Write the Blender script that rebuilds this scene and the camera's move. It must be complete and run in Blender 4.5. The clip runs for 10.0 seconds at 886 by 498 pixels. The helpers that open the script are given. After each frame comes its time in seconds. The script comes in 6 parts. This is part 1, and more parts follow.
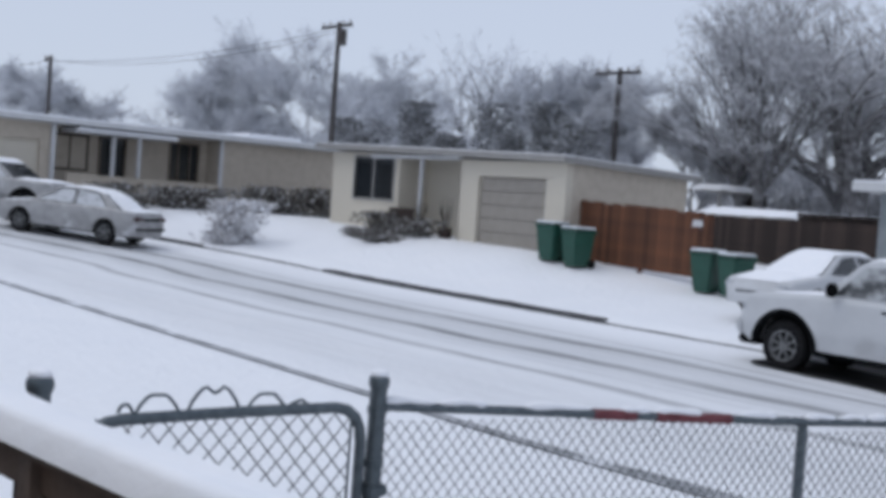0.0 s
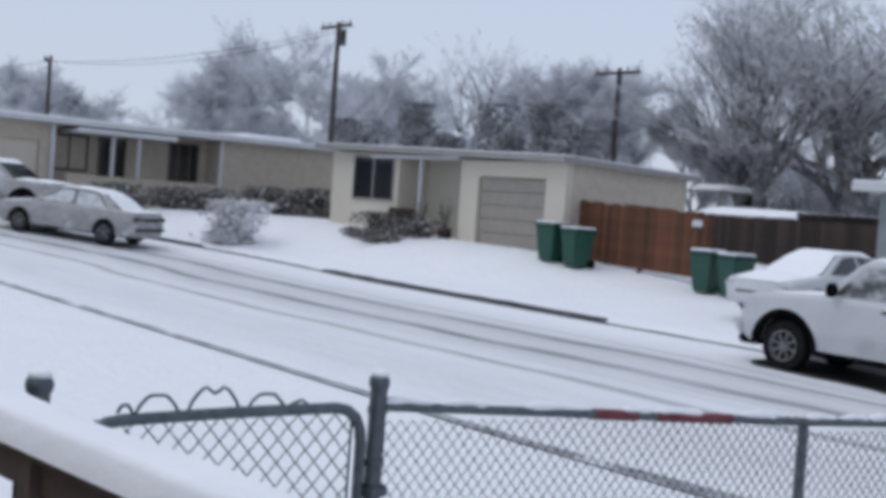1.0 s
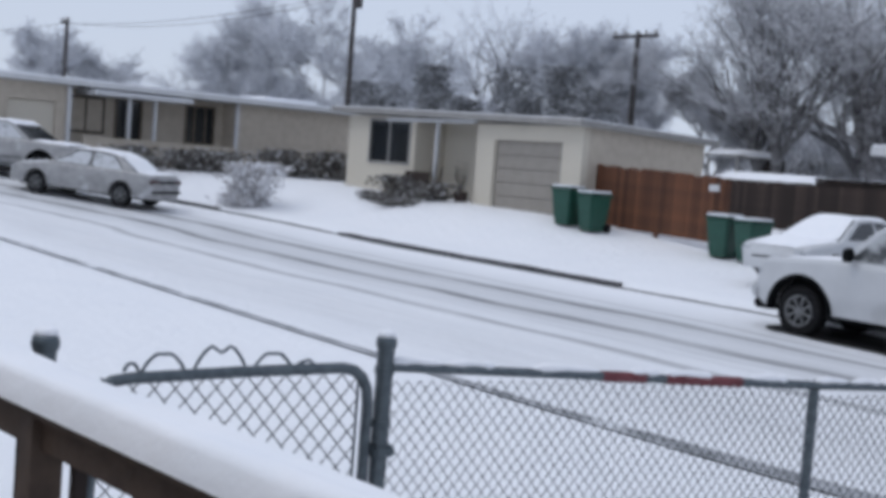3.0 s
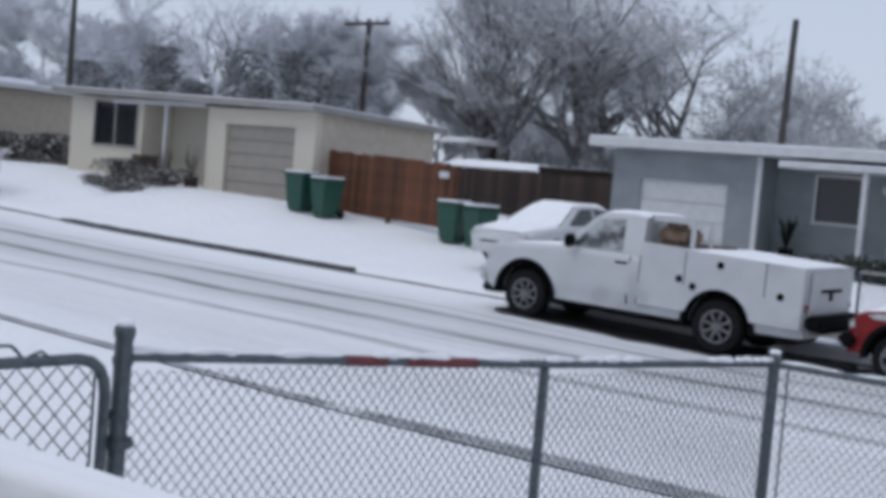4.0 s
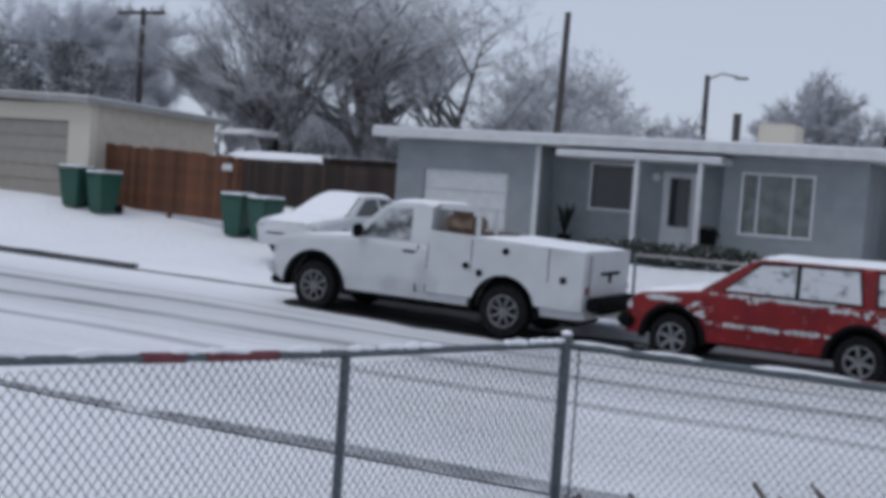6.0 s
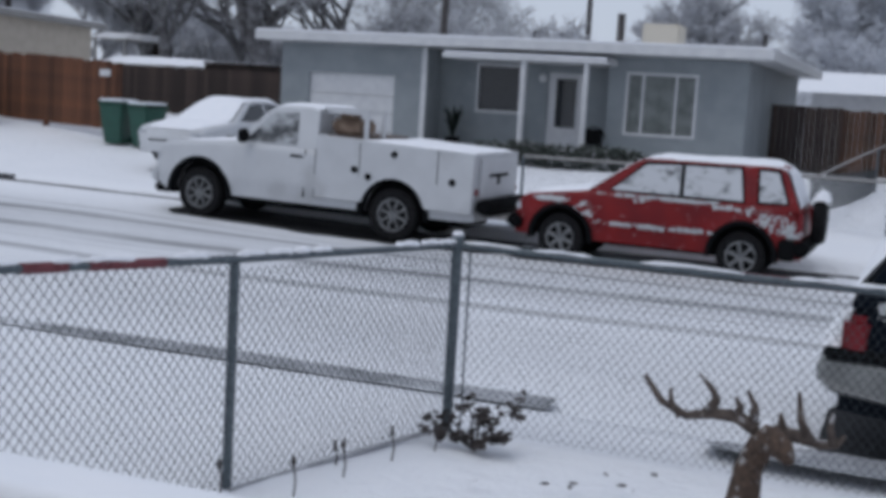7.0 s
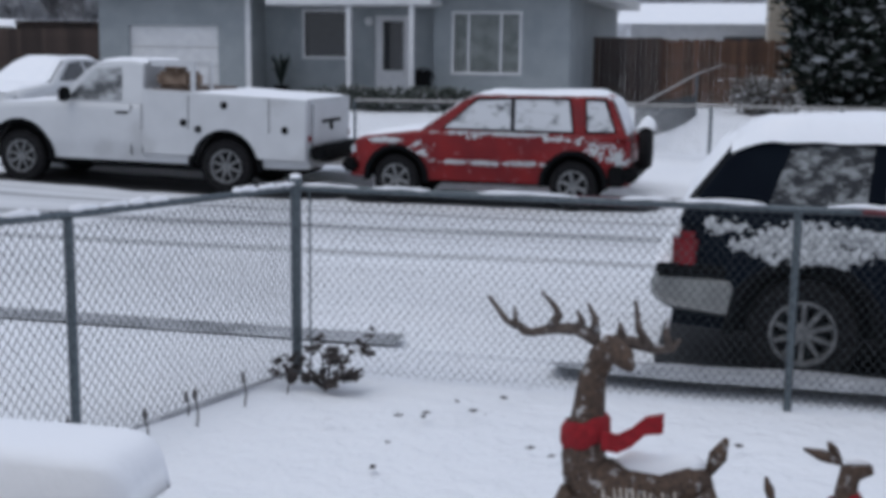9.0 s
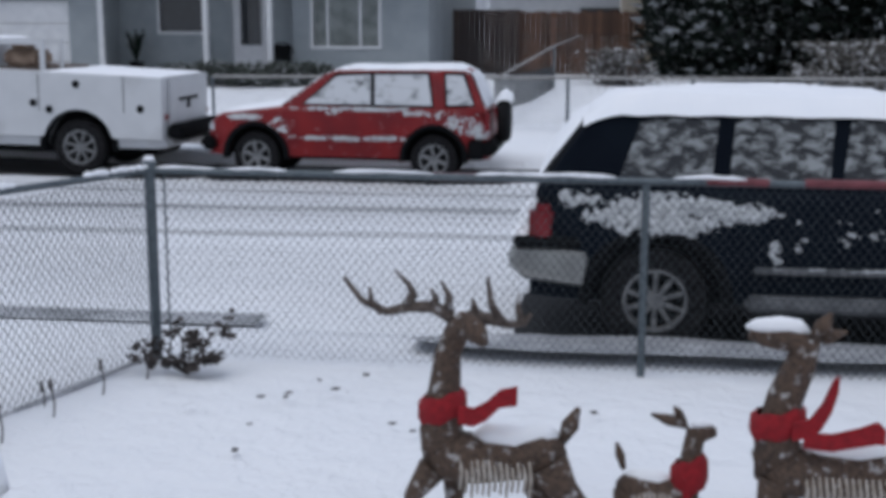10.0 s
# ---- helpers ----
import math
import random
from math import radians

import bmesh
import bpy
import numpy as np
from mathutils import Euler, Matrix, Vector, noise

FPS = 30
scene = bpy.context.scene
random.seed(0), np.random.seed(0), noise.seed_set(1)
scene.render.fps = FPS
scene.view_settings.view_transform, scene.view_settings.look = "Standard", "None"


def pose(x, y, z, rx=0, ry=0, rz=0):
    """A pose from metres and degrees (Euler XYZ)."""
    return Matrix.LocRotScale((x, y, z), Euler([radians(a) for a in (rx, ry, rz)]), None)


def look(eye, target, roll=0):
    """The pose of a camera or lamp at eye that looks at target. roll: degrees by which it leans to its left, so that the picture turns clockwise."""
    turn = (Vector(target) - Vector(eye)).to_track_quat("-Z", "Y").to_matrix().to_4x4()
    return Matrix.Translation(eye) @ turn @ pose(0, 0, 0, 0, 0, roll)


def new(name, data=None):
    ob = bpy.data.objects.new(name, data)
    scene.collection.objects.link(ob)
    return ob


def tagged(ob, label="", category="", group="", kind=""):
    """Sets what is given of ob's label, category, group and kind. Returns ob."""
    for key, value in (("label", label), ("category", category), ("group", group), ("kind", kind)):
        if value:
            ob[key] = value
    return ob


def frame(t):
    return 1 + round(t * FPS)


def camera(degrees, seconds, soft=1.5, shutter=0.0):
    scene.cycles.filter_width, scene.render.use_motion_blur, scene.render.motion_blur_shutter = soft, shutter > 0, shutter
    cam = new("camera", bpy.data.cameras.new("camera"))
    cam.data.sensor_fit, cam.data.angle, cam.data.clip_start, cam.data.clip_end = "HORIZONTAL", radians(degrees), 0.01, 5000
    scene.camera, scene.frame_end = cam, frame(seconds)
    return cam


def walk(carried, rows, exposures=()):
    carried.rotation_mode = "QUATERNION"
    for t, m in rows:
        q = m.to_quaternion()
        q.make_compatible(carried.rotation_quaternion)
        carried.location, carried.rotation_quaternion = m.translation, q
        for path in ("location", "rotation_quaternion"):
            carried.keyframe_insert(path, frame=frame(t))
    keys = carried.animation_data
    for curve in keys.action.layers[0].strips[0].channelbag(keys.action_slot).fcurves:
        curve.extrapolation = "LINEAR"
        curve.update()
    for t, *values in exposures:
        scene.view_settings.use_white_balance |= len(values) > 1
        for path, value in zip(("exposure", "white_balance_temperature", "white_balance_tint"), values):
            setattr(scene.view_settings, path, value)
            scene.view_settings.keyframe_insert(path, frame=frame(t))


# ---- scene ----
# ---------- camera ----------
cam = camera(40.14, 10.0, soft=4.7)
PATH = [
(0, pose(0.000, 0.000, 2.200, 88.05, -4.26, 49.74)),
(0.5, pose(-0.016, 0.004, 2.197, 88.29, -4.60, 49.64)),
(1, pose(-0.010, 0.005, 2.198, 88.06, -4.22, 49.72)),
(1.5, pose(0.003, 0.009, 2.201, 87.80, -3.92, 50.23)),
(2, pose(0.005, 0.034, 2.187, 86.58, -3.90, 49.41)),
(2.2, pose(0.003, 0.038, 2.186, 86.01, -4.03, 48.90)),
(3.3, pose(-0.010, 0.058, 2.182, 86.39, -4.56, 50.89)),
(3.5, pose(-0.012, 0.060, 2.181, 85.85, -4.58, 47.87)),
(4, pose(-0.028, 0.007, 2.183, 86.67, -4.98, 37.87)),
(4.5, pose(-0.058, -0.033, 2.178, 88.61, -4.01, 34.49)),
(5, pose(-0.061, -0.041, 2.171, 88.57, -4.00, 32.12)),
(5.2, pose(-0.070, -0.033, 2.165, 88.60, -4.02, 31.07)),
(6.3, look((-0.111, 0.01, 2.164), (-0.966, 1.812, 2.016), 3.8)),
(6.5, look((-0.118, 0.032, 2.152), (-0.92, 1.854, 1.966), 3.5)),
(7, look((-0.138, 0.048, 2.141), (-0.876, 1.89, 1.895), 3.4)),
(7.5, look((-0.157, 0.031, 2.13), (-0.893, 1.869, 1.848), 3.1)),
(8, look((-0.17, 0.01, 2.12), (-0.862, 1.861, 1.814), 3)),
(8.5, look((-0.152, -0.002, 2.109), (-0.738, 1.884, 1.792), 1.6)),
(9, look((-0.13, -0.002, 2.092), (-0.61, 1.912, 1.769), 0.6)),
(9.5, look((-0.125, 0.007, 2.097), (-0.432, 1.95, 1.735), 0.6)),
(10, look((-0.071, -0.034, 2.13), (-0.335, 1.914, 1.764), 0.1)),
]
walk(cam, PATH, [(0, 0.04), (2, 0.04), (3.5, 0.08), (4.5, -0.14), (6.5, -0.16), (8.5, -0.03), (10, 0.05)])

# ---------- world and sun: an overcast winter sky ----------
world = bpy.data.worlds.new("overcast_sky")
scene.world = world
world.use_nodes = True
wn, wl = world.node_tree.nodes, world.node_tree.links
sky = wn.new("ShaderNodeTexSky")
sky.sky_type = "NISHITA"
sky.sun_disc = False
sky.sun_elevation, sky.sun_rotation = radians(38), radians(150)
sky_bg = wn["Background"]
wl.new(sky.outputs[0], sky_bg.inputs[0])
sky_bg.inputs[1].default_value = 0.012
cloud_bg = wn.new("ShaderNodeBackground")
cloud_bg.inputs[0].default_value = (0.592, 0.658, 0.81, 1)
cloud_bg.inputs[1].default_value = 0.83
both = wn.new("ShaderNodeAddShader")
wl.new(sky_bg.outputs[0], both.inputs[0])
wl.new(cloud_bg.outputs[0], both.inputs[1])
wl.new(both.outputs[0], wn["World Output"].inputs[0])
sun_data = bpy.data.lights.new("sun", "SUN")
sun_data.energy, sun_data.angle, sun_data.color = 0.80, radians(40), (0.98, 0.97, 0.95)
sun_ob = new("sun", sun_data)
sun_ob.matrix_world = look((0, 0, 30), (8, 14, 0))

# ---------- materials ----------
def material(name, colour, rough=0.6, metal=0.0, colour2=None, scale=6.0, bump=0.0, bump_scale=40.0, blotch=None, blotch_scale=1.2, spec=0.5, blotch_size=0.5, vary=0.0):
    """A two-scale material: fine grain between colour and colour2, large blotches towards blotch."""
    m = bpy.data.materials.new(name)
    m.use_nodes = True
    n, l = m.node_tree.nodes, m.node_tree.links
    b = n["Principled BSDF"]
    b.inputs["Roughness"].default_value = rough
    b.inputs["Metallic"].default_value = metal
    b.inputs["Specular IOR Level"].default_value = spec
    co = n.new("ShaderNodeTexCoord")
    tex = n.new("ShaderNodeTexNoise")
    tex.inputs["Scale"].default_value, tex.inputs["Detail"].default_value = scale, 6
    l.new(co.outputs["Object"], tex.inputs["Vector"])
    mix = n.new("ShaderNodeMix")
    mix.data_type = "RGBA"
    c2 = colour2 or tuple(c * 0.82 for c in colour)
    mix.inputs[6].default_value, mix.inputs[7].default_value = (*colour, 1), (*c2, 1)
    ramp = n.new("ShaderNodeValToRGB")
    ramp.color_ramp.elements[0].position, ramp.color_ramp.elements[1].position = 0.35, 0.65
    l.new(tex.outputs[0], ramp.inputs[0])
    l.new(ramp.outputs[0], mix.inputs[0])
    out = mix.outputs[2]
    if blotch:
        t2 = n.new("ShaderNodeTexNoise")
        t2.inputs["Scale"].default_value, t2.inputs["Detail"].default_value = blotch_scale, 5
        l.new(co.outputs["Object"], t2.inputs["Vector"])
        r2 = n.new("ShaderNodeValToRGB")
        r2.color_ramp.elements[0].position, r2.color_ramp.elements[1].position = blotch_size, blotch_size + 0.12
        l.new(t2.outputs[0], r2.inputs[0])
        m2 = n.new("ShaderNodeMix")
        m2.data_type = "RGBA"
        m2.inputs[7].default_value = (*blotch, 1)
        l.new(r2.outputs[0], m2.inputs[0])
        l.new(out, m2.inputs[6])
        out = m2.outputs[2]
    if vary:
        info = n.new("ShaderNodeObjectInfo")
        rng_ = n.new("ShaderNodeMapRange")
        rng_.inputs[3].default_value, rng_.inputs[4].default_value = 1 - vary, 1 + vary
        l.new(info.outputs["Random"], rng_.inputs[0])
        hsv = n.new("ShaderNodeHueSaturation")
        l.new(rng_.outputs[0], hsv.inputs["Value"])
        l.new(out, hsv.inputs["Color"])
        out = hsv.outputs[0]
    l.new(out, b.inputs["Base Color"])
    if bump:
        t3 = n.new("ShaderNodeTexNoise")
        t3.inputs["Scale"].default_value, t3.inputs["Detail"].default_value = bump_scale, 8
        l.new(co.outputs["Object"], t3.inputs["Vector"])
        bp = n.new("ShaderNodeBump")
        bp.inputs["Strength"].default_value, bp.inputs["Distance"].default_value = bump, 0.02
        l.new(t3.outputs[0], bp.inputs["Height"])
        l.new(bp.outputs[0], b.inputs["Normal"])
    return m

SNOW = material("snow", (0.86, 0.87, 0.90), 0.85, colour2=(0.82, 0.84, 0.88), scale=3, bump=0.5, bump_scale=9, spec=0.2)
SNOW_THIN = material("thin_snow", (0.80, 0.82, 0.86), 0.8, colour2=(0.62, 0.64, 0.68), scale=25, bump=0.3, bump_scale=60, spec=0.2)
CRUST = material("half_melted_snow_crust", (0.60, 0.62, 0.64), 0.7, colour2=(0.30, 0.315, 0.325), scale=28, bump=0.5, bump_scale=70, spec=0.3)
GALV = material("weathered_galvanised_steel", (0.13, 0.155, 0.17), 0.5, 0.6, colour2=(0.09, 0.11, 0.125), scale=30)
WIRE = material("chain_link_wire", (0.035, 0.042, 0.047), 0.8, 0.0, colour2=(0.065, 0.073, 0.08), scale=20, spec=0.15)
RED_TAPE = material("faded_red_rail_wrap", (0.10, 0.018, 0.024), 0.6, colour2=(0.17, 0.04, 0.05), scale=14)
STUCCO = material("cream_stucco", (0.58, 0.54, 0.455), 0.9, colour2=(0.56, 0.52, 0.45), scale=9, bump=0.4, bump_scale=90)
TAN = material("tan_siding_paint", (0.49, 0.44, 0.37), 0.85, colour2=(0.43, 0.38, 0.315), scale=4)
BROWN_TRIM = material("brown_window_trim", (0.11, 0.085, 0.065), 0.7, colour2=(0.16, 0.13, 0.10), scale=6)
TAUPE = material("taupe_garage_paint", (0.30, 0.275, 0.245), 0.6, colour2=(0.27, 0.25, 0.22), scale=4)
BLUEGREY = material("blue_grey_house_paint", (0.255, 0.282, 0.297), 0.8, colour2=(0.22, 0.245, 0.26), scale=2.5, blotch=(0.205, 0.23, 0.245), blotch_scale=0.7, blotch_size=0.55)
WHITE = material("white_trim_paint", (0.60, 0.61, 0.62), 0.55, colour2=(0.53, 0.54, 0.56), scale=5)
FASCIA = material("grey_fascia_paint", (0.30, 0.295, 0.285), 0.7, colour2=(0.24, 0.235, 0.23), scale=6)
GLASS = material("dark_window_glass", (0.02, 0.024, 0.028), 0.08, spec=0.6)
CURTAIN = material("pale_curtain_cloth", (0.20, 0.22, 0.215), 0.9, colour2=(0.12, 0.135, 0.13), scale=3)
BROWN_WOOD = material("red_brown_stained_cedar", (0.135, 0.052, 0.024), 0.85, colour2=(0.075, 0.031, 0.017), scale=3, bump=0.3, bump_scale=30, vary=0.4)
DARK_WOOD = material("dark_weathered_wood", (0.045, 0.03, 0.025), 0.85, colour2=(0.025, 0.018, 0.016), scale=4, vary=0.4)
RAIL_WOOD = material("painted_brown_rail_wood", (0.11, 0.075, 0.055), 0.7, colour2=(0.07, 0.048, 0.038), scale=9, bump=0.2)
GREEN_BIN = material("green_bin_plastic", (0.012, 0.075, 0.052), 0.45, colour2=(0.010, 0.06, 0.042), scale=8)
RUBBER = material("tyre_rubber", (0.007, 0.007, 0.008), 0.9, colour2=(0.016, 0.016, 0.017), scale=20, spec=0.12)
ALLOY = material("dull_alloy_wheel", (0.20, 0.205, 0.21), 0.6, 0.0, colour2=(0.09, 0.094, 0.10), scale=14)
BLACK = material("black_plastic_trim", (0.006, 0.0065, 0.0075), 0.75, spec=0.08)
WHITE_CAR = material("white_car_paint", (0.53, 0.545, 0.565), 0.3, colour2=(0.49, 0.505, 0.525), scale=3, spec=0.35, blotch=(0.44, 0.45, 0.465), blotch_scale=1.6, blotch_size=0.55)
SILVER_CAR = material("pale_silver_car_paint", (0.27, 0.272, 0.275), 0.4, 0.2, colour2=(0.36, 0.36, 0.365), scale=5, blotch=(0.52, 0.53, 0.55), blotch_scale=2.2, blotch_size=0.58)
RED_CAR = material("red_car_paint", (0.20, 0.011, 0.012), 0.4, spec=0.25, colour2=(0.13, 0.009, 0.012), scale=2.5, blotch=(0.34, 0.20, 0.21), blotch_scale=11, blotch_size=0.64)
NAVY_CAR = material("dark_navy_car_paint", (0.0025, 0.0045, 0.009), 0.5, spec=0.045, colour2=(0.004, 0.007, 0.012), scale=3)
LAMP_RED = material("red_lamp_lens", (0.20, 0.010, 0.016), 0.2)
LAMP_DULL = material("dull_smoked_lamp_lens", (0.085, 0.05, 0.052), 0.3)
LAMP_CLEAR = material("clear_lamp_lens", (0.45, 0.47, 0.5), 0.15)
BARK = material("frosted_bark", (0.10, 0.097, 0.10), 0.95, colour2=(0.25, 0.252, 0.265), scale=5)
POLE_WOOD = material("utility_pole_wood", (0.075, 0.068, 0.068), 0.9, colour2=(0.05, 0.045, 0.045), scale=10)


# ---------- mesh helpers ----------
def mesh_ob(name, bm, mat, parent=None, smooth=False):
    me = bpy.data.meshes.new(name)
    bm.to_mesh(me)
    bm.free()
    me.materials.append(mat)
    if smooth:
        me.shade_smooth()
    ob = new(name, me)
    if parent:
        ob.parent = parent
    return ob


def part(name, bm, mat, parent, label="", smooth=False):
    ob = mesh_ob(name, bm, mat, parent, smooth)
    if label:
        ob["label"] = label
    return ob


def thing(name, m, label, category, group="", kind=""):
    ob = new(name)
    ob.matrix_basis = m
    return tagged(ob, label, category, group, kind)


def box(bm, x0, x1, y0, y1, z0, z1, bevel=0.0):
    vs = [bm.verts.new((x, y, z)) for z in (z0, z1) for x, y in ((x0, y0), (x1, y0), (x1, y1), (x0, y1))]
    fs = [(3, 2, 1, 0), (4, 5, 6, 7), (0, 1, 5, 4), (1, 2, 6, 5), (2, 3, 7, 6), (3, 0, 4, 7)]
    faces = [bm.faces.new([vs[i] for i in f]) for f in fs]
    if bevel:
        edges = list({e for f in faces for e in f.edges})
        bmesh.ops.bevel(bm, geom=edges, offset=bevel, segments=2, affect="EDGES")
    return bm


def boxes(*rows, bevel=0.0):
    bm = bmesh.new()
    for r in rows:
        box(bm, *r, bevel=bevel)
    return bm


def tube(bm, pts, radii, sides=8, cap=True):
    """A tube along pts; radii one number or one a point."""
    pts = [Vector(p) for p in pts]
    if not isinstance(radii, (list, tuple)):
        radii = [radii] * len(pts)
    rings = []
    for i, p in enumerate(pts):
        d = (pts[min(i + 1, len(pts) - 1)] - pts[max(i - 1, 0)]).normalized()
        a = d.orthogonal().normalized() if i == 0 else (a - d * a.dot(d)).normalized()
        b = d.cross(a)
        rings.append([bm.verts.new(p + (a * math.cos(k * math.tau / sides) + b * math.sin(k * math.tau / sides)) * radii[i]) for k in range(sides)])
    for r0, r1 in zip(rings, rings[1:]):
        for k in range(sides):
            bm.faces.new((r0[k], r0[(k + 1) % sides], r1[(k + 1) % sides], r1[k]))
    if cap and sides > 2:
        bm.faces.new(rings[0][::-1])
        bm.faces.new(rings[-1])
    return bm


def lathe_y(prof, n=28, caps=True):
    """Turns (radius, y) rows round the y axis."""
    bm = bmesh.new()
    rings = [[bm.verts.new((r * math.cos(k * math.tau / n), y, r * math.sin(k * math.tau / n))) for k in range(n)] for r, y in prof]
    for r0, r1 in zip(rings, rings[1:]):
        for k in range(n):
            bm.faces.new((r0[k], r0[(k + 1) % n], r1[(k + 1) % n], r1[k]))
    if caps:
        bm.faces.new(rings[0])
        bm.faces.new(rings[-1][::-1])
    bmesh.ops.recalc_face_normals(bm, faces=bm.faces)
    return bm


def smoothstep(v):
    v = min(1.0, max(0.0, v))
    return v * v * (3 - 2 * v)


def along(v, table):
    """Linear interpolation in rows of (v, value)."""
    if v <= table[0][0]:
        return table[0][1]
    for (a, p), (b, q) in zip(table, table[1:]):
        if v <= b:
            return p + (q - p) * (v - a) / (b - a)
    return table[-1][1]


# ---------- ground ----------
def street_z(x):
    e = max(0.0, -x - 24)
    return 0.009 * max(0.0, -x - 8) + (0.0045 * e * e if e < 12 else min(1.3, 0.648 + 0.07 * (e - 12)))


def near_kerb(x):
    return 8.0 + 0.03 * max(0.0, -x - 6)


def far_kerb(x):
    return max(near_kerb(x) + 3, 18.6 + 0.03 * max(0.0, -x - 14) - 0.055 * max(0.0, -x - 27) ** 2)


def dip(x, y):
    """How far the street falls away from its crown towards the gutters, more so down the road."""
    return 0.13 * smoothstep((x + 3.2) / 2.2) * smoothstep((11.2 - y) / 1.8) + 0.11 * smoothstep((x + 13.5) / 6) * smoothstep((y - 14.5) / 1.8)


FACADE = [(-62, 15.0), (-39, 15.0), (-36, 19.5), (-34, 23.5), (-24, 23.8), (-19, 28), (-16, 30.5), (20, 31)]
BASE = [(-62, 1.75), (-39, 1.62), (-36, 1.5), (-34, 1.42), (-24, 1.17), (-19, 0.85), (-13, 0.72), (20, 0.65)]


def ground_z(x, y):
    s = street_z(x)
    if y < near_kerb(x):
        return s + 0.025 + 0.075 * smoothstep((near_kerb(x) - y) / 1.0) + 0.07 * smoothstep((x + 3.0) / 1.5) * math.exp(-((y - 6.95) / 0.28) ** 2)
    if y < far_kerb(x):
        return s
    k = smoothstep((y - far_kerb(x)) / (along(x, FACADE) - far_kerb(x)))
    return s + 0.12 + (along(x, BASE) - s - 0.12) * k


def snow_ground():
    """One sheet from behind the porch to the horizon, with kerbs as steps."""
    xs = sorted(set([-400, -250, -160, -110, -85] + [-70 + i * 1.0 for i in range(0, 56)] + [-14 + i * 0.35 for i in range(0, 76)] + [14, 18, 25, 40, 70, 120, 250, 400]))
    bm = bmesh.new()
    rows = []
    for x in xs:
        nk, fk = near_kerb(x), far_kerb(x)
        ys = [(-300, 0), (-60, 0), (-20, 0)] + [(-8 + i * 0.5, 0) for i in range(int((nk - 0.4 + 8) / 0.5))]
        ys = [(y, ground_z(x, y)) for y, _ in ys][:31]
        ys += [(nk - 0.30, ground_z(x, nk - 0.3)), (nk - 0.04, ground_z(x, nk - 0.04)), (nk, street_z(x) + 0.02 - dip(x, nk)), (nk + 0.02, street_z(x) - dip(x, nk))]
        for i in range(1, 40):
            y = nk + 0.02 + (fk - nk - 0.06) * i / 40
            ys.append((y, street_z(x) - dip(x, y)))
        ys += [(fk - 0.04, street_z(x) - dip(x, fk)), (fk - 0.01, street_z(x) + 0.08 - 0.5 * dip(x, fk)), (fk + 0.05, street_z(x) + 0.12)]
        far = [fk + 0.05 + (31 - fk) * (i / 22) for i in range(1, 23)] + [36, 45, 60, 90, 150, 300, 600]
        ys += [(y, ground_z(x, y)) for y in far]
        col = []
        for y, z in ys:
            street = nk + 0.01 < y < fk - 0.02
            amp = 0.012 if street or y > 6.6 and y < 9 else 0.05
            if abs(x) < 90 and abs(y) < 80 and not (nk - 0.2 < y < nk + 0.05) and not (fk - 0.1 < y < fk + 0.06):
                z += amp * noise.noise((x * 0.5, y * 0.5, 3.1)) + amp * 0.5 * noise.noise((x * 1.7, y * 1.7, 7.7))
            col.append(bm.verts.new((x, y, z)))
        rows.append(col)
    for a, b in zip(rows, rows[1:]):
        for i in range(min(len(a), len(b)) - 1):
            bm.faces.new((a[i], b[i], b[i + 1], a[i + 1]))
    return bm


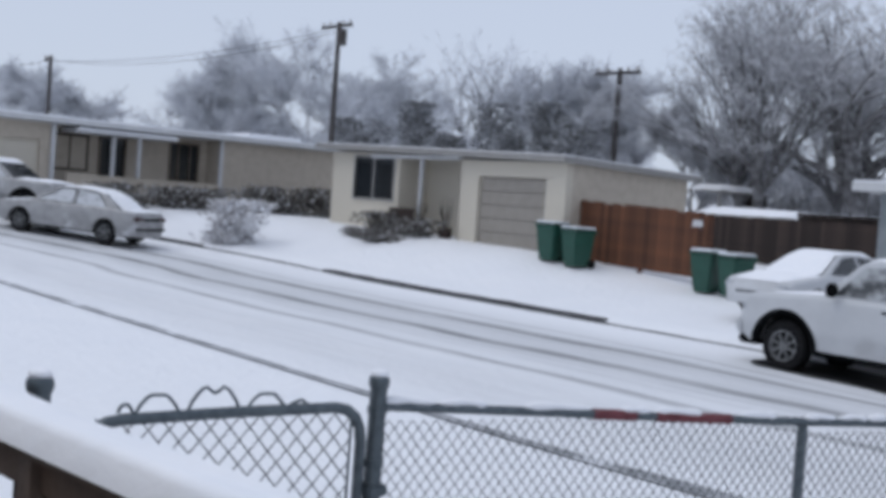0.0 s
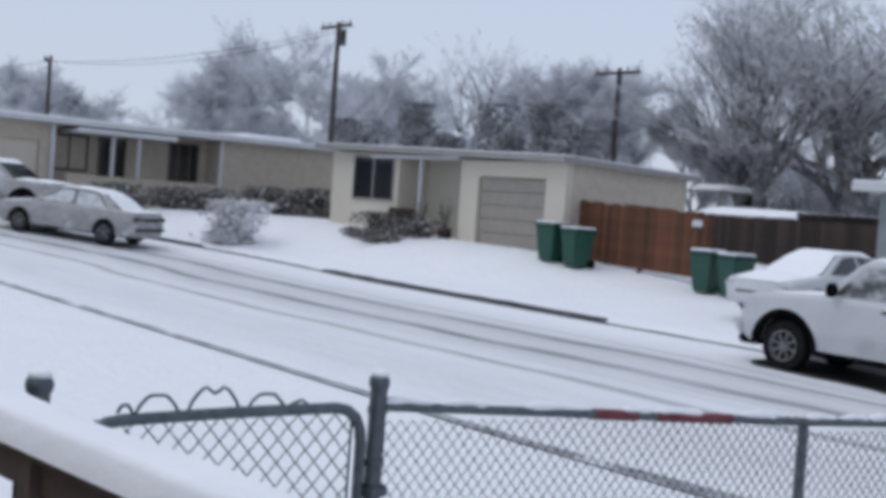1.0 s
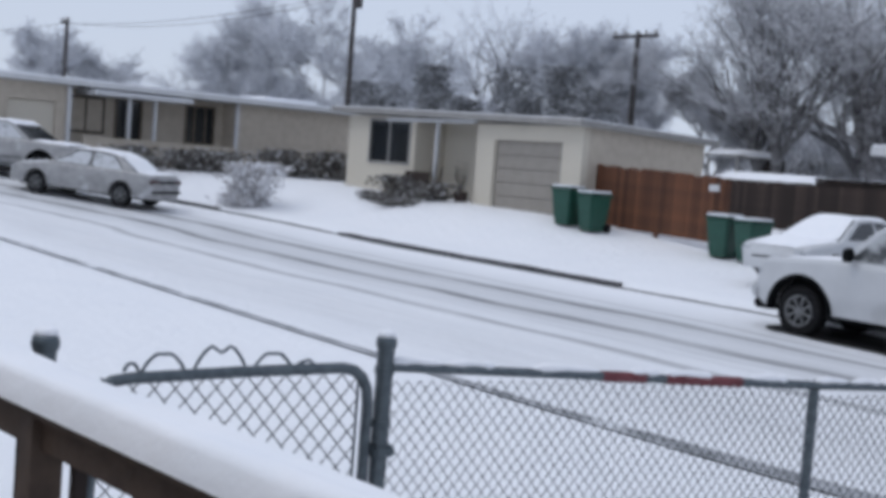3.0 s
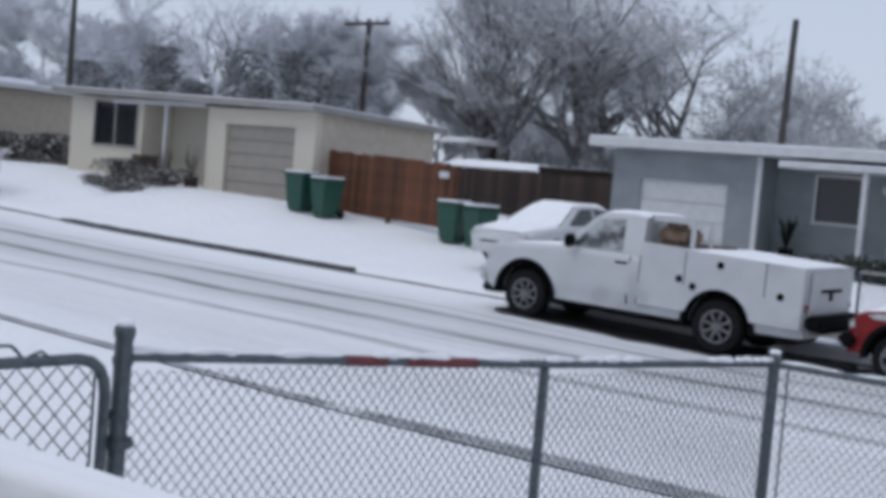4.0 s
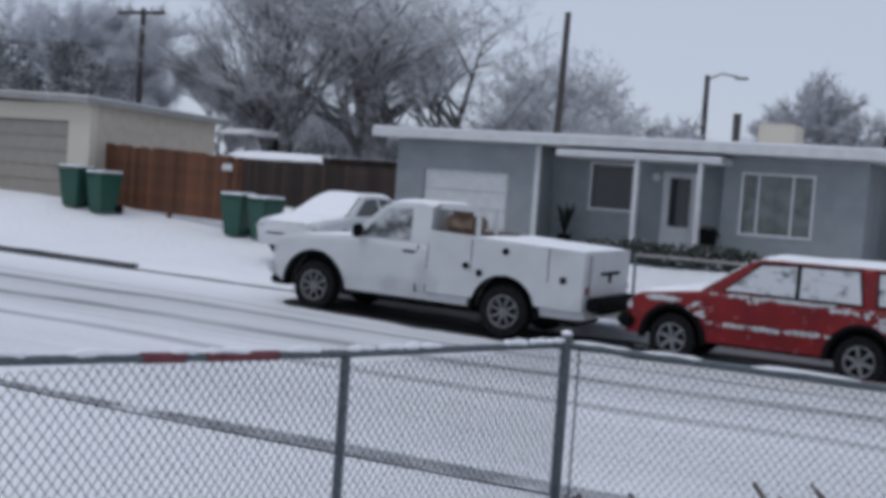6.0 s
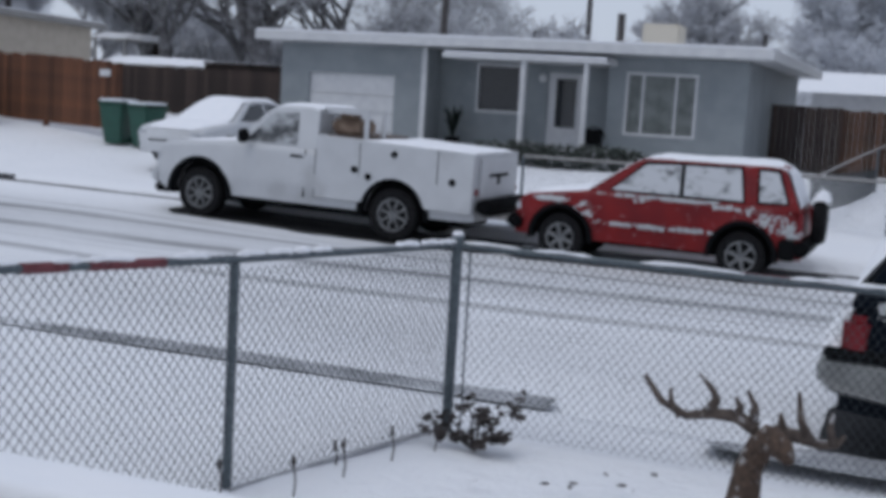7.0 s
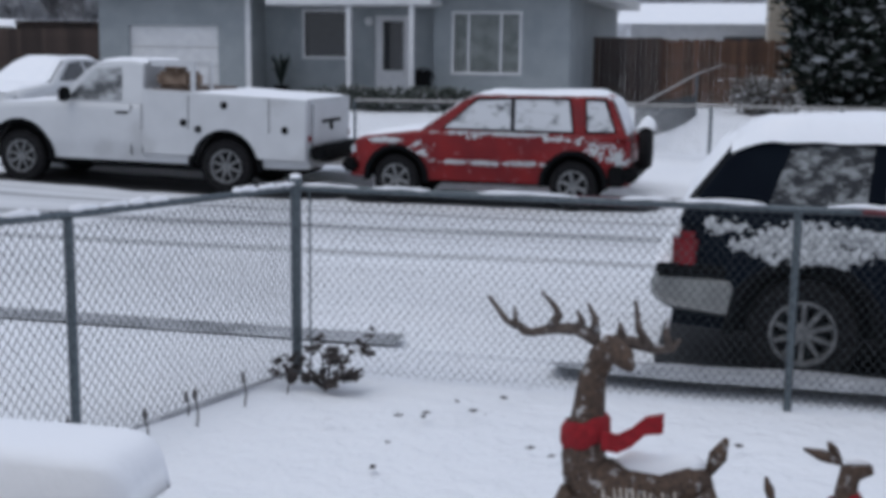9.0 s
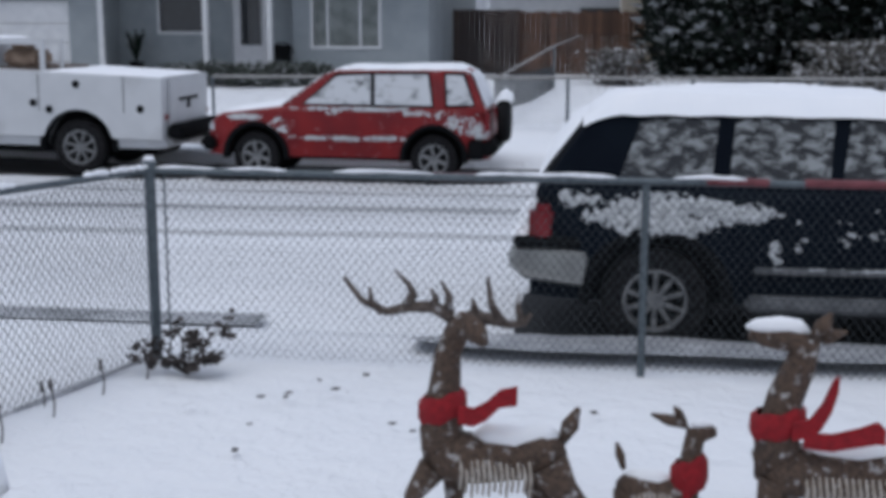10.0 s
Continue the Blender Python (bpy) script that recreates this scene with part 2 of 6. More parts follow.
def ground_material():
    """Snow, with wet tyre tracks and slush on the street and bare gutters."""
    m = bpy.data.materials.new("snow_and_slush")
    m.use_nodes = True
    n, l = m.node_tree.nodes, m.node_tree.links
    b = n["Principled BSDF"]
    b.inputs["Roughness"].default_value = 0.8
    b.inputs["Specular IOR Level"].default_value = 0.25
    geo = n.new("ShaderNodeNewGeometry")
    sep = n.new("ShaderNodeSeparateXYZ")
    l.new(geo.outputs["Position"], sep.inputs[0])

    def math_node(op, a, c):
        q = n.new("ShaderNodeMath")
        q.operation = op
        for i, v in enumerate((a, c)):
            if isinstance(v, (int, float)):
                q.inputs[i].default_value = v
            else:
                l.new(v, q.inputs[i])
        return q.outputs[0]

    def noise_node(scale, stretch=(1, 1, 1), detail=6):
        mp = n.new("ShaderNodeMapping")
        mp.inputs["Scale"].default_value = stretch
        l.new(geo.outputs["Position"], mp.inputs[0])
        t = n.new("ShaderNodeTexNoise")
        t.inputs["Scale"].default_value, t.inputs["Detail"].default_value = scale, detail
        l.new(mp.outputs[0], t.inputs["Vector"])
        return t.outputs[0]

    wander = math_node("MULTIPLY", math_node("SUBTRACT", noise_node(0.12, (1, 0.2, 1), 3), 0.5), 0.9)
    far_bend = math_node("POWER", math_node("MAXIMUM", math_node("SUBTRACT", math_node("MULTIPLY", sep.outputs[0], -1), 27), 0), 2)
    bend = math_node("SUBTRACT", math_node("MULTIPLY", math_node("MAXIMUM", math_node("SUBTRACT", math_node("MULTIPLY", sep.outputs[0], -1), 14), 0), 0.03), math_node("MULTIPLY", far_bend, 0.055))
    lane = math_node("SUBTRACT", math_node("ADD", sep.outputs[1], wander), bend)
    total = None
    for centre, half, strength in ((15.35, 0.30, 1.0), (14.85, 0.14, 0.55), (13.65, 0.28, 1.0), (13.15, 0.12, 0.5), (11.95, 0.19, 0.72), (16.2, 0.2, 0.5), (14.4, 2.2, 0.40), (10.4, 1.5, 0.22), (12.75, 0.10, 0.4)):
        d = math_node("ABSOLUTE", math_node("SUBTRACT", lane, centre), 0)
        band = n.new("ShaderNodeMapRange")
        band.inputs[1].default_value, band.inputs[2].default_value = half * 1.5, half * 0.35
        band.inputs[3].default_value, band.inputs[4].default_value = 0, strength
        band.clamp = True
        l.new(d, band.inputs[0])
        total = band.outputs[0] if total is None else math_node("MAXIMUM", total, band.outputs[0])
    streak = noise_node(1.6, (0.25, 3.0, 1), 8)
    wet = math_node("MULTIPLY", total, math_node("ADD", math_node("MULTIPLY", streak, 1.1), 0.15))
    base = n.new("ShaderNodeMix")
    base.data_type = "RGBA"
    base.inputs[6].default_value, base.inputs[7].default_value = (0.87, 0.88, 0.905, 1), (0.80, 0.82, 0.86, 1)
    l.new(noise_node(0.9), base.inputs[0])
    slush = n.new("ShaderNodeMix")
    slush.data_type = "RGBA"
    slush.inputs[7].default_value = (0.115, 0.12, 0.13, 1)
    l.new(wet, slush.inputs[0])
    l.new(base.outputs[2], slush.inputs[6])
    l.new(slush.outputs[2], b.inputs["Base Color"])
    bp = n.new("ShaderNodeBump")
    bp.inputs["Strength"].default_value, bp.inputs["Distance"].default_value = 0.85, 0.07
    l.new(math_node("ADD", noise_node(5, (1, 1, 1), 8), math_node("MULTIPLY", noise_node(17, (1, 1, 1), 4), 0.35)), bp.inputs["Height"])
    l.new(bp.outputs[0], b.inputs["Normal"])
    return m


GROUND = ground_material()
ground = mesh_ob("ground", snow_ground(), GROUND, smooth=True)
tagged(ground, "snow-covered ground and street with wet tyre tracks", "ground", kind="structure")
SLUSH = material("wet_gutter_slush", (0.19, 0.20, 0.212), 0.6, colour2=(0.40, 0.41, 0.435), scale=3, bump=0.3, bump_scale=20, blotch=(0.80, 0.82, 0.86), blotch_scale=0.9, blotch_size=0.58)


def ribbon(x0, x1, step, fn, w0, w1, lift):
    """A thin strip of slush along a line y = fn(x), with ragged edges."""
    bm = bmesh.new()
    prev = None
    x = x0
    while x <= x1:
        y = fn(x)
        j = 0.25 * noise.noise((x * 1.3, 2.0, 0)) * (w1 - w0)
        k = 0.25 * noise.noise((x * 1.3, 9.0, 0)) * (w1 - w0)
        wide = w1 + 0.16 * smoothstep((x + 9) / 4)
        pair = [bm.verts.new((x, y + w0 + j, street_z(x) + lift)), bm.verts.new((x, y + wide + k, street_z(x) + lift))]
        if prev:
            bm.faces.new((prev[0], pair[0], pair[1], prev[1]))
        prev = pair
        x += step
    return bm


def house(name, m, label):
    return thing(name, m, label, "house")


def window(parent, x0, x1, z0, z1, y, panes, frame_mat, curtain=None, w=0.07):
    """A framed window in a wall that faces -y; panes: where the mullions stand, in shares of the width."""
    win = part("window", boxes((x0, x1, y + 0.05, y + 0.08, z0, z1)), curtain or GLASS, parent)
    for r in ((x0 - w, x1 + w, y - 0.03, y + 0.06, z1, z1 + w), (x0 - w, x1 + w, y - 0.05, y + 0.06, z0 - w, z0), (x0 - w, x0, y - 0.03, y + 0.06, z0, z1), (x1, x1 + w, y - 0.03, y + 0.06, z0, z1)):
        part("window_frame", boxes(r), frame_mat, win)
    for c in panes:
        xm = x0 + (x1 - x0) * c
        part("mullion", boxes((xm - 0.03, xm + 0.03, y - 0.01, y + 0.05, z0, z1)), frame_mat, win)
    return win


def wall_with_holes(x0, x1, z0, z1, y0, y1, holes):
    """A wall from x0 to x1 with rectangular holes (x0, x1, z0, z1) through it."""
    xs = sorted({x0, x1, *[h[0] for h in holes], *[h[1] for h in holes]})
    bm = bmesh.new()
    for a, b in zip(xs, xs[1:]):
        spans, c = [], (a + b) / 2
        cut = sorted((h[2], h[3]) for h in holes if h[0] < c < h[1])
        z = z0
        for h0, h1 in cut:
            if h0 > z:
                spans.append((z, h0))
            z = h1
        if z < z1:
            spans.append((z, z1))
        for s0, s1 in spans:
            box(bm, a, b, y0, y1, s0, s1)
    bmesh.ops.remove_doubles(bm, verts=bm.verts, dist=0.0005)
    return bm


# ---------- blue-grey house across the street ----------
def blue_house():
    h = house("house", pose(0, 0, 0), "single-storey blue-grey house with white trim and snowy flat roof")
    z0, zt = 0.35, 3.48
    part("wall", wall_with_holes(-17.65, -13.2, z0, zt, 30.6, 30.85, [(-16.75, -14.1, z0, 2.68)]), BLUEGREY, h)
    part("wall", boxes((-13.45, -13.2, 30.85, 32.0, z0, zt)), BLUEGREY, h)
    part("wall", wall_with_holes(-13.2, -8.2, z0, zt, 31.75, 32.0, [(-12.05, -10.75, 1.9, 3.1), (-10.05, -9.05, 0.85, 3.0)]), BLUEGREY, h)
    part("wall", wall_with_holes(-8.2, -4.65, z0, zt, 31.0, 31.25, [(-7.66, -5.95, 1.55, 3.03)]), BLUEGREY, h)
    part("wall", boxes((-8.2, -7.95, 31.25, 32.0, z0, zt)), BLUEGREY, h)
    part("wall", boxes((-4.9, -4.65, 31.25, 42, z0, zt)), BLUEGREY, h)
    part("wall", boxes((-17.65, -17.4, 30.85, 42, z0, zt)), BLUEGREY, h)
    part("wall", boxes((-17.4, -4.9, 41.75, 42, z0, zt)), BLUEGREY, h)
    part("corner_board", boxes((-13.28, -13.14, 30.53, 30.6, z0, zt)), WHITE, h)
    part("garage_door", boxes((-16.75, -14.1, 30.7, 30.78, z0, 2.68)), WHITE, h)
    for i in range(3):
        part("panel_groove", boxes((-16.75, -14.1, 30.69, 30.70, 1.1 + i * 0.5, 1.12 + i * 0.5)), FASCIA, h)
    roof = part("roof", boxes((-18.15, -3.95, 29.9, 42.7, zt + 0.02, 3.74), bevel=0.015), WHITE, h)
    part("snow_cover", boxes((-18.13, -3.97, 29.92, 42.68, 3.742, 3.80), bevel=0.02), SNOW, roof)
    awning = part("porch_awning", boxes((-12.45, -8.0, 29.9, 31.7, 3.22, 3.36), bevel=0.02), WHITE, h)
    part("snow_cover", boxes((-12.43, -8.02, 29.92, 31.68, 3.362, 3.40), bevel=0.015), SNOW, awning)
    for x in (-10.22, -8.55):
        part("porch_post", boxes((x - 0.06, x + 0.06, 30.0, 30.12, 0.5, 3.22)), WHITE, h)
    window(h, -12.05, -10.75, 1.9, 3.1, 31.75, (), WHITE)
    part("wall_board", boxes((-12.2, -10.6, 31.71, 31.748, 0.75, 1.8), bevel=0.01), BLUEGREY, h)
    window(h, -7.66, -5.95, 1.55, 3.03, 31.0, (0.22, 0.72), WHITE, CURTAIN)
    door = part("door", boxes((-10.05, -9.05, 31.8, 31.88, 0.85, 3.0)), WHITE, h)
    part("door_pane", boxes((-9.83, -9.27, 31.77, 31.81, 1.55, 2.85)), GLASS, door)
    part("porch_floor", boxes((-13.1, -8.2, 30.0, 31.75, 0.4, 0.72)), FASCIA, h)
    part("light", lathe_y([(0.09, -0.05), (0.12, 0.0), (0.09, 0.05)], 12), WHITE, h).location = (-10.2, 31.7, 2.85)
    part("roof_vent", tube(bmesh.new(), [(-9.25, 36, 3.8), (-9.25, 36, 4.95)], 0.12), POLE_WOOD, h)
    part("cooler_box", boxes((-8.6, -7.5, 36, 37.1, 3.8, 4.7), bevel=0.04), STUCCO, h)
    return h


blue_house()


# ---------- cream house with the taupe garage door ----------
def cream_house():
    h = house("house", pose(0, 0, 0), "single-storey cream stucco house with a closed taupe garage door")
    z0, zt = 0.7, 3.68
    part("wall", wall_with_holes(-34.3, -30.6, z0, zt + 0.16, 24.0, 24.25, [(-33.0, -30.9, 2.35, 3.68)]), STUCCO, h)
    part("wall", wall_with_holes(-30.6, -27.4, z0, zt + 0.09, 25.2, 25.45, [(-29.0, -28.1, 1.35, 3.4)]), STUCCO, h)
    part("wall", boxes((-30.85, -30.6, 24.25, 25.2, z0, zt + 0.16)), STUCCO, h)
    part("wall", wall_with_holes(-27.6, -23.2, z0, zt, 24.0, 24.25, [(-26.8, -23.97, z0, 3.22)]), STUCCO, h)
    part("wall", boxes((-27.6, -27.35, 24.25, 25.2, z0, zt)), STUCCO, h)
    flank = boxes((-23.45, -23.2, 24.25, 29.2, z0, zt + 0.01))
    for v in flank.verts:
        if v.co.z > 2 and v.co.y > 28:
            v.co.z -= 0.13
    part("wall", flank, TAN, h)
    part("wall", boxes((-34.3, -34.05, 24.25, 29.2, z0, zt)), STUCCO, h)
    part("wall", boxes((-34.05, -23.45, 28.95, 29.2, z0, zt - 0.3)), STUCCO, h)
    door = part("garage_door", boxes((-26.8, -23.97, 24.14, 24.2, z0, 3.22)), TAUPE, h)
    for i in range(5):
        part("panel", boxes((-26.78, -23.99, 24.11, 24.14, 1.2 + i * 0.4, 1.58 + i * 0.4), bevel=0.01), TAUPE, door)
    bm = bmesh.new()
    box(bm, -34.9, -22.95, 23.6, 29.6, zt, zt + 0.17)
    for v in bm.verts:
        v.co.z += 0.26 * (-v.co.x - 23) / 12 - (0.14 if v.co.y > 28 else 0)
    roof = part("roof", bm, FASCIA, h)
    bm = bmesh.new()
    box(bm, -34.85, -23.0, 23.72, 29.58, zt + 0.172, zt + 0.205)
    for v in bm.verts:
        v.co.z += 0.26 * (-v.co.x - 23) / 12 - (0.14 if v.co.y > 28 else 0)
    part("snow_cover", bm, SNOW, roof)
    part("porch_beam", boxes((-32.0, -27.6, 23.85, 23.99, 3.66, 3.78)), WHITE, h)
    window(h, -33.0, -30.9, 2.35, 3.68, 24.0, (0.48,), FASCIA)
    d = part("door", boxes((-29.0, -28.1, 25.25, 25.32, 1.35, 3.4)), WHITE, h)
    part("door_pane", boxes((-28.8, -28.3, 25.22, 25.26, 2.2, 3.3)), GLASS, d)
    part("porch_post", boxes((-29.6, -29.5, 24.0, 24.1, 1.2, 3.7)), WHITE, h)
    return h


cream_house()


# ---------- tan house on the bend, facing the street ----------
def tan_house():
    """Local x runs along the front, to the viewer's right; local y into the house."""
    h = thing("house", pose(-39.0, 22.27, 0, 0, 0, 90), "long low tan house with white corner posts and porch", "house")
    z0, zt = 1.2, 4.02
    part("wall", wall_with_holes(-0.05, 5.2, z0, zt, 0.0, 0.25, []), TAN, h)
    part("wall", wall_with_holes(-6.2, -0.05, z0, zt, 0.9, 1.15, [(-4.2, -3.3, 2.35, 3.75), (-1.52, -0.44, 2.5, 3.78)]), TAN, h)
    part("wall", boxes((-0.05, 0.2, 0.25, 0.9, z0, zt)), TAN, h)
    part("wall", boxes((4.95, 5.2, 0.25, 9, z0, zt)), TAN, h)
    part("wall", wall_with_holes(-11, -6.2, z0, zt, 0.0, 0.25, [(-8.3, -6.7, z0, 3.45)]), TAN, h)
    part("wall", boxes((-6.45, -6.2, 0.25, 0.9, z0, zt)), TAN, h)
    part("garage_door", boxes((-8.3, -6.7, 0.12, 0.2, z0, 3.45)), STUCCO, h)
    roof = part("roof", boxes((-11.5, 5.9, -0.5, 9.3, zt + 0.02, 4.2), bevel=0.015), WHITE, h)
    part("snow_cover", boxes((-11.48, 5.88, -0.48, 9.28, 4.202, 4.27), bevel=0.02), SNOW, roof)
    part("snow_mound", boxes((2.0, 4.6, 1.5, 4.0, 4.2, 4.5), bevel=0.12), SNOW, roof)
    for x in (0.0, -6.3):
        part("corner_post", boxes((x - 0.065, x + 0.065, -0.14, -0.02, z0, zt)), WHITE, h)
    for x in (-3.35, -4.3):
        part("porch_post", boxes((x - 0.05, x + 0.05, -0.4, -0.27, z0, 3.8)), WHITE, h)
    awning = part("porch_awning", boxes((-5.7, -2.1, -0.75, 0.9, 3.80, 3.90), bevel=0.02), WHITE, h)
    part("snow_cover", boxes((-5.68, -2.12, -0.73, 0.88, 3.902, 3.95), bevel=0.02), SNOW, awning)
    part("porch_wall", boxes((-5.9, -0.2, -0.42, -0.3, z0, 2.42)), TAN, h)
    window(h, -1.52, -0.44, 2.5, 3.78, 0.9, (0.3, 0.72), BROWN_TRIM)
    window(h, -4.2, -3.3, 2.35, 3.75, 0.9, (0.5,), BROWN_TRIM)
    # added dark frame without an opening, stands in for the shaded porch recess
    window(h, -5.9, -4.7, 2.6, 3.7, 0.9, (0.5,), DARK_WOOD)
    return h


tan_house()

# ---------- kerbs, gutters and bare patches ----------
CONCRETE = material("wet_dark_concrete", (0.035, 0.035, 0.039), 0.7, colour2=(0.075, 0.075, 0.08), scale=5, bump=0.2)
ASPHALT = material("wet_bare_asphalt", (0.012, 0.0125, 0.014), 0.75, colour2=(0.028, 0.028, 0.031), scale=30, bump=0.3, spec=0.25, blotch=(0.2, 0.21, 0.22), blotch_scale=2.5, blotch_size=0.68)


def kerb_strip(x0, x1, high):
    bm = bmesh.new()
    prev = None
    n = int((x1 - x0) / 0.5)
    for i in range(n + 1):
        x = x0 + (x1 - x0) * i / n
        y = far_kerb(x)
        z = street_z(x) - dip(x, y)
        hh = high * (0.8 + 0.4 * noise.noise((x * 0.9, 1, 1)))
        ring = [bm.verts.new(p) for p in ((x, y - 0.10, z - 0.02), (x, y - 0.085, z + hh), (x, y + 0.0, z + hh), (x, y + 0.02, z - 0.02))]
        if prev:
            for k in range(3):
                bm.faces.new((prev[k], ring[k], ring[k + 1], prev[k + 1]))
        prev = ring
    ob = mesh_ob("kerb", bm, CONCRETE)
    tagged(ob, "dark wet concrete kerb along the far side", "kerb", kind="structure")


kerb_strip(-44, -31.8, 0.13)
kerb_strip(-31.8, -27.2, 0.05)
kerb_strip(-27.2, -16.6, 0.15)
kerb_strip(-16.6, 12, 0.035)
gutter = mesh_ob("gutter", ribbon(-30, -2.3, 0.25, near_kerb, 0.02, 0.20, 0.03), SLUSH)
tagged(gutter, "dark wet gutter beside the near kerb", "gutter", kind="structure")
GREY_SLUSH = material("grey_pavement_slush", (0.40, 0.41, 0.43), 0.7, colour2=(0.28, 0.29, 0.31), scale=7, bump=0.5, bump_scale=25, blotch=(0.6, 0.61, 0.64), blotch_scale=2.5, blotch_size=0.55)


def flat_patch(x0, x1, y0, y1, z, jag):
    """A thin patch with a ragged outline."""
    bm = bmesh.new()
    n = max(8, int((x1 - x0) / 0.2))
    low, high = [], []
    for i in range(n + 1):
        x = x0 + (x1 - x0) * i / n
        t = min(1.0, 0.25 + 14 * i / n, 0.25 + 14 * (n - i) / n) ** 0.5
        c = (y0 + y1) / 2
        low.append(bm.verts.new((x, c + (y0 - c) * t + jag * noise.noise((x * 1.7, y0, 0)), z(x, y0) if callable(z) else z)))
        high.append(bm.verts.new((x, c + (y1 - c) * t + jag * noise.noise((x * 1.7, y1, 5)), z(x, y1) if callable(z) else z)))
    for i in range(n):
        if (low[i].co - high[i].co).length > 1e-4:
            bm.faces.new((low[i], low[i + 1], high[i + 1], high[i]))
    return bm


slush_walk = mesh_ob("pavement", flat_patch(-1.3, 14, 7.2, 8.02, lambda x, y: ground_z(x, min(y, 7.9)) + 0.02, 0.09), GREY_SLUSH)
tagged(slush_walk, "grey trodden slush on the pavement", "pavement", kind="structure")
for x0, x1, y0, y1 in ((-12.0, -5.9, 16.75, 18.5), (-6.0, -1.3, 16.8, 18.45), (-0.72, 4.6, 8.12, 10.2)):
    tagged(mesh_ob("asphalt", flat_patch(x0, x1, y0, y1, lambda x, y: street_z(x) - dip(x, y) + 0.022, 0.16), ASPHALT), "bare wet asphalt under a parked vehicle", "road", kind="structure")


# ---------- vehicles: local +x is forward, z up from the ground ----------
def arc(cx, cz, r, a0, a1, n=10):
    return [(cx + r * math.cos(radians(a0 + (a1 - a0) * i / n)), cz + r * math.sin(radians(a0 + (a1 - a0) * i / n))) for i in range(n + 1)]


def inset(poly, d):
    out = []
    k = len(poly)
    for i in range(k):
        p, a, b = Vector(poly[i]), Vector(poly[i - 1]), Vector(poly[(i + 1) % k])
        n1, n2 = (p - a).normalized(), (b - p).normalized()
        nn = Vector((-(n1.y + n2.y), n1.x + n2.x))
        nn = nn.normalized() if nn.length > 1e-6 else Vector((-n1.y, n1.x))
        out.append(tuple(p + nn * d))
    return out


def slab(poly, half, edge=0.05, pull=0.03):
    """A side outline (counter-clockwise x, z) given depth; half: half width, a number or a function of x, z."""
    fn = half if callable(half) else (lambda x, z: half)
    ins = inset(poly, pull)
    bm = bmesh.new()
    rings = []
    for src, sgn, cut in ((ins, -1, 0), (poly, -1, edge), (poly, 1, edge), (ins, 1, 0)):
        rings.append([bm.verts.new((x, sgn * (fn(x, z) - cut), z)) for x, z in src])
    for r0, r1 in zip(rings, rings[1:]):
        for i in range(len(poly)):
            j = (i + 1) % len(poly)
            bm.faces.new((r0[i], r1[i], r1[j], r0[j]))
    bm.faces.new(rings[0])
    bm.faces.new(rings[-1][::-1])
    bmesh.ops.recalc_face_normals(bm, faces=bm.faces)
    return bm


def plate(poly, fn, side, lift=0.008, deep=0.02):
    """A thin pane that follows the side of a body."""
    bm = bmesh.new()
    a = [bm.verts.new((x, side * (fn(x, z) + lift), z)) for x, z in poly]
    b = [bm.verts.new((x, side * (fn(x, z) + lift - deep), z)) for x, z in poly]
    bm.faces.new(a)
    bm.faces.new(b[::-1])
    for i in range(len(poly)):
        j = (i + 1) % len(poly)
        bm.faces.new((a[i], b[i], b[j], a[j]))
    bmesh.ops.recalc_face_normals(bm, faces=bm.faces)
    return bm


def sheet(corners, deep=(0, 0, -0.02)):
    """A flat pane from four corners with a thickness."""
    bm = bmesh.new()
    a = [bm.verts.new(c) for c in corners]
    b = [bm.verts.new(Vector(c) + Vector(deep)) for c in corners]
    bm.faces.new(a)
    bm.faces.new(b[::-1])
    for i in range(len(a)):
        j = (i + 1) % len(a)
        bm.faces.new((a[i], b[i], b[j], a[j]))
    bmesh.ops.recalc_face_normals(bm, faces=bm.faces)
    return bm


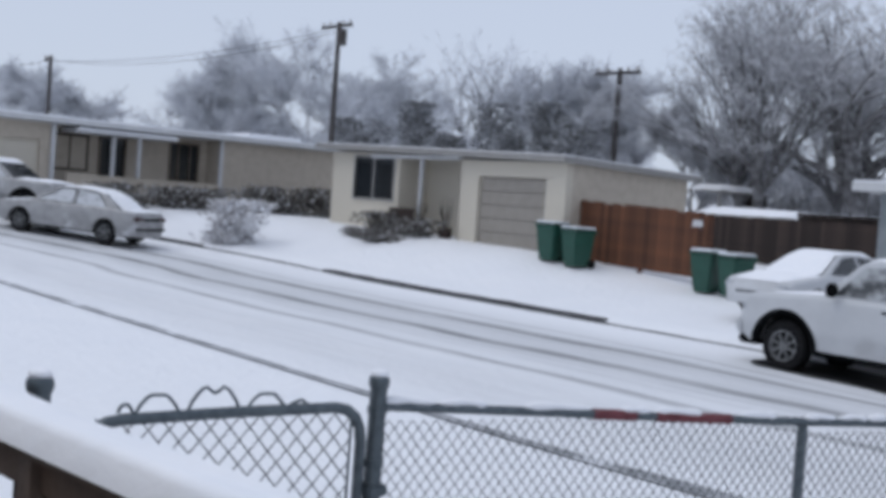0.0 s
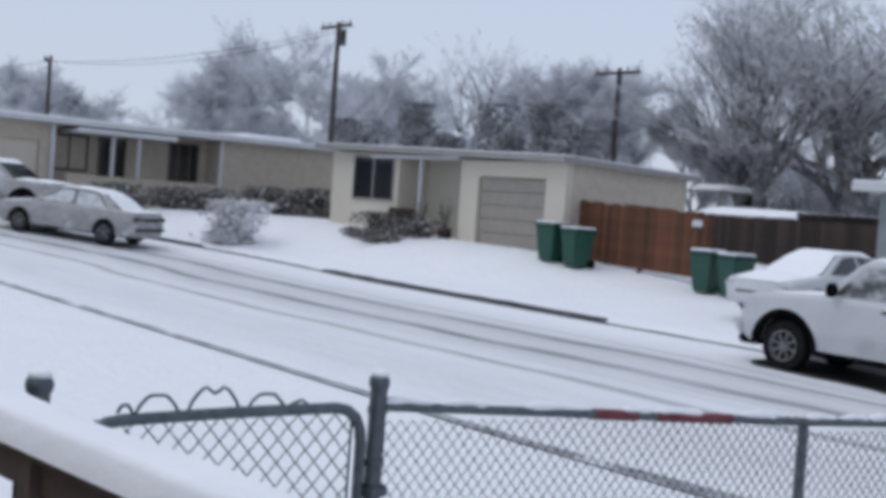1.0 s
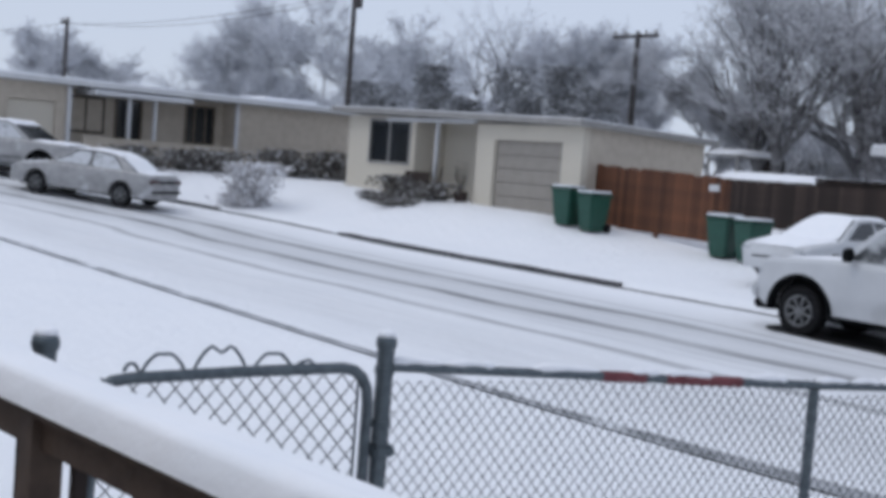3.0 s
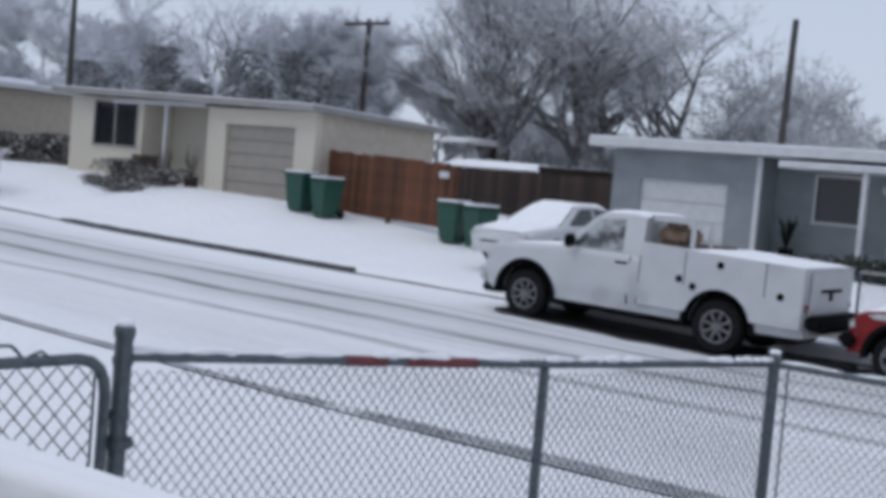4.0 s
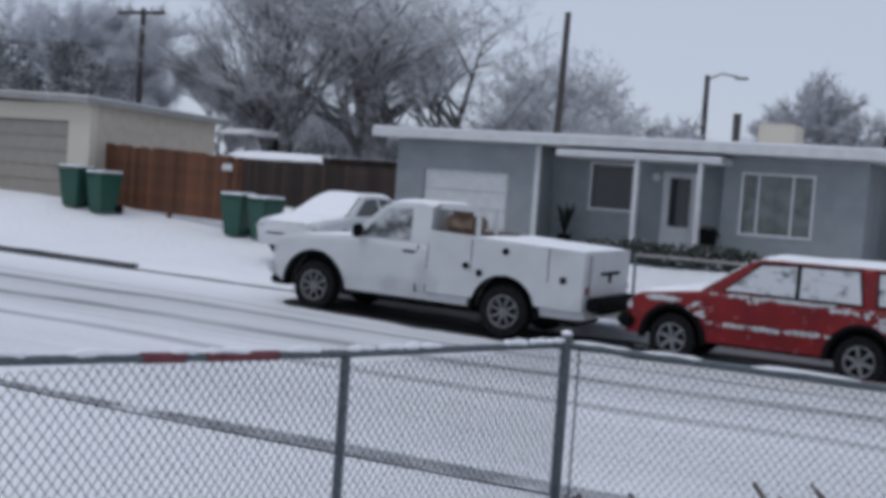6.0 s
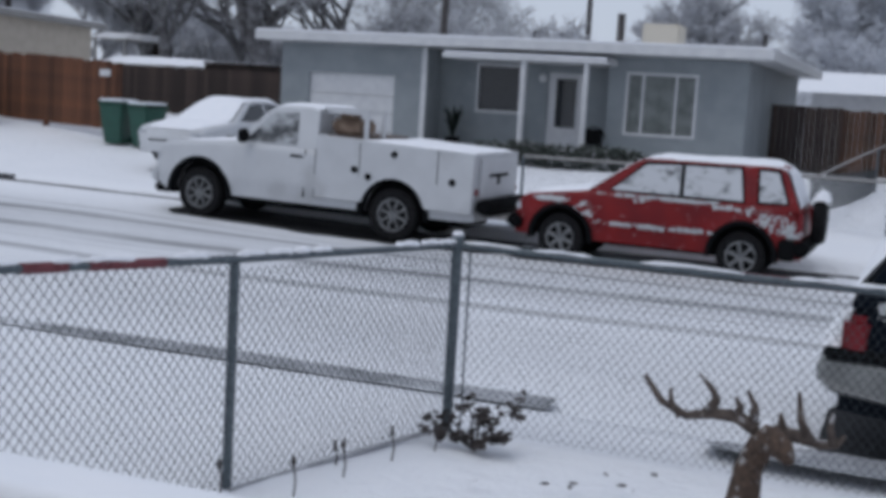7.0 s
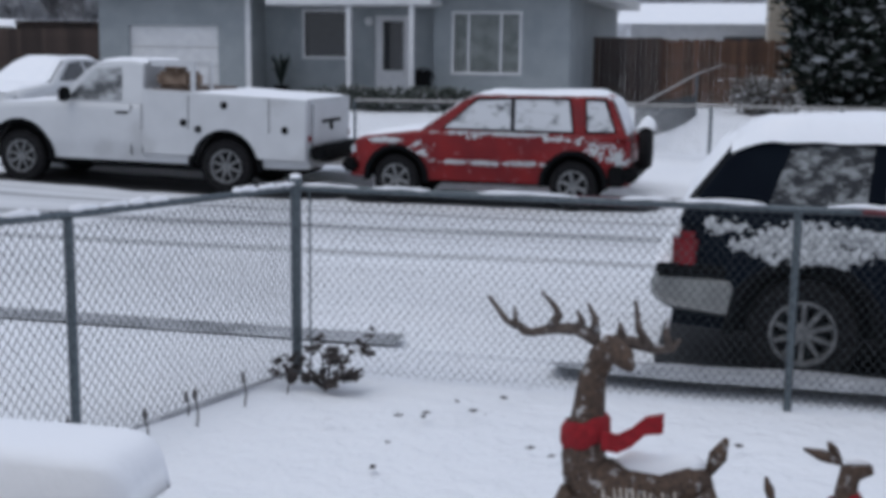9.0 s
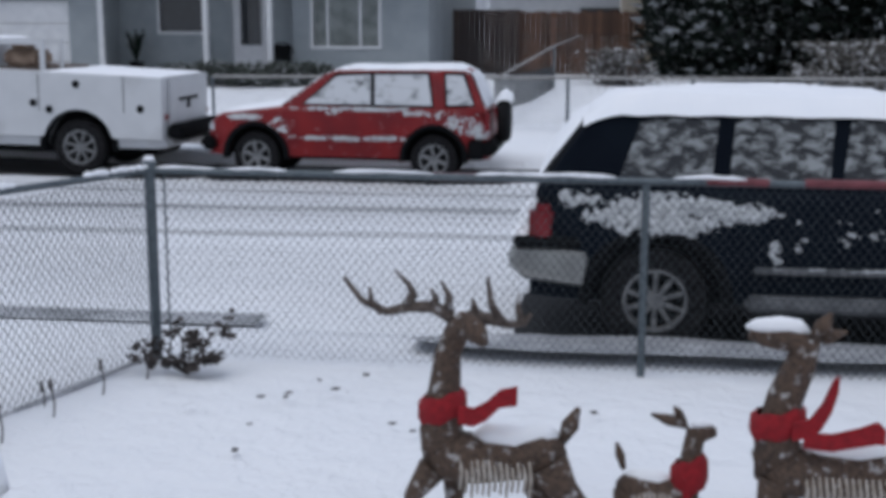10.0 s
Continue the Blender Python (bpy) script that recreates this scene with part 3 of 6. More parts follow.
def wheel(parent, x, side, half, r, width=0.22, rim=0.6, spokes=5, rim_mat=None, snow=0.0):
    """A tyre with a spoked rim; side is -1 or 1."""
    w = width / 2
    tyre = part("wheel", lathe_y([(r * rim, -w), (r * 0.93, -w), (r, -w * 0.7), (r, w * 0.7), (r * 0.93, w), (r * rim, w)], caps=False), RUBBER, parent, smooth=False)
    tyre.location = (x, side * (half - w - 0.02), r)
    mat = rim_mat or ALLOY
    o = side * w
    ring = bmesh.new()
    n = 28
    prof = [(r * rim, o * 0.55), (r * rim * 1.0, o * 1.02), (r * rim * 0.9, o * 1.02), (r * rim * 0.86, o * 0.6)]
    rings = [[ring.verts.new((q * math.cos(k * math.tau / n), y, q * math.sin(k * math.tau / n))) for k in range(n)] for q, y in prof]
    for r0, r1 in zip(rings, rings[1:]):
        for k in range(n):
            ring.faces.new((r0[k], r0[(k + 1) % n], r1[(k + 1) % n], r1[k]))
    part("rim", ring, mat, tyre)
    part("brake_disc", lathe_y([(r * rim * 1.0, o * 0.30), (r * rim * 1.0, o * 0.40)], 20), BLACK, tyre)
    part("hub", lathe_y([(r * rim * 0.26, o * 0.4), (r * rim * 0.24, o * 0.95), (r * rim * 0.1, o * 1.0)], 14), mat, tyre)
    for k in range(spokes):
        a = k * math.tau / spokes + 0.3
        bm = bmesh.new()
        q0, q1, hw = r * rim * 0.2, r * rim * 0.92, r * rim * (0.13 if spokes < 7 else 0.075)
        ca, sa = math.cos(a), math.sin(a)
        pts = []
        for q, h, yy in ((q0, hw, 0.9), (q1, hw * 0.8, 0.98)):
            for sg in (-1, 1):
                pts.append((q * ca - sg * h * sa, o * yy, q * sa + sg * h * ca))
        part("spoke", sheet([pts[0], pts[1], pts[3], pts[2]], (0, -side * 0.03, 0)), mat, tyre)
    return tyre


def rounded(pts, d=0.10):
    """An open polyline with its corners eased."""
    out = [pts[0]]
    for a, p, b in zip(pts, pts[1:], pts[2:]):
        a, p, b = Vector(a), Vector(p), Vector(b)
        u = p + (a - p) * min(0.45, d / max(1e-6, (a - p).length))
        v = p + (b - p) * min(0.45, d / max(1e-6, (b - p).length))
        for k in range(5):
            t = k / 4
            out.append(tuple(u * (1 - t) ** 2 + p * 2 * t * (1 - t) + v * t ** 2))
    return out + [pts[-1]]


def shell(top, bottom, half, xs, r, crown=0.0, levels=8):
    """A closed body lofted along x: sides that follow half(x, z), rolled into the top line with radius r."""
    bm = bmesh.new()
    rings = []
    for x in xs:
        zt, zb = top(x), bottom(x)
        zt = max(zt, zb + 0.04)
        q = min(r, 0.45 * (zt - zb))
        side = [(half(x, zb) - 0.12, zb)]
        side += [(half(x, zb + (zt - q - zb) * j / levels), zb + (zt - q - zb) * j / levels) for j in range(levels + 1)]
        w = half(x, zt - q)
        side += [(w - q * 1.1 * (1 - math.cos(a)), zt - q + q * math.sin(a)) for a in (0.3, 0.65, 1.0, 1.3, 1.5708)]
        side.append((w * 0.5, zt + crown * 0.75))
        ring = [(x, -y, z) for y, z in side] + [(x, 0.0, zt + crown)] + [(x, y, z) for y, z in reversed(side)]
        rings.append([bm.verts.new(p) for p in ring])
    for a, b in zip(rings, rings[1:]):
        for i in range(len(a)):
            j = (i + 1) % len(a)
            bm.faces.new((a[i], a[j], b[j], b[i]))
    bm.faces.new(rings[0])
    bm.faces.new(rings[-1][::-1])
    bmesh.ops.recalc_face_normals(bm, faces=bm.faces)
    return bm


def body_part(name, bm, mat, parent):
    ob = part(name, bm, mat, parent, smooth=True)
    ob.data.set_sharp_from_angle(angle=radians(38))
    return ob


def stations(x0, x1, step, keys=()):
    n = int((x1 - x0) / step)
    xs = [x0 + (x1 - x0) * i / n for i in range(n + 1)] + [k for k in keys if x0 < k < x1]
    xs = sorted(xs)
    return [x for i, x in enumerate(xs) if i == 0 or x - xs[i - 1] > 0.002]


def vehicle(name, m, label, category, spec):
    """Body, cabin, panes, wheels, lamps and bumpers from one table of outlines."""
    v = thing(name, m, label, category)
    s = spec
    xr, xf, r, ra = s["axles"][0], s["axles"][1], s["wheel"], s["arch"]
    zb, half = s["sill"], s["half"]
    line = sorted(rounded(s["outline"], s.get("ease", 0.10)))

    def hw(x, z):
        t = smoothstep((z - zb) / 0.35)
        k = half - 0.05 * (1 - t) - 0.16 * max(0.0, z - s["belt"] + 0.22) ** 1.5
        for end, sgn in ((s["nose"], 1), (s["tail"], -1)):
            d = max(0.0, (end - x) * sgn)
            if d < 0.6:
                k -= s.get("round", 0.12) * (1 - d / 0.6) ** 2.5
        for ax in (xr, xf):
            d = math.hypot(x - ax, z - r)
            k += 0.018 * max(0.0, 1 - abs(d - ra - 0.02) / 0.16)
        return k

    def under(x):
        for ax in (xr, xf):
            if abs(x - ax) < ra:
                return max(zb, r + (ra * ra - (x - ax) ** 2) ** 0.5)
        return zb
    keys = [ax + sg * ra * c for ax in (xr, xf) for sg in (-1, 1) for c in (1.004, 0.995, 0.97, 0.92, 0.85, 0.75)] + list(s.get("steps", ()))
    tail_x, nose_x = line[0][0], line[-1][0]
    keys += [nose_x - d for d in (0.004, 0.012, 0.025, 0.04)] + [tail_x + d for d in (0.004, 0.012, 0.025, 0.04)]
    body = body_part("body", shell(lambda x: along(x, line), under, hw, stations(tail_x, nose_x, 0.06, keys), s.get("shoulder", 0.07), 0.02), s["paint"], v)
    part("underbody", boxes((s["tail"] + 0.3, s["nose"] - 0.3, -half + 0.3, half - 0.3, zb - 0.06, zb + 0.25)), BLACK, v)
    for x in (xr, xf):
        part("axle_well", boxes((x - ra, x + ra, -half + 0.24, half - 0.24, zb, min(r + ra, s["belt"]) - 0.02)), BLACK, v)
        for sg in (-1, 1):
            rim_bm = bmesh.new()
            lip = 0.055 if s.get("dark_arch") else 0.02
            rows = [[rim_bm.verts.new((px, sg * yy, pz)) for px, pz in arc(x, r, rad, 184, -4, 18)] for rad, yy in ((ra + lip, half - 0.04), (ra + lip, half + 0.012), (ra + lip * 0.5, half + 0.026), (ra - 0.012, half + 0.022), (ra - 0.016, half - 0.16))]
            for p, q in zip(rows, rows[1:]):
                for k in range(18):
                    rim_bm.faces.new((p[k], p[k + 1], q[k + 1], q[k]))
            bmesh.ops.recalc_face_normals(rim_bm, faces=rim_bm.faces)
            part("arch_lip", rim_bm, BLACK if s.get("dark_arch") else s["paint"], v, smooth=True)
    for x in (xr, xf):
        for sg in (-1, 1):
            wheel(v, x, sg, half, r, s.get("tyre", 0.22), s.get("rim", 0.62), s.get("spokes", 5), s.get("rim_mat"))
    if "cabin" in s:
        cab = s["cabin"]
        zt = max(p[1] for p in cab)
        zl = min(p[1] for p in cab)

        def cw(x, z):
            return half - 0.06 - (half - 0.06 - s["roof_half"]) * min(1.0, max(0.0, (z - zl) / (zt - zl)))
        ridge = sorted(rounded(cab[1:] + cab[:1], 0.09))
        cabin = body_part("cabin", shell(lambda x: along(x, ridge), lambda x: zl - 0.03, cw, stations(ridge[0][0], ridge[-1][0], 0.05), 0.06, 0.012, 6), s["paint"], v)
        for name_, p in s["panes"]:
            for sg in (-1, 1):
                pane = part(name_, plate(p, cw, sg), s.get("glass", GLASS), cabin)
                if s.get("frames"):
                    part("pane_seal", plate(inset(p, -0.042), cw, sg, 0.006), BLACK, pane)
        for name_, (x0, z0), (x1, z1), m0, m1 in s["screens"]:
            n = Vector((z1 - z0, 0, -(x1 - x0))).normalized() * 0.012
            n = n if n.z > 0 else -n
            c = [(x0 + n.x, -m0, z0 + n.z), (x0 + n.x, m0, z0 + n.z), (x1 + n.x, m1, z1 + n.z), (x1 + n.x, -m1, z1 + n.z)]
            part(name_, sheet(c, -n * 2), s.get("screen_mat", GLASS), cabin)
    for name_, mat, rows in s.get("bits", ()):
        for row in rows:
            part(name_, boxes(row, bevel=min(0.05, 0.3 * min(row[1] - row[0], row[3] - row[2], row[5] - row[4]))), mat, v)
    return v, hw, body


def mirrored(x0, x1, y0, y1, z0, z1):
    return [(x0, x1, y0, y1, z0, z1), (x0, x1, -y1, -y0, z0, z1)]


def finer(pts, hs):
    """More rows along an outline, about 8 cm apart."""
    out, wide = [pts[0]], [hs[0]]
    for (p, q), (h0, h1) in zip(zip(pts, pts[1:]), zip(hs, hs[1:])):
        n = max(1, int(math.dist(p, q) / 0.08))
        for k in range(1, n + 1):
            out.append((p[0] + (q[0] - p[0]) * k / n, p[1] + (q[1] - p[1]) * k / n))
            wide.append(h0 + (h1 - h0) * k / n)
    return out, wide


def snow_pad(parent, pts, y_half, mat=None, thick=0.05, drape=0.015):
    """A rounded layer of snow that follows an outline (x, z) across a width; y_half may vary with each point."""
    bm = bmesh.new()
    rows = []
    hs = y_half if isinstance(y_half, (list, tuple)) else [y_half] * len(pts)
    ny = 16
    pts, hs = finer(pts, hs)
    for i, ((x, z), h) in enumerate(zip(pts, hs)):
        row = []
        for j in range(ny + 1):
            u = -1 + 2 * j / ny
            e = max(0.0, 1 - u ** 8) ** 0.6 * min(1.0, 0.55 * i, 0.55 * (len(pts) - 1 - i))
            row.append(bm.verts.new((x, u * h, z + 0.004 + thick * e * (0.8 + 0.4 * noise.noise((x * 2, u * 2, z))) - (drape * (0.8 + 0.5 * noise.noise((x * 3, u, 1))) if abs(u) == 1 else 0))))
        rows.append(row)
    for a, b in zip(rows, rows[1:]):
        for j in range(ny):
            bm.faces.new((a[j], a[j + 1], b[j + 1], b[j]))
    bmesh.ops.recalc_face_normals(bm, faces=bm.faces)
    if sum(f.normal.z for f in bm.faces) < 0:
        bmesh.ops.reverse_faces(bm, faces=bm.faces)
    return part("snow_cover", bm, mat or SNOW, parent, smooth=True)


def dusted(name, glass, cover, amount, scale=3.0):
    """Glass or paint partly covered by clinging snow in ragged patches."""
    m = bpy.data.materials.new(name)
    m.use_nodes = True
    n, l = m.node_tree.nodes, m.node_tree.links
    b = n["Principled BSDF"]
    co = n.new("ShaderNodeTexCoord")
    mp = n.new("ShaderNodeMapping")
    mp.inputs["Scale"].default_value = (1, 1, 1.8)
    t = n.new("ShaderNodeTexNoise")
    t.inputs["Scale"].default_value, t.inputs["Detail"].default_value, t.inputs["Roughness"].default_value = scale, 8, 0.65
    l.new(co.outputs["Object"], mp.inputs[0])
    l.new(mp.outputs[0], t.inputs["Vector"])
    ra = n.new("ShaderNodeValToRGB")
    ra.color_ramp.elements[0].position, ra.color_ramp.elements[1].position = 0.62 - amount * 0.35, 0.74 - amount * 0.30
    l.new(t.outputs[0], ra.inputs[0])
    mx = n.new("ShaderNodeMix")
    mx.data_type = "RGBA"
    mx.inputs[6].default_value, mx.inputs[7].default_value = (*glass, 1), (*cover, 1)
    l.new(ra.outputs[0], mx.inputs[0])
    l.new(mx.outputs[2], b.inputs["Base Color"])
    rr = n.new("ShaderNodeMapRange")
    rr.inputs[3].default_value, rr.inputs[4].default_value = 0.12, 0.85
    l.new(ra.outputs[0], rr.inputs[0])
    l.new(rr.outputs[0], b.inputs["Roughness"])
    bp = n.new("ShaderNodeBump")
    bp.inputs["Strength"].default_value, bp.inputs["Distance"].default_value = 0.5, 0.02
    l.new(ra.outputs[0], bp.inputs["Height"])
    l.new(bp.outputs[0], b.inputs["Normal"])
    return m


GLASS_SNOWY = dusted("snow_dusted_glass", (0.10, 0.11, 0.12), (0.52, 0.54, 0.57), 0.85, 4.0)
GLASS_PATCHY = dusted("patchy_snowy_glass", (0.006, 0.008, 0.011), (0.29, 0.31, 0.32), 0.47, 9.0)
GLASS_FOG = dusted("fogged_car_glass", (0.06, 0.065, 0.07), (0.40, 0.42, 0.44), 0.55, 2.0)

# white service pickup
TRUCK = dict(paint=WHITE_CAR, axles=(-1.58, 1.90), wheel=0.41, arch=0.55, sill=0.42, half=0.98, nose=2.82, tail=-2.88, belt=1.25, round=0.14, ease=0.09, steps=(-0.199, -0.204), shoulder=0.10,
    tyre=0.26, rim=0.62, spokes=8, glass=GLASS_FOG, dark_arch=True,
    outline=[(2.84, 0.60), (2.82, 1.05), (2.68, 1.20), (1.35, 1.30), (0.0, 1.30), (-0.20, 1.30), (-0.204, 0.9), (-2.86, 0.9)],
    cabin=[(-0.19, 1.28), (1.32, 1.28), (0.76, 1.86), (0.50, 1.93), (0.0, 1.94), (-0.19, 1.90)], roof_half=0.74,
    panes=[("side_window", [(0.16, 1.33), (1.10, 1.33), (0.68, 1.80), (0.22, 1.84)])],
    screens=[("windscreen", (1.30, 1.30), (0.78, 1.84), 0.80, 0.66)],
    bits=[("headlight", LAMP_CLEAR, mirrored(2.62, 2.81, 0.66, 0.90, 0.86, 1.06)), ("bumper", WHITE_CAR, [(2.76, 2.94, -0.86, 0.86, 0.50, 0.74)]),
          ("grille", BLACK, [(2.76, 2.855, -0.60, 0.60, 0.82, 1.02)]),
          ("mirror", BLACK, mirrored(0.98, 1.10, 0.97, 1.20, 1.30, 1.52)), ("door_handle", BLACK, mirrored(0.02, 0.24, 0.955, 0.985, 1.14, 1.18)),
          ("door_gap", BLACK, mirrored(-0.03, -0.015, 0.95, 0.974, 0.52, 1.28))])
truck, hw_t, _ = vehicle("pickup_truck", pose(-9.345, 17.85, -0.055, 0, -1, 180), "white service pickup truck with utility bed, dusted with snow", "truck", TRUCK)
bed = slab([(-2.88, 0.55), (-2.15, 0.55)] + arc(-1.58, 0.42, 0.54, 165, 15, 10) + [(-1.0, 0.55), (-0.23, 0.55), (-0.23, 1.53), (-2.88, 1.46)], 1.02, 0.03, 0.015)
bed = part("utility_bed", bed, WHITE_CAR, truck)
for xx in (-1.0, -2.3):
    for sg in (-1, 1):
        part("door_gap", boxes((xx - 0.006, xx + 0.006, sg * 1.012 - 0.012, sg * 1.012 + 0.012, 0.95, 1.46)), BLACK, bed)
for xx, zz in ((-0.92, 1.05), (-1.16, 0.96), (-2.55, 1.0), (-1.58, 1.335)):
    latch = part("latch", lathe_y([(0.055, -1.035), (0.055, -1.01)], 14), BLACK, bed)
    latch.location = (xx, 0, zz)
    latch = part("latch", lathe_y([(0.055, 1.01), (0.055, 1.035)], 14), BLACK, bed)
    latch.location = (xx, 0, zz)
part("headboard_rail", boxes((-0.32, -0.27, 0.17, 0.85, 1.88, 1.96), bevel=0.01), WHITE_CAR, truck)
part("rear_bumper", boxes((-3.15, -2.90, -0.92, 0.92, 0.57, 0.78), bevel=0.04), BLACK, truck)
for sg in (-1, 1):
    part("tail_light", boxes((-2.915, -2.87, sg * 0.88 - 0.05, sg * 0.88 + 0.05, 0.84, 0.93), bevel=0.01), LAMP_RED, truck)
gate_ = part("tailgate", boxes((-2.93, -2.89, -0.80, 0.80, 0.72, 1.40), bevel=0.012), WHITE_CAR, truck)
part("gate_latch", boxes((-2.95, -2.93, -0.35, 0.45, 1.10, 1.15), (-2.955, -2.93, 0.02, 0.10, 0.98, 1.12), bevel=0.006), BLACK, gate_)
part("cab_gap", boxes((-0.232, -0.20, -0.97, 0.97, 0.55, 1.30)), BLACK, truck)
part("hitch", boxes((-3.55, -3.25, -0.06, 0.06, 0.48, 0.56), bevel=0.01), BLACK, truck)
part("running_gear", boxes((-2.6, 2.4, -0.55, 0.55, 0.28, 0.5), bevel=0.03), BLACK, truck)
for sg in (-1, 1):
    part("frame_rail", boxes((-0.98, 1.30, sg * 0.82 - 0.08, sg * 0.82 + 0.08, 0.36, 0.55), bevel=0.02), BLACK, truck)
part("air_dam", boxes((2.45, 2.84, -0.88, 0.88, 0.34, 0.50), bevel=0.04), BLACK, truck)
part("step_plate", boxes((-3.43, -2.93, -0.75, 0.75, 0.50, 0.535), bevel=0.008), FASCIA, truck)
part("rear_glass_crate", boxes((-1.0, -0.3, -0.8, 0.8, 1.50, 1.55), bevel=0.01), RAIL_WOOD, truck)
LOAD = material("brown_load_cover", (0.10, 0.065, 0.045), 0.85, colour2=(0.22, 0.16, 0.12), scale=7, bump=0.4, bump_scale=20)
part("lumber_load", boxes((-0.9, -0.35, 0.25, 0.78, 1.56, 1.80), (-0.7, -0.4, 0.3, 0.72, 1.78, 1.88), bevel=0.05), LOAD, truck)
for yy in (0.2, 0.82):
    part("rack_bar", boxes((-1.02, -0.27, yy - 0.03, yy + 0.03, 1.88, 1.96)), WHITE_CAR, truck)
    part("rack_upright", boxes((-1.02, -0.96, yy - 0.03, yy + 0.03, 1.48, 1.88)), WHITE_CAR, truck)
snow_pad(truck, [(2.6, 1.18), (2.45, 1.19), (1.9, 1.25), (1.32, 1.31)], [0.7, 0.8, 0.85, 0.82])
snow_pad(truck, [(0.76, 1.87), (0.54, 1.93), (0.1, 1.945), (-0.17, 1.92)], 0.72)
snow_pad(truck, [(-1.05, 1.51), (-1.15, 1.51), (-2.75, 1.465), (-2.86, 1.46)], 1.0, thick=0.03)

# red compact four-wheel-drive
REDCAR = dict(paint=RED_CAR, axles=(-1.24, 1.32), wheel=0.335, arch=0.43, sill=0.34, half=0.84, nose=2.02, tail=-1.98, belt=0.95, round=0.14, tyre=0.2, spokes=6, glass=GLASS_SNOWY, dark_arch=True,
    outline=[(2.05, 0.5), (2.03, 0.78), (1.9, 0.90), (0.95, 1.02), (0.0, 1.02), (-1.9, 1.02), (-1.98, 0.9), (-2.0, 0.5)],
    cabin=[(-1.95, 1.0), (0.98, 1.0), (0.32, 1.47), (0.12, 1.53), (-1.55, 1.55), (-1.72, 1.50)], roof_half=0.60,
    frames=True, panes=[("side_window", [(-0.33, 1.06), (0.62, 1.06), (0.17, 1.43), (-0.31, 1.455)]), ("side_window", [(-1.20, 1.06), (-0.39, 1.06), (-0.37, 1.455), (-1.12, 1.465)]), ("quarter_window", [(-1.78, 1.08), (-1.42, 1.07), (-1.38, 1.465), (-1.62, 1.46)])],
    screens=[("windscreen", (0.96, 1.02), (0.34, 1.46), 0.72, 0.56), ("rear_window", (-1.94, 1.05), (-1.73, 1.48), 0.66, 0.55)],
    bits=[("bumper", BLACK, [(1.92, 2.16, -0.80, 0.80, 0.40, 0.60), (-2.12, -1.9, -0.80, 0.80, 0.40, 0.60)]), ("headlight", LAMP_CLEAR, mirrored(1.92, 2.035, 0.5, 0.74, 0.64, 0.80)),
          ("tail_light", LAMP_RED, mirrored(-2.01, -1.94, 0.62, 0.76, 0.72, 0.98)),
          ("wheel_arch_trim", BLACK, mirrored(-1.95, -1.72, 0.74, 0.845, 0.34, 0.62))])
red, hw_r, _ = vehicle("red_car", pose(-3.72, 17.55, -0.095, 0, -0.4, 180) @ Matrix.Diagonal((1, 1, 1.04, 1)), "small red four-wheel-drive car streaked with clinging snow", "car", REDCAR)
spare = part("spare_wheel", lathe_y([(0.28, -0.09), (0.32, -0.05), (0.32, 0.05), (0.28, 0.09)]), RUBBER, red)
spare.matrix_basis = pose(-2.16, 0, 0.85, 0, 0, 90)
snow_pad(red, [(1.88, 0.91), (1.7, 0.93), (1.2, 0.99), (0.95, 1.03)], [0.6, 0.7, 0.76, 0.74])
snow_pad(red, [(0.28, 1.48), (0.1, 1.53), (-0.8, 1.545), (-1.55, 1.55), (-1.7, 1.50)], 0.61, thick=0.045, drape=0.03)
snow_pad(red, [(0.95, 1.03), (0.85, 1.10), (0.4, 1.43), (0.3, 1.48)], [0.7, 0.7, 0.58, 0.55], thick=0.03)
snow_pad(red, [(-2.28, 1.12), (-2.24, 1.165), (-2.17, 1.175), (-2.1, 1.165), (-2.05, 1.12)], 0.24, thick=0.10, drape=0.08)
snow_pad(red, [(-1.72, 1.50), (-1.78, 1.44), (-1.92, 1.12), (-1.96, 1.03)], [0.54, 0.56, 0.66, 0.68], SNOW_THIN, 0.025)

BUMPER_GREY = material("grey_bumper_plastic", (0.27, 0.28, 0.275), 0.55, colour2=(0.20, 0.205, 0.205), scale=5)
STRIP_GREY = material("dull_grey_side_trim", (0.07, 0.075, 0.082), 0.6, colour2=(0.16, 0.165, 0.175), scale=9)

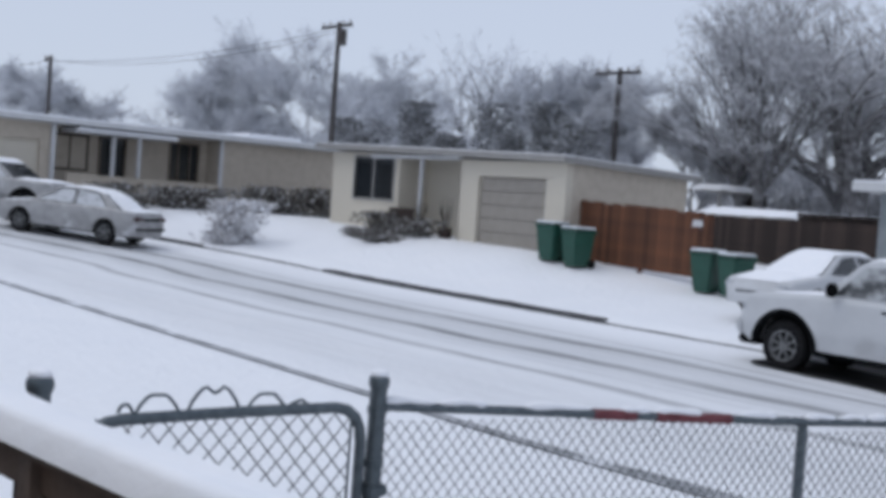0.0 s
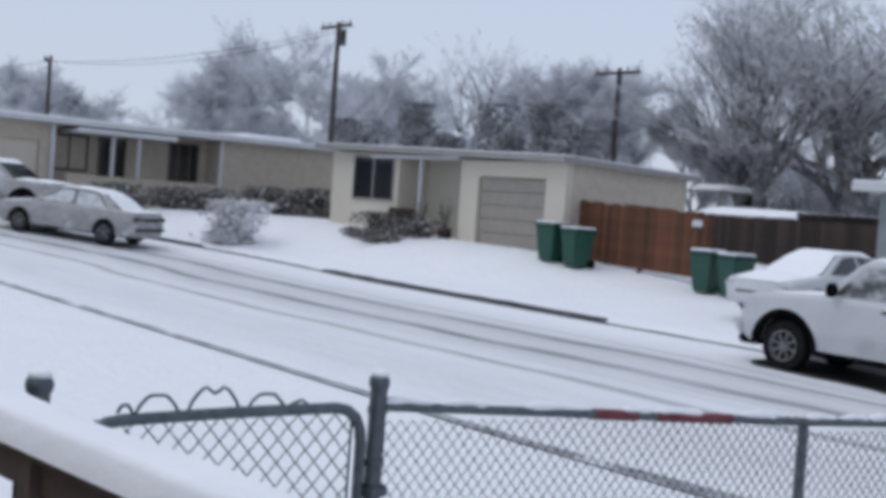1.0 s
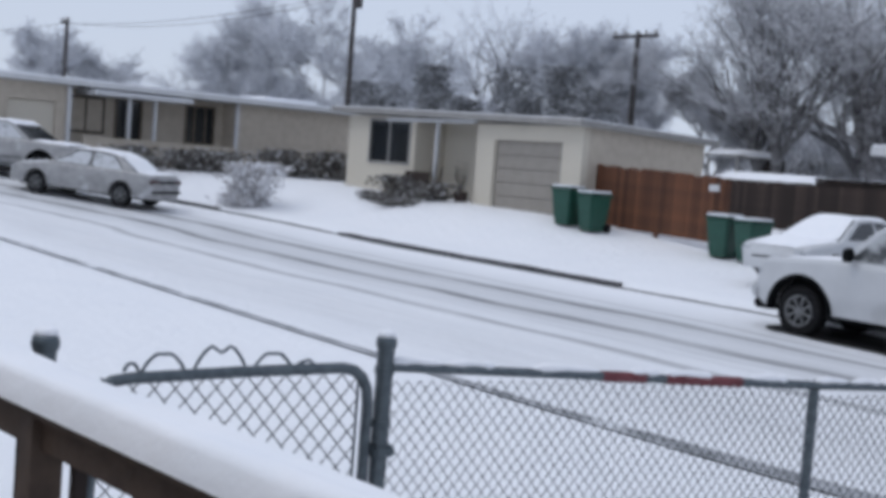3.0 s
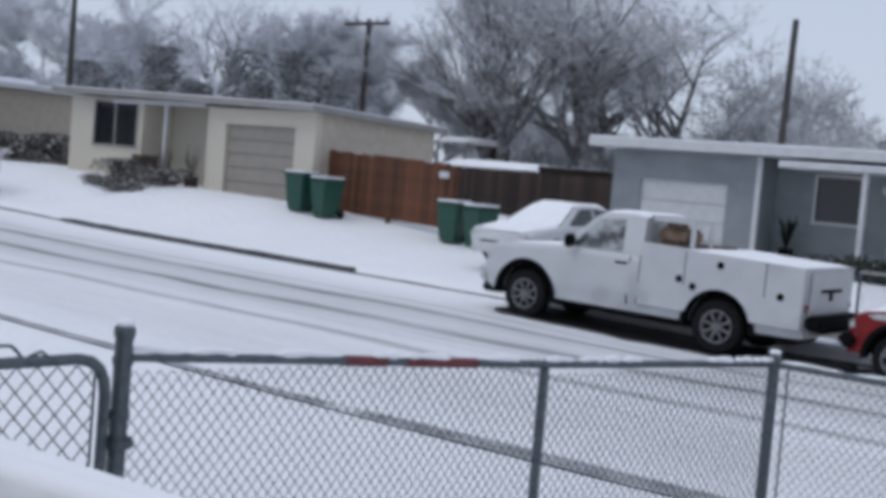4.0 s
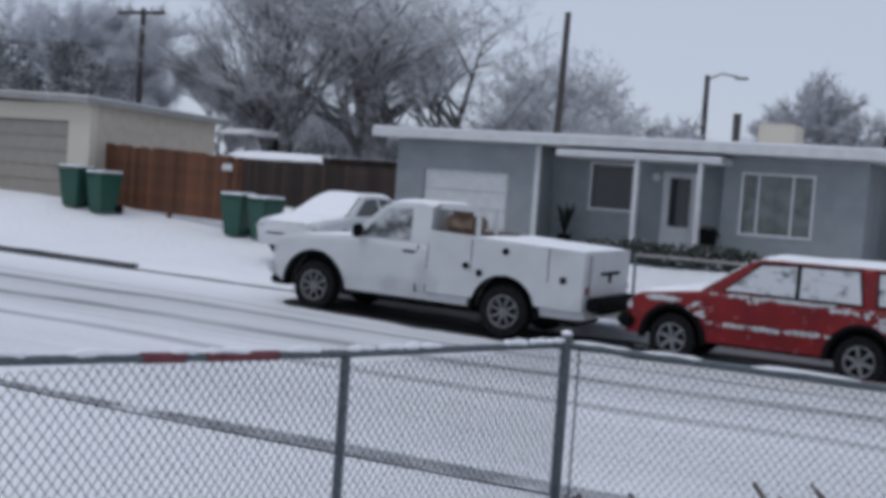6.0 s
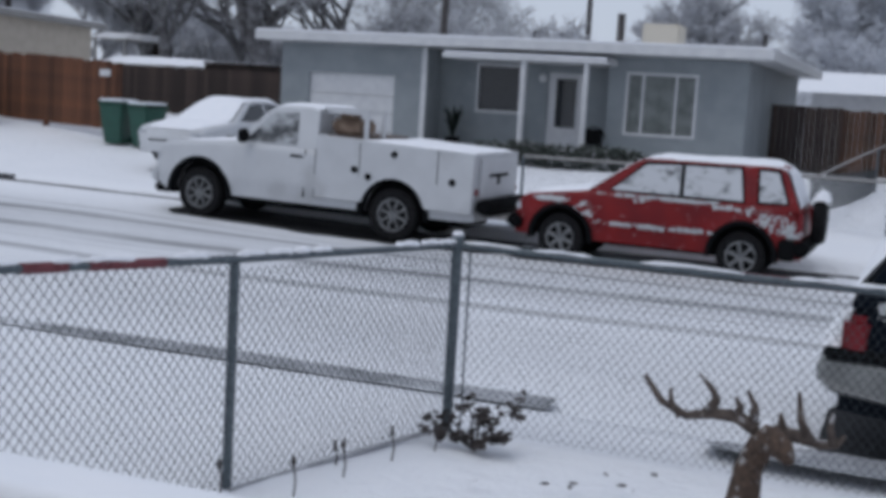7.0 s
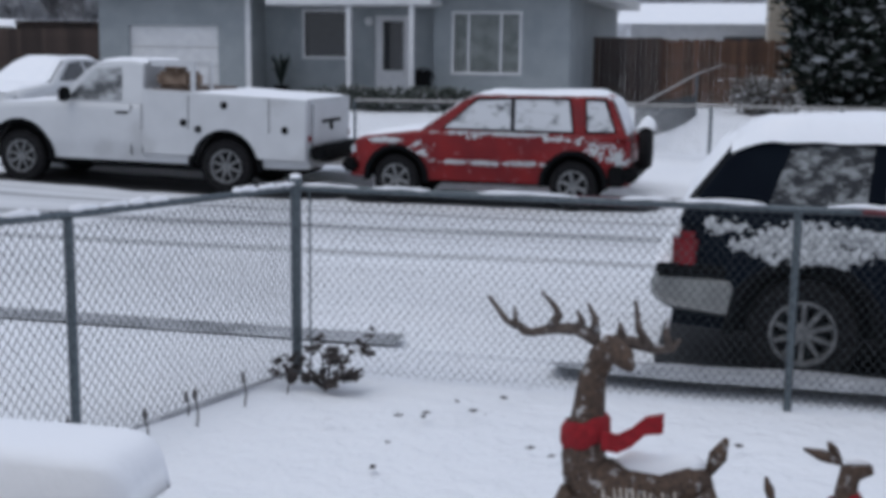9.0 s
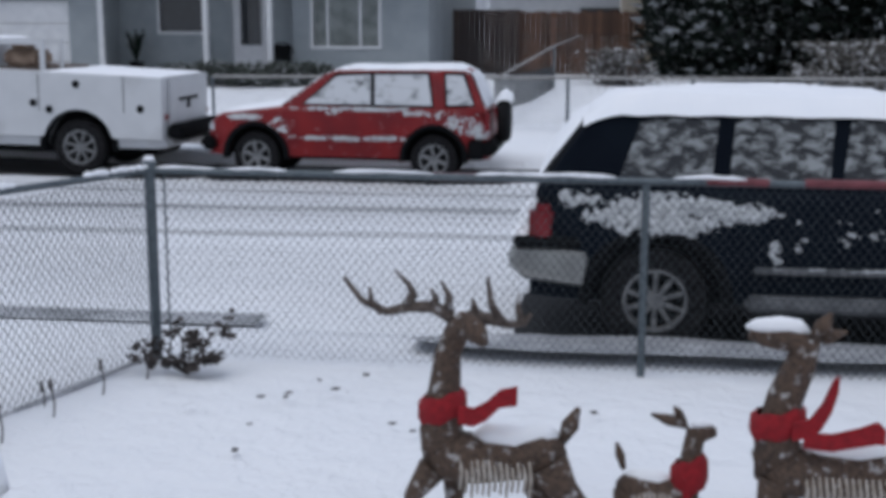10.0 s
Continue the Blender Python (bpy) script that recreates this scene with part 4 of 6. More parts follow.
# dark navy sport utility vehicle, kerbside
SUV = dict(paint=NAVY_CAR, dark_arch=True, axles=(-1.45, 1.45), wheel=0.37, arch=0.47, sill=0.36, half=0.93, nose=2.38, tail=-2.30, belt=1.08, round=0.12, tyre=0.24, rim=0.60, spokes=10, glass=GLASS_PATCHY,
    outline=[(2.42, 0.6), (2.40, 0.9), (2.25, 1.05), (1.05, 1.13), (0.0, 1.14), (-2.2, 1.14), (-2.30, 1.0), (-2.32, 0.6)],
    cabin=[(-2.28, 1.10), (1.08, 1.10), (0.42, 1.60), (0.2, 1.67), (-1.7, 1.68), (-1.92, 1.62)], roof_half=0.70,
    panes=[("side_window", [(-0.24, 1.17), (0.80, 1.17), (0.36, 1.54), (0.22, 1.595), (-0.18, 1.605)]), ("side_window", [(-0.98, 1.17), (-0.32, 1.17), (-0.29, 1.605), (-0.86, 1.61), (-0.94, 1.59)]), ("quarter_window", [(-1.72, 1.19), (-1.10, 1.17), (-1.05, 1.60), (-1.50, 1.61), (-1.58, 1.58)])],
    screens=[("windscreen", (1.06, 1.13), (0.44, 1.58), 0.80, 0.66), ("rear_window", (-2.26, 1.18), (-1.96, 1.60), 0.72, 0.62)],
    bits=[("bumper", BUMPER_GREY, [(2.1, 2.5, -0.9, 0.9, 0.42, 0.68)]), ("bumper_top", BLACK, [(-2.43, -1.95, -0.94, 0.94, 0.722, 0.80)]), ("tail_light", LAMP_RED, mirrored(-2.325, -2.13, 0.66, 0.915, 0.74, 1.02)),
          ("running_board", STRIP_GREY, mirrored(-0.85, 0.85, 0.80, 0.97, 0.32, 0.43)), ("rub_strip", STRIP_GREY, mirrored(-0.80, 0.86, 0.91, 0.952, 0.585, 0.63)), ("door_handle", BLACK, mirrored(-1.1, -0.9, 0.90, 0.925, 1.0, 1.04))])
suv, hw_s, _ = vehicle("dark_suv", pose(1.73, 9.12, -0.115, 0, 0, 0), "dark navy sport utility vehicle with a thick snow-covered roof", "car", SUV)
part("bumper", slab([(-2.47, 0.66), (-2.46, 0.58), (-2.36, 0.50), (-1.93, 0.46), (-1.90, 0.66), (-1.93, 0.71), (-2.42, 0.735)], lambda x, z: 0.955 - 0.9 * max(0.0, -2.2 - x) ** 2, 0.05, 0.03), BUMPER_GREY, suv)
snow_pad(suv, [(-2.46, 0.80), (-2.43, 0.81), (-2.36, 0.81), (-2.31, 0.80)], 0.86, thick=0.03)
snow_pad(suv, [(0.5, 1.57), (0.2, 1.675), (-0.8, 1.69), (-1.7, 1.685), (-1.97, 1.60)], 0.755, thick=0.11, drape=0.075)
snow_pad(suv, [(-1.94, 1.63), (-2.0, 1.56), (-2.2, 1.3), (-2.31, 1.12)], [0.62, 0.66, 0.72, 0.72], thick=0.09)

# white saloon on the driveway
SALOON = dict(paint=WHITE_CAR, axles=(-1.35, 1.35), wheel=0.32, arch=0.40, sill=0.28, half=0.89, nose=2.35, tail=-2.3, belt=0.9, round=0.22, tyre=0.2, spokes=7,
    outline=[(2.37, 0.45), (2.32, 0.66), (2.1, 0.80), (1.0, 0.95), (-1.5, 0.98), (-2.2, 0.95), (-2.3, 0.7)],
    cabin=[(-1.75, 0.93), (1.12, 0.92), (0.3, 1.38), (0.0, 1.43), (-0.7, 1.42), (-1.1, 1.34)], roof_half=0.58,
    panes=[("side_window", [(-0.25, 0.98), (0.82, 0.98), (0.22, 1.33), (-0.22, 1.37)]), ("side_window", [(-1.3, 0.98), (-0.35, 0.98), (-0.32, 1.37), (-0.95, 1.32)])],
    screens=[("windscreen", (1.08, 0.95), (0.32, 1.37), 0.74, 0.55), ("rear_window", (-1.7, 0.97), (-1.12, 1.34), 0.7, 0.54)],
    bits=[("headlight", LAMP_CLEAR, mirrored(2.08, 2.30, 0.5, 0.78, 0.60, 0.72)), ("grille", BLACK, [(2.25, 2.36, -0.45, 0.45, 0.38, 0.58)])])
saloon, _, _ = vehicle("white_saloon", pose(-14.75, 23.4, 0.42, 0, 0, 268), "white saloon car on a driveway, bonnet and windscreen under snow", "car", SALOON)
snow_pad(saloon, [(2.2, 0.77), (2.0, 0.83), (1.5, 0.90), (1.05, 0.96)], [0.5, 0.66, 0.74, 0.74])
snow_pad(saloon, [(1.08, 0.96), (1.0, 1.02), (0.4, 1.36), (0.3, 1.40)], [0.72, 0.7, 0.55, 0.52], thick=0.04)
snow_pad(saloon, [(0.3, 1.40), (0.0, 1.435), (-0.7, 1.425), (-1.1, 1.345)], 0.56)

# silver saloon further up the street
OLDCAR = dict(SALOON, paint=SILVER_CAR, spokes=5, glass=GLASS_SNOWY, frames=True,
    bits=[*SALOON["bits"], ("tail_light", LAMP_DULL, mirrored(-2.31, -2.12, 0.42, 0.80, 0.70, 0.84)), ("boot_trim", BLACK, [(-2.32, -2.2, -0.40, 0.40, 0.73, 0.80)]), ("bumper_strip", BLACK, [(-2.36, -2.2, -0.72, 0.72, 0.46, 0.52)])])
silver, _, _ = vehicle("silver_saloon", pose(-32.95, 14.4, 0.60, 0, -3, 214), "pale silver saloon car parked by the kerb under thin snow", "car", OLDCAR)
snow_pad(silver, [(2.2, 0.77), (2.0, 0.83), (1.5, 0.90), (1.05, 0.96)], [0.5, 0.66, 0.74, 0.74], SNOW_THIN, 0.03)
snow_pad(silver, [(0.3, 1.40), (0.0, 1.435), (-0.7, 1.425), (-1.1, 1.345)], 0.56)
snow_pad(silver, [(-1.12, 1.35), (-1.2, 1.3), (-1.6, 1.03), (-1.7, 0.99)], [0.54, 0.56, 0.66, 0.68])
snow_pad(silver, [(-1.75, 0.99), (-1.85, 0.98), (-2.1, 0.96), (-2.2, 0.95)], 0.7)

# snow clinging to the red car's side and the dark car's flank
def crust(parent, fn, side, patches, fine=0.014, seed=0.0):
    """Ragged snow stuck to a body side, a thin uneven skin where the noise is high; patches: x, z, half length, half height, cover."""
    cells = {}
    x0, x1 = min(p[0] - p[2] for p in patches), max(p[0] + p[2] for p in patches)
    z0, z1 = min(p[1] - p[3] for p in patches), max(p[1] + p[3] for p in patches)
    bm = bmesh.new()

    def amount(x, z):
        want = -9.0
        for px, pz, w, h, c in patches:
            e = ((x - px) / w) ** 2 + ((z - pz) / h) ** 2
            if e < 1:
                want = max(want, c - 0.9 * e ** 1.5)
        return want + 0.75 * noise.noise((x * 7, z * 11, seed)) + 0.6 * noise.noise((x * 22, z * 26, seed + 4)) + 0.3 * noise.noise((x * 60, z * 60, seed + 8))

    def vert(i, k):
        if (i, k) not in cells:
            x, z = x0 + i * fine, z0 + k * fine
            lift = 0.004 + 0.016 * min(1.0, max(0.0, amount(x, z)))
            cells[i, k] = bm.verts.new((x + 0.3 * fine * noise.noise((x * 90, z * 90, 1)), side * (fn(x, z) + lift), z + 0.3 * fine * noise.noise((x * 90, z * 90, 7))))
        return cells[i, k]
    for i in range(int((x1 - x0) / fine)):
        for k in range(int((z1 - z0) / fine)):
            if amount(x0 + (i + 0.5) * fine, z0 + (k + 0.5) * fine) > 0:
                bm.faces.new((vert(i, k), vert(i + 1, k), vert(i + 1, k + 1), vert(i, k + 1)))
    bmesh.ops.recalc_face_normals(bm, faces=bm.faces)
    part("clinging_snow", bm, CRUST, parent, smooth=True)["kind"] = "stuff"


# red car: along the rub strip, under the windows, over the rear quarter and the front wing
crust(red, hw_r, 1, [(0.0, 0.60, 1.05, 0.040, 0.32), (-0.55, 0.61, 0.40, 0.045, 0.4)], seed=1.0)
crust(red, hw_r, 1, [(-0.15, 1.0, 1.05, 0.035, 0.42), (-0.92, 0.96, 0.16, 0.06, 0.4), (0.2, 0.95, 0.18, 0.04, 0.25)], seed=2.0)
crust(red, hw_r, 1, [(-1.62, 0.82, 0.36, 0.24, -0.05), (-1.85, 0.72, 0.18, 0.16, 0.35), (-1.3, 0.93, 0.3, 0.1, 0.0)], fine=0.011, seed=3.0)
crust(red, hw_r, 1, [(0.95, 0.78, 0.28, 0.16, 0.0), (1.5, 0.87, 0.4, 0.05, 0.3)], fine=0.011, seed=4.0)
# dark car: thick over the rear wing, thin and scattered on the doors
crust(suv, hw_s, -1, [(-1.42, 0.97, 0.58, 0.16, 0.55), (-1.0, 1.0, 0.42, 0.09, 0.5), (-2.0, 1.07, 0.25, 0.08, 0.2)], fine=0.011, seed=5.0)
crust(suv, hw_s, -1, [(0.3, 0.85, 1.3, 0.30, -0.36), (-0.66, 0.75, 0.06, 0.14, 0.15), (0.38, 0.98, 0.20, 0.06, 0.1), (1.2, 0.98, 0.4, 0.07, 0.1)], fine=0.011, seed=6.0)
crust(suv, lambda x, z: 0.952, -1, [(0.0, 0.625, 0.85, 0.02, 0.1)], fine=0.011, seed=7.0)

# dark pickup half hidden on the bend
grey_car, _, _ = vehicle("grey_pickup", pose(-37.2, 13.6, 1.0, 0, 0, 38), "dark grey vehicle under thin snow by the tan house", "car", dict(SUV, paint=SILVER_CAR, glass=GLASS_SNOWY))
snow_pad(grey_car, [(0.5, 1.58), (0.2, 1.68), (-0.8, 1.69), (-1.7, 1.69), (-1.94, 1.63)], 0.74, thick=0.07)
snow_pad(grey_car, [(2.25, 1.06), (2.0, 1.08), (1.4, 1.12), (1.05, 1.14)], 0.75, thick=0.05)


# ---------- chain-link fence round the yard ----------
GATE_POST, LINE_POST, CORNER = (-3.91, 3.04), (-3.34, 5.25), (-2.82, 6.98)
GATE_LEFT = (-4.17, 1.72)
TOP, TOP_LINE, TOP_GATE = 1.25, 1.28, 1.37
YARD = 0.10


def chain_link(parent, a, b, z0, z1, pitch=0.054, rise=0.034, r=0.0030):
    """Zigzag wires woven side by side from a to b; neighbours hook into each other, so that the cells are diamonds."""
    ax, ay = a
    bx, by = b
    length = math.hypot(bx - ax, by - ay)
    ux, uy = (bx - ax) / length, (by - ay) / length
    n = max(1, int(length / pitch))
    pitch = length / n
    steps = int((z1 - z0) / rise)
    verts, faces = [], []
    for i in range(n * 2):
        s0 = (i + 0.5) * pitch / 2
        base = len(verts)
        flip = 1 if i % 2 else -1
        for k in range(steps + 1):
            s = s0 + flip * (pitch / 4 if k % 2 else -pitch / 4) * 1.04
            z = z0 + (z1 - z0) * k / steps
            d = flip * (0.003 if k % 2 else -0.003)
            cx, cy = ax + ux * s - uy * d, ay + uy * s + ux * d
            verts += [(cx - uy * r, cy + ux * r, z), (cx + ux * r * 0.87 + uy * r * 0.5, cy + uy * r * 0.87 - ux * r * 0.5, z), (cx - ux * r * 0.87 + uy * r * 0.5, cy - uy * r * 0.87 - ux * r * 0.5, z)]
        for k in range(steps):
            p, q = base + 3 * k, base + 3 * k + 3
            for e in range(3):
                f = (e + 1) % 3
                faces.append((p + e, p + f, q + f, q + e))
    me = bpy.data.meshes.new("chain_link_mesh")
    me.from_pydata(verts, [], faces)
    me.materials.append(WIRE)
    ob = new("chain_link_mesh", me)
    ob.parent = parent
    ob["kind"] = "stuff"
    return ob


def round_post(parent, name, x, y, r, z1, cap=True, lean=(0, 0)):
    p = part(name, tube(bmesh.new(), [(x, y, YARD - 0.1), (x + lean[0], y + lean[1], z1)], r, 12), GALV, parent, smooth=False)
    if cap:
        bm = bmesh.new()
        bmesh.ops.create_uvsphere(bm, u_segments=14, v_segments=8, radius=r * 1.25)
        bmesh.ops.translate(bm, verts=bm.verts, vec=(x + lean[0], y + lean[1], z1 + r * 0.5))
        c = part("post_cap", bm, GALV, p, smooth=True)
        bm = bmesh.new()
        bmesh.ops.create_uvsphere(bm, u_segments=12, v_segments=6, radius=r * 1.1)
        bmesh.ops.scale(bm, verts=bm.verts, vec=(1, 1, 0.5))
        bmesh.ops.translate(bm, verts=bm.verts, vec=(x + lean[0], y + lean[1], z1 + r * 1.45))
        part("snow_cap", bm, SNOW, p, smooth=True)
    return p


def rail_snow(parent, a, b, za, zb, r, gaps, longest=0.16):
    """Broken ridges of snow along a top rail."""
    ax, ay = a
    bx, by = b
    s = 0.0
    rng = random.Random(5)
    while s < 1:
        e = min(1.0, s + rng.uniform(0.3 * longest, longest))
        if rng.random() > gaps:
            pts = [(ax + (bx - ax) * (s + (e - s) * q / 6), ay + (by - ay) * (s + (e - s) * q / 6), za + (zb - za) * (s + (e - s) * q / 6) + r * 0.75 + 0.012 * math.sin(math.pi * q / 6) * rng.uniform(0.6, 1.1)) for q in range(7)]
            part("snow_ridge", tube(bmesh.new(), pts, [0.004] + [r * rng.uniform(0.6, 1.1) for _ in range(5)] + [0.004], 8), SNOW, parent, smooth=True)
        s = e


side_fence = thing("chain_link_fence", pose(0, 0, 0), "grey galvanised chain-link yard fence with snow on its top rail", "fence", "yard fence")
gp = round_post(side_fence, "gate_post", *GATE_POST, 0.036, 1.45)
for z in (1.0, 0.55):
    part("hinge", boxes((GATE_POST[0] - 0.05, GATE_POST[0] + 0.05, GATE_POST[1] - 0.05, GATE_POST[1] + 0.05, z, z + 0.05), bevel=0.01), GALV, gp)
for z in (1.34, 1.12, 0.8, 0.5):
    part("band", tube(bmesh.new(), [(GATE_POST[0], GATE_POST[1], z), (GATE_POST[0], GATE_POST[1], z + 0.03)], 0.042, 12), GALV, gp)
round_post(side_fence, "line_post", *LINE_POST, 0.026, TOP_LINE - 0.02, cap=False)
round_post(side_fence, "corner_post", *CORNER, 0.034, TOP + 0.02, cap=True, lean=(0.0, 0.0))
part("top_rail", tube(bmesh.new(), [(*GATE_POST, TOP_GATE), (*LINE_POST, TOP_LINE), (*CORNER, TOP)], 0.021, 10), GALV, side_fence)
for s0, s1 in ((0.46, 0.56), (0.61, 0.80)):
    p = [GATE_POST[i] + (LINE_POST[i] - GATE_POST[i]) * s0 for i in (0, 1)] + [TOP_GATE + (TOP_LINE - TOP_GATE) * s0]
    q = [GATE_POST[i] + (LINE_POST[i] - GATE_POST[i]) * s1 for i in (0, 1)] + [TOP_GATE + (TOP_LINE - TOP_GATE) * s1]
    part("rail_wrap", tube(bmesh.new(), [p, q], 0.026, 10), RED_TAPE, side_fence, "faded red wrap on the rail")
rail_snow(side_fence, GATE_POST, LINE_POST, TOP_GATE, TOP_LINE, 0.021, 0.5)
rail_snow(side_fence, LINE_POST, CORNER, TOP_LINE, TOP, 0.021, 0.15)
chain_link(side_fence, GATE_POST, LINE_POST, YARD, TOP_LINE + 0.03)
chain_link(side_fence, LINE_POST, CORNER, YARD, TOP - 0.02)
front_fence = thing("chain_link_fence", pose(0, 0, 0), "grey chain-link fence along the pavement with snow on its rail", "fence", "yard fence")
B_END = (9.4, 7.1)
LINE_B = [(0.16, 7.03), (3.0, 7.05), (6.1, 7.07), (9.4, 7.1)]
for p in LINE_B:
    round_post(front_fence, "line_post", *p, 0.024, TOP - 0.02, cap=False)
part("top_rail", tube(bmesh.new(), [(CORNER[0], CORNER[1], TOP), *[(x, y, TOP - 0.02) for x, y in LINE_B]], 0.021, 10), GALV, front_fence)
part("tension_bar", tube(bmesh.new(), [(CORNER[0] + 0.09, CORNER[1], YARD), (CORNER[0] + 0.09, CORNER[1], TOP)], 0.007, 6), GALV, front_fence)
rail_snow(front_fence, CORNER, B_END, TOP, TOP - 0.02, 0.013, 0.45, 0.05)
for x0, x1 in ((-1.1, -0.55), (0.5, 0.85), (1.05, 1.7)):
    part("rail_wrap", tube(bmesh.new(), [(x0, 7.03, TOP - 0.013), (x1, 7.035, TOP - 0.016)], 0.025, 10), RED_TAPE, front_fence, "faded red wrap on the rail")
chain_link(front_fence, (CORNER[0] + 0.05, CORNER[1]), B_END, YARD, TOP - 0.02, 0.054, 0.034, 0.0024)

# walk gate with a scrolled wire crest
gate = thing("gate", pose(0, 0, 0), "closed chain-link walk gate with a wavy wire crest", "gate")
gu = Vector((GATE_LEFT[0] - GATE_POST[0], GATE_LEFT[1] - GATE_POST[1], 0))
g0 = Vector((*GATE_POST, 0)) + gu * 0.05


def gate_at(s, z):
    p = g0 + gu * s
    return (p.x, p.y, z)


part("gate_frame", tube(bmesh.new(), [gate_at(0.0, 0.14), gate_at(0.0, 1.22), gate_at(0.006, 1.28), gate_at(0.022, 1.325), gate_at(0.05, 1.355), gate_at(0.09, 1.366), gate_at(0.4, 1.355), gate_at(0.72, 1.335), gate_at(0.77, 1.325), gate_at(0.80, 1.30), gate_at(0.815, 1.25), gate_at(0.82, 0.14)], 0.0235, 10), GALV, gate)
crest = [gate_at(0.17, 1.37), gate_at(0.20, 1.40), gate_at(0.23, 1.385)]
for s0, s1, high, dip in ((0.25, 0.37, 0.065, 0), (0.39, 0.545, 0.10, 0.03), (0.57, 0.69, 0.065, 0), (0.70, 0.74, 0.03, 0)):
    for k in range(13):
        u = k / 12
        crest.append(gate_at(s0 + (s1 - s0) * u, 1.36 + high * min(1.0, 3.2 * u, 3.2 * (1 - u)) ** 0.7 - dip * math.exp(-((u - 0.5) / 0.13) ** 2)))
part("crest", tube(bmesh.new(), crest, 0.007, 6), GALV, gate)
chain_link(gate, gate_at(0.03, 0)[:2], gate_at(0.8, 0)[:2], 0.16, 1.34, 0.078, 0.046, 0.0045)
part("tension_bar", tube(bmesh.new(), [gate_at(0.035, 0.2), gate_at(0.035, 1.33)], 0.006, 6), GALV, gate)
left_post = thing("gate_post", pose(0, 0, 0), "round steel gate post with a snowy cap", "post")
round_post(left_post, "post", *GATE_LEFT, 0.041, 1.445)

# ---------- porch rail in front of the camera ----------
rail = thing("porch_railing", pose(0, 0, 0), "brown wooden porch railing under a thick layer of snow", "railing")


def rail_y(x):
    return 1.31 + 0.10 * (x + 3.2)


def rail_rise(x):
    return -0.022 + 0.024 * (-1.05 - x)


def rail_bar(x0, x1, half, z0, z1, bevel):
    bm = boxes((x0, x1, -half, half, z0, z1), bevel=bevel)
    for v in bm.verts:
        v.co.y += rail_y(v.co.x)
        v.co.z += rail_rise(v.co.x)
    return bm


part("handrail", rail_bar(-6.5, -1.03, 0.072, 1.43, 1.47, 0.008), RAIL_WOOD, rail)
part("sub_rail", rail_bar(-6.5, -1.05, 0.022, 1.33, 1.43, 0.004), RAIL_WOOD, rail)
part("bottom_rail", rail_bar(-6.5, -1.05, 0.022, 0.55, 0.63, 0.004), RAIL_WOOD, rail)
for i in range(18):
    x = -1.16 - i * 0.31
    part("baluster", boxes((x - 0.018, x + 0.018, rail_y(x) + 0.024, rail_y(x) + 0.06, 0.5, 1.40 + rail_rise(x))), DARK_WOOD, rail)
for x in (-1.1, -3.15, -5.2):
    part("rail_post", boxes((x - 0.045, x + 0.045, rail_y(x) - 0.045, rail_y(x) + 0.045, 0.45, 1.43 + rail_rise(x))), RAIL_WOOD, rail)
bm = bmesh.new()
rows = []
for x in [-6.5 + 5.4 * i / 80 for i in range(80)] + [-1.10 + 0.15 * i / 24 for i in range(25)]:
    end = max(0.0, (x + 1.05) / 0.10)
    row = []
    for j in range(17):
        u = -1 + 2 * j / 16
        round_ = max(0.0, 1 - abs(u) ** 7) ** 0.5 * max(0.0, 1 - end ** 4) ** 0.5
        side = 0.094 * u * (1 - 0.35 * end ** 4) * (1 + 0.06 * noise.noise((x * 2.2, u, 0)))
        row.append(bm.verts.new((x, rail_y(x) + side, 1.462 + rail_rise(x) + round_ * (0.090 + 0.012 * noise.noise((x * 1.5, u * 1.5, 4))))))
    rows.append(row)
for a, b in zip(rows, rows[1:]):
    for j in range(16):
        bm.faces.new((a[j], b[j], b[j + 1], a[j + 1]))
bm.faces.new(rows[-1])
bmesh.ops.recalc_face_normals(bm, faces=bm.faces)
part("snow_cover", bm, SNOW, rail, smooth=True)
deck = mesh_ob("porch_deck", boxes((-7.2, 3.5, -2.2, 0.95, 0.38, 0.45)), RAIL_WOOD)
tagged(deck, "brown wooden porch deck", "porch", kind="structure")
back_wall = mesh_ob("wall_porch", boxes((-7.2, 5, -2.45, -2.2, 0, 3.2)), TAN)
tagged(back_wall, "tan house wall behind the porch", "wall", kind="structure")


# ---------- trees, bare and frosted ----------
def frost_material(name, dark, light, share):
    """Each twig its own shade, from bare bark to thick frost."""
    m = bpy.data.materials.new(name)
    m.use_nodes = True
    n, l = m.node_tree.nodes, m.node_tree.links
    b = n["Principled BSDF"]
    b.inputs["Roughness"].default_value = 0.95
    b.inputs["Specular IOR Level"].default_value = 0.1
    g = n.new("ShaderNodeNewGeometry")
    ra = n.new("ShaderNodeValToRGB")
    ra.color_ramp.elements[0].position, ra.color_ramp.elements[1].position = max(0.0, 0.75 - share), 1.0 - 0.35 * share
    ra.color_ramp.elements[0].color, ra.color_ramp.elements[1].color = (*dark, 1), (*light, 1)
    l.new(g.outputs["Random Per Island"], ra.inputs[0])
    l.new(ra.outputs[0], b.inputs["Base Color"])
    return m


